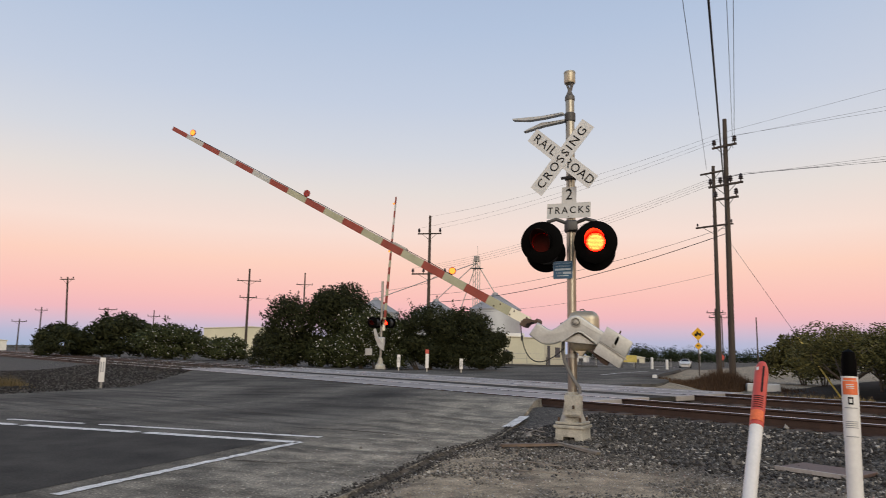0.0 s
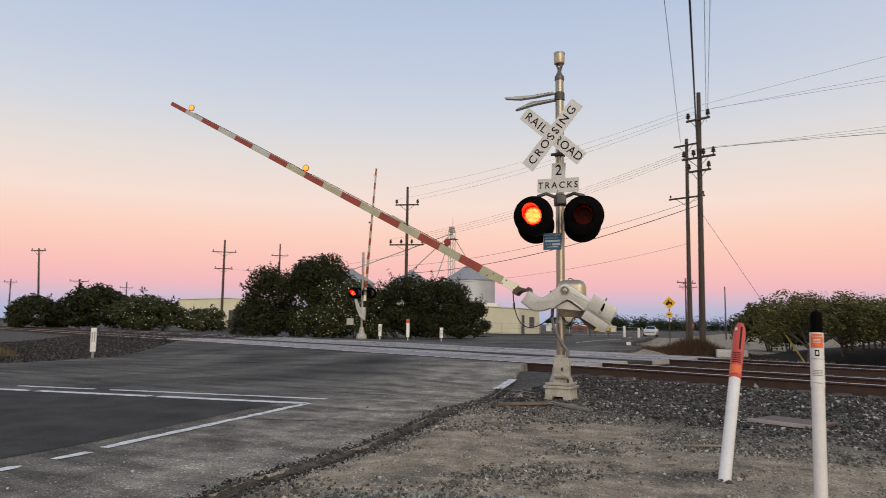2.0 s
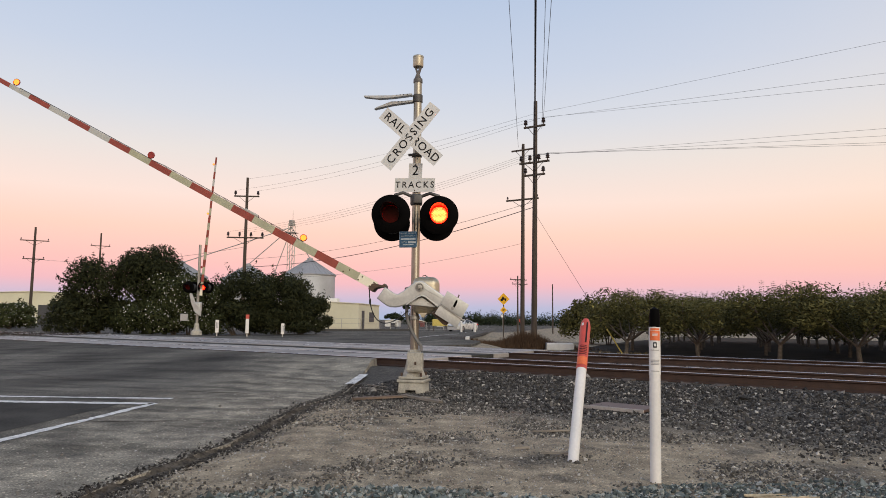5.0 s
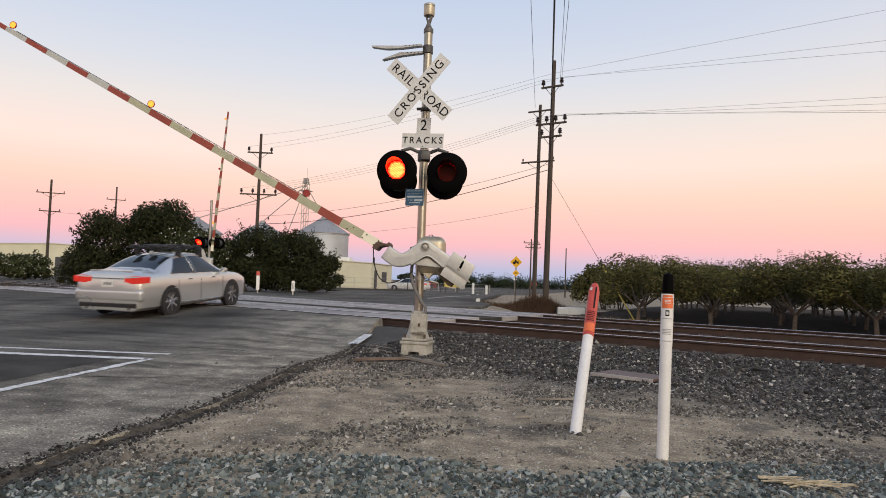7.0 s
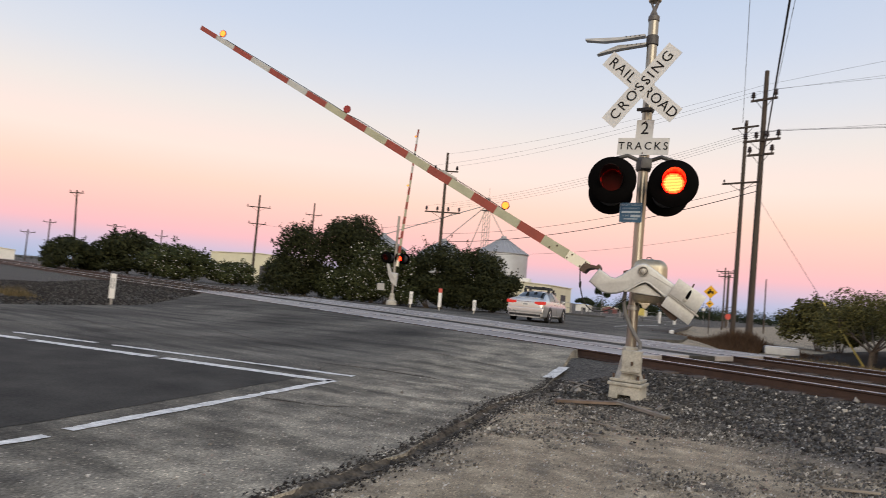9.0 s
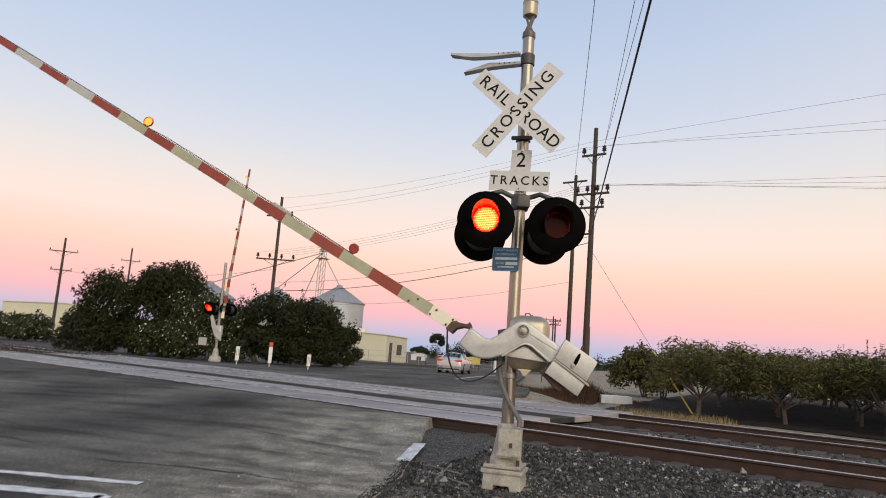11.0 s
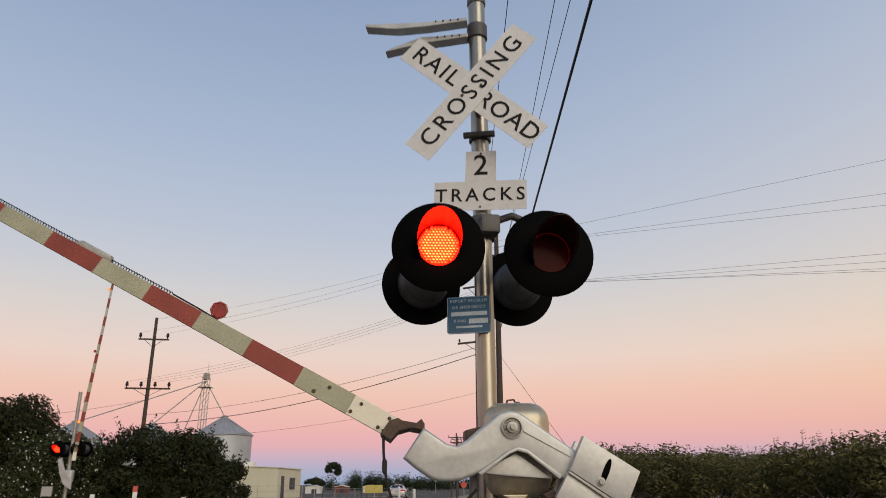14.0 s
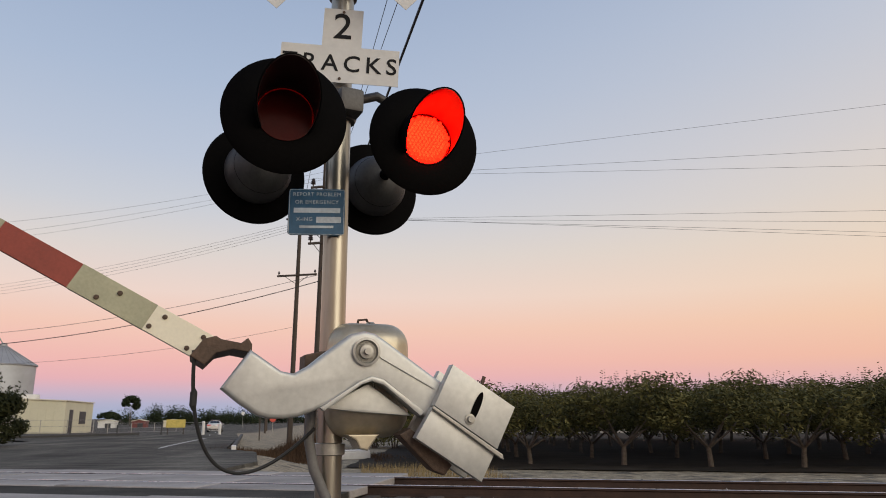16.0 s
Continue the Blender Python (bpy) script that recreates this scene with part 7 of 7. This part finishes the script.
def motions():
    for ob, rows in TURNING:
        walk(ob, rows)
    for car, wheels, plan in ((sedan_1, sedan_wheels, CAR_ROWS), (sedan_2, other_wheels, OTHER_ROWS)):
        rows = drive_rows(plan)
        ts = np.arange(0, 16.01, 0.25)
        xs, ys = np.interp(ts, [r[0] for r in plan], [r[1] for r in plan]), np.interp(ts, [r[0] for r in plan], [r[2] for r in plan])
        ker = np.array([1, 2, 3, 2, 1]) / 9
        xs = np.convolve(np.pad(xs, 2, mode="reflect", reflect_type="odd"), ker, "valid")
        ys = np.convolve(np.pad(ys, 2, mode="reflect", reflect_type="odd"), ker, "valid")
        keyed, dist, yaw = [], 0.0, None
        gone = [0.0]
        for k, t in enumerate(ts):
            a, b = max(0, k - 1), min(len(ts) - 1, k + 1)
            if math.hypot(xs[b] - xs[a], ys[b] - ys[a]) > 0.3 or yaw is None:
                yaw = math.degrees(math.atan2(-(xs[b] - xs[a]), ys[b] - ys[a]))
                if car is sedan_2:
                    yaw = math.degrees(math.atan2(-(xs[b] - xs[a]), (ys[b] - ys[a])))
            keyed.append((float(t), car_pose(float(xs[k]), float(ys[k]), yaw)))
            if k:
                gone.append(gone[-1] + math.hypot(xs[k] - xs[k - 1], ys[k] - ys[k - 1]))
        walk(car, keyed)
        tt = np.arange(0, 16.01, 1 / 30)
        roll = np.degrees(np.interp(tt, ts, gone) / 0.335)
        for w, x, y in wheels:
            walk(w, [(float(t), pose(x, y, 0.335, -float(a) % 360)) for t, a in zip(tt, roll)])


# ---- loose stones ----
def stones(name, label, count, place, size, colours):
    rng = np.random.default_rng(count)
    pts = []
    r = random.Random(count)
    while len(pts) < count:
        x, y = place(r)
        pts.append((x, y, road_z(x, y) if x < line_at(y, RIGHT_EDGE) else ground_z(x, y)))
    c = np.array(pts)
    s = size * rng.lognormal(0, 0.35, (count, 1, 1))
    tips = np.array([(1, 0, 0), (0, 1, 0), (-1, 0, 0), (0, -1, 0), (0, 0, 1), (0, 0, -1)], float)
    v = (tips[None] * rng.uniform(0.8, 1.25, (count, 6, 1)) + rng.uniform(-0.3, 0.3, (count, 6, 3))) * np.array([1, 0.85, 0.68]) * s
    q = rng.normal(size=(count, 4)); q /= np.linalg.norm(q, axis=1, keepdims=True)
    w, x, y, z = q.T
    rot = np.stack([1 - 2 * (y * y + z * z), 2 * (x * y - z * w), 2 * (x * z + y * w), 2 * (x * y + z * w), 1 - 2 * (x * x + z * z), 2 * (y * z - x * w), 2 * (x * z - y * w), 2 * (y * z + x * w), 1 - 2 * (x * x + y * y)], -1).reshape(-1, 3, 3)
    v = np.einsum("nij,nkj->nki", rot, v) + c[:, None] + np.array([0, 0, 1]) * s * 0.15
    tris = np.array([(0, 1, 4), (1, 2, 4), (2, 3, 4), (3, 0, 4), (1, 0, 5), (2, 1, 5), (3, 2, 5), (0, 3, 5)])
    f = (np.arange(count)[:, None, None] * 6 + tris[None]).reshape(-1, 3)
    m = bpy.data.materials.new(name + "_stone")
    m.use_nodes = True
    nt = m.node_tree
    geo = nt.nodes.new("ShaderNodeNewGeometry")
    rmp = nt.nodes.new("ShaderNodeValToRGB")
    while len(rmp.color_ramp.elements) < len(colours):
        rmp.color_ramp.elements.new(0.5)
    for e, (p, col) in zip(rmp.color_ramp.elements, colours):
        e.position, e.color = p, (*col, 1)
    nt.links.new(geo.outputs["Random Per Island"], rmp.inputs[0])
    tc = nt.nodes.new("ShaderNodeTexCoord")
    no = nt.nodes.new("ShaderNodeTexNoise"); no.inputs["Scale"].default_value = 60
    nt.links.new(tc.outputs["Object"], no.inputs["Vector"])
    mr = nt.nodes.new("ShaderNodeMapRange"); mr.inputs["To Min"].default_value, mr.inputs["To Max"].default_value = 0.6, 1.4
    nt.links.new(no.outputs["Fac"], mr.inputs["Value"])
    mul = nt.nodes.new("ShaderNodeMix"); mul.data_type = "RGBA"; mul.blend_type = "MULTIPLY"; mul.inputs["Factor"].default_value = 1
    nt.links.new(rmp.outputs[0], mul.inputs["A"]); nt.links.new(mr.outputs[0], mul.inputs["B"])
    p = nt.nodes["Principled BSDF"]
    nt.links.new(mul.outputs["Result"], p.inputs["Base Color"])
    p.inputs["Roughness"].default_value = 0.8
    p.inputs["Specular IOR Level"].default_value = 0.2
    tagged(new(name, mesh_from(name, v.reshape(-1, 3), f, m)), label, "gravel", kind="stuff")


BLUE_GREY = [(0.0, (0.036, 0.045, 0.043)), (0.5, (0.120, 0.141, 0.134)), (0.85, (0.24, 0.268, 0.25)), (1.0, (0.44, 0.44, 0.41))]
DARK_GREY = [(0.0, (0.020, 0.019, 0.018)), (0.6, (0.062, 0.058, 0.053)), (0.92, (0.14, 0.131, 0.12)), (1.0, (0.50, 0.47, 0.42))]


def heap_edge(x):
    return float(np.interp(x, [-1, 0.1, 0.6, 1.2, 2.1, 2.8, 3.4, 4.2, 9], [-7.9, -7.2, -6.7, -6.2, -6.1, -6.2, -5.6, -5.2, -4.6]))


def heap(r):
    while True:
        x, y = r.uniform(-0.6, 8.5), r.uniform(-10.5, -4.6)
        if x > line_at(y, RIGHT_EDGE) + 0.1 and y < heap_edge(x) + 0.12 * noise.noise((x * 2, y * 2, 1)):
            return x, y


def shoulder(r):
    while True:
        s, n = r.uniform(-1.3, 13), r.triangular(-3.0, 2.75, 2.4)
        x, y = spot(s, n)
        if x > line_at(y, RIGHT_EDGE) + 0.25 and noise.noise((x * 0.7, y * 0.7, 7)) + 0.45 * (n + 1.9) > r.random() * 0.5:
            return x, y


def bed(r):
    while True:
        s, n = r.uniform(-0.7, 16), r.uniform(2.4, 10.6)
        if r.random() < 0.3:
            s = r.uniform(-40, -23)
        return spot(s, n)


def grit(r):
    while True:
        x, y = r.uniform(-3.4, 6), r.uniform(-8, 1.5)
        if x > line_at(y, RIGHT_EDGE) - 1.8 * r.random() ** 2:
            return x, y


def spilled(r):
    """Loose patches of small dark stones in the dirt between heap and signal."""
    while True:
        x, y = r.uniform(-0.9, 7), r.uniform(-7.2, 0)
        if x > line_at(y, RIGHT_EDGE) + 0.25 and noise.noise((x * 0.8, y * 0.8, 3)) + 0.35 * noise.noise((x * 3, y * 3, 8)) > -0.1 + 0.5 * r.random():
            return x, y


def dark_verge(r):
    while True:
        x, y = r.uniform(-30, -12.5), r.uniform(-1, 13)
        if x < line_at(y, LEFT_EDGE) - 0.05 and across(x, y) < 2.6:
            return x, y


def crumbs(r):
    y = r.uniform(-11.5, 1.2)
    return line_at(y, RIGHT_EDGE) + r.gauss(0.05, 0.085), y


stones("ballast", "loose blue-grey crushed stone ballast", 50000, heap, 0.0155, BLUE_GREY)
stones("ballast", "dark grey ballast stones beside the tracks", 36000, shoulder, 0.0195, DARK_GREY)
stones("ballast", "dark gravel on the verge between road and railway", 26000, dark_verge, 0.021, [(0.0, (0.012, 0.011, 0.010)), (0.7, (0.040, 0.037, 0.034)), (1.0, (0.12, 0.11, 0.10))])
stones("ballast", "dark ballast stones between the rails", 7000, bed, 0.026, DARK_GREY)
stones("gravel", "fine scattered gravel on dirt and asphalt edge", 22000, grit, 0.0070, [(0, (0.12, 0.11, 0.10)), (0.6, (0.25, 0.23, 0.2)), (0.95, (0.5, 0.48, 0.45))])
stones("gravel", "small dark stones spilled over the dirt", 24000, spilled, 0.0115, [(0.0, (0.05, 0.046, 0.041)), (0.6, (0.13, 0.12, 0.105)), (0.9, (0.24, 0.22, 0.19)), (1.0, (0.55, 0.52, 0.46))])
stones("gravel", "dark crumbs of broken asphalt along the road edge", 11000, crumbs, 0.0095, [(0, (0.015, 0.014, 0.013)), (0.6, (0.045, 0.041, 0.037)), (0.93, (0.09, 0.082, 0.072)), (0.98, (0.4, 0.38, 0.35))])

motions()
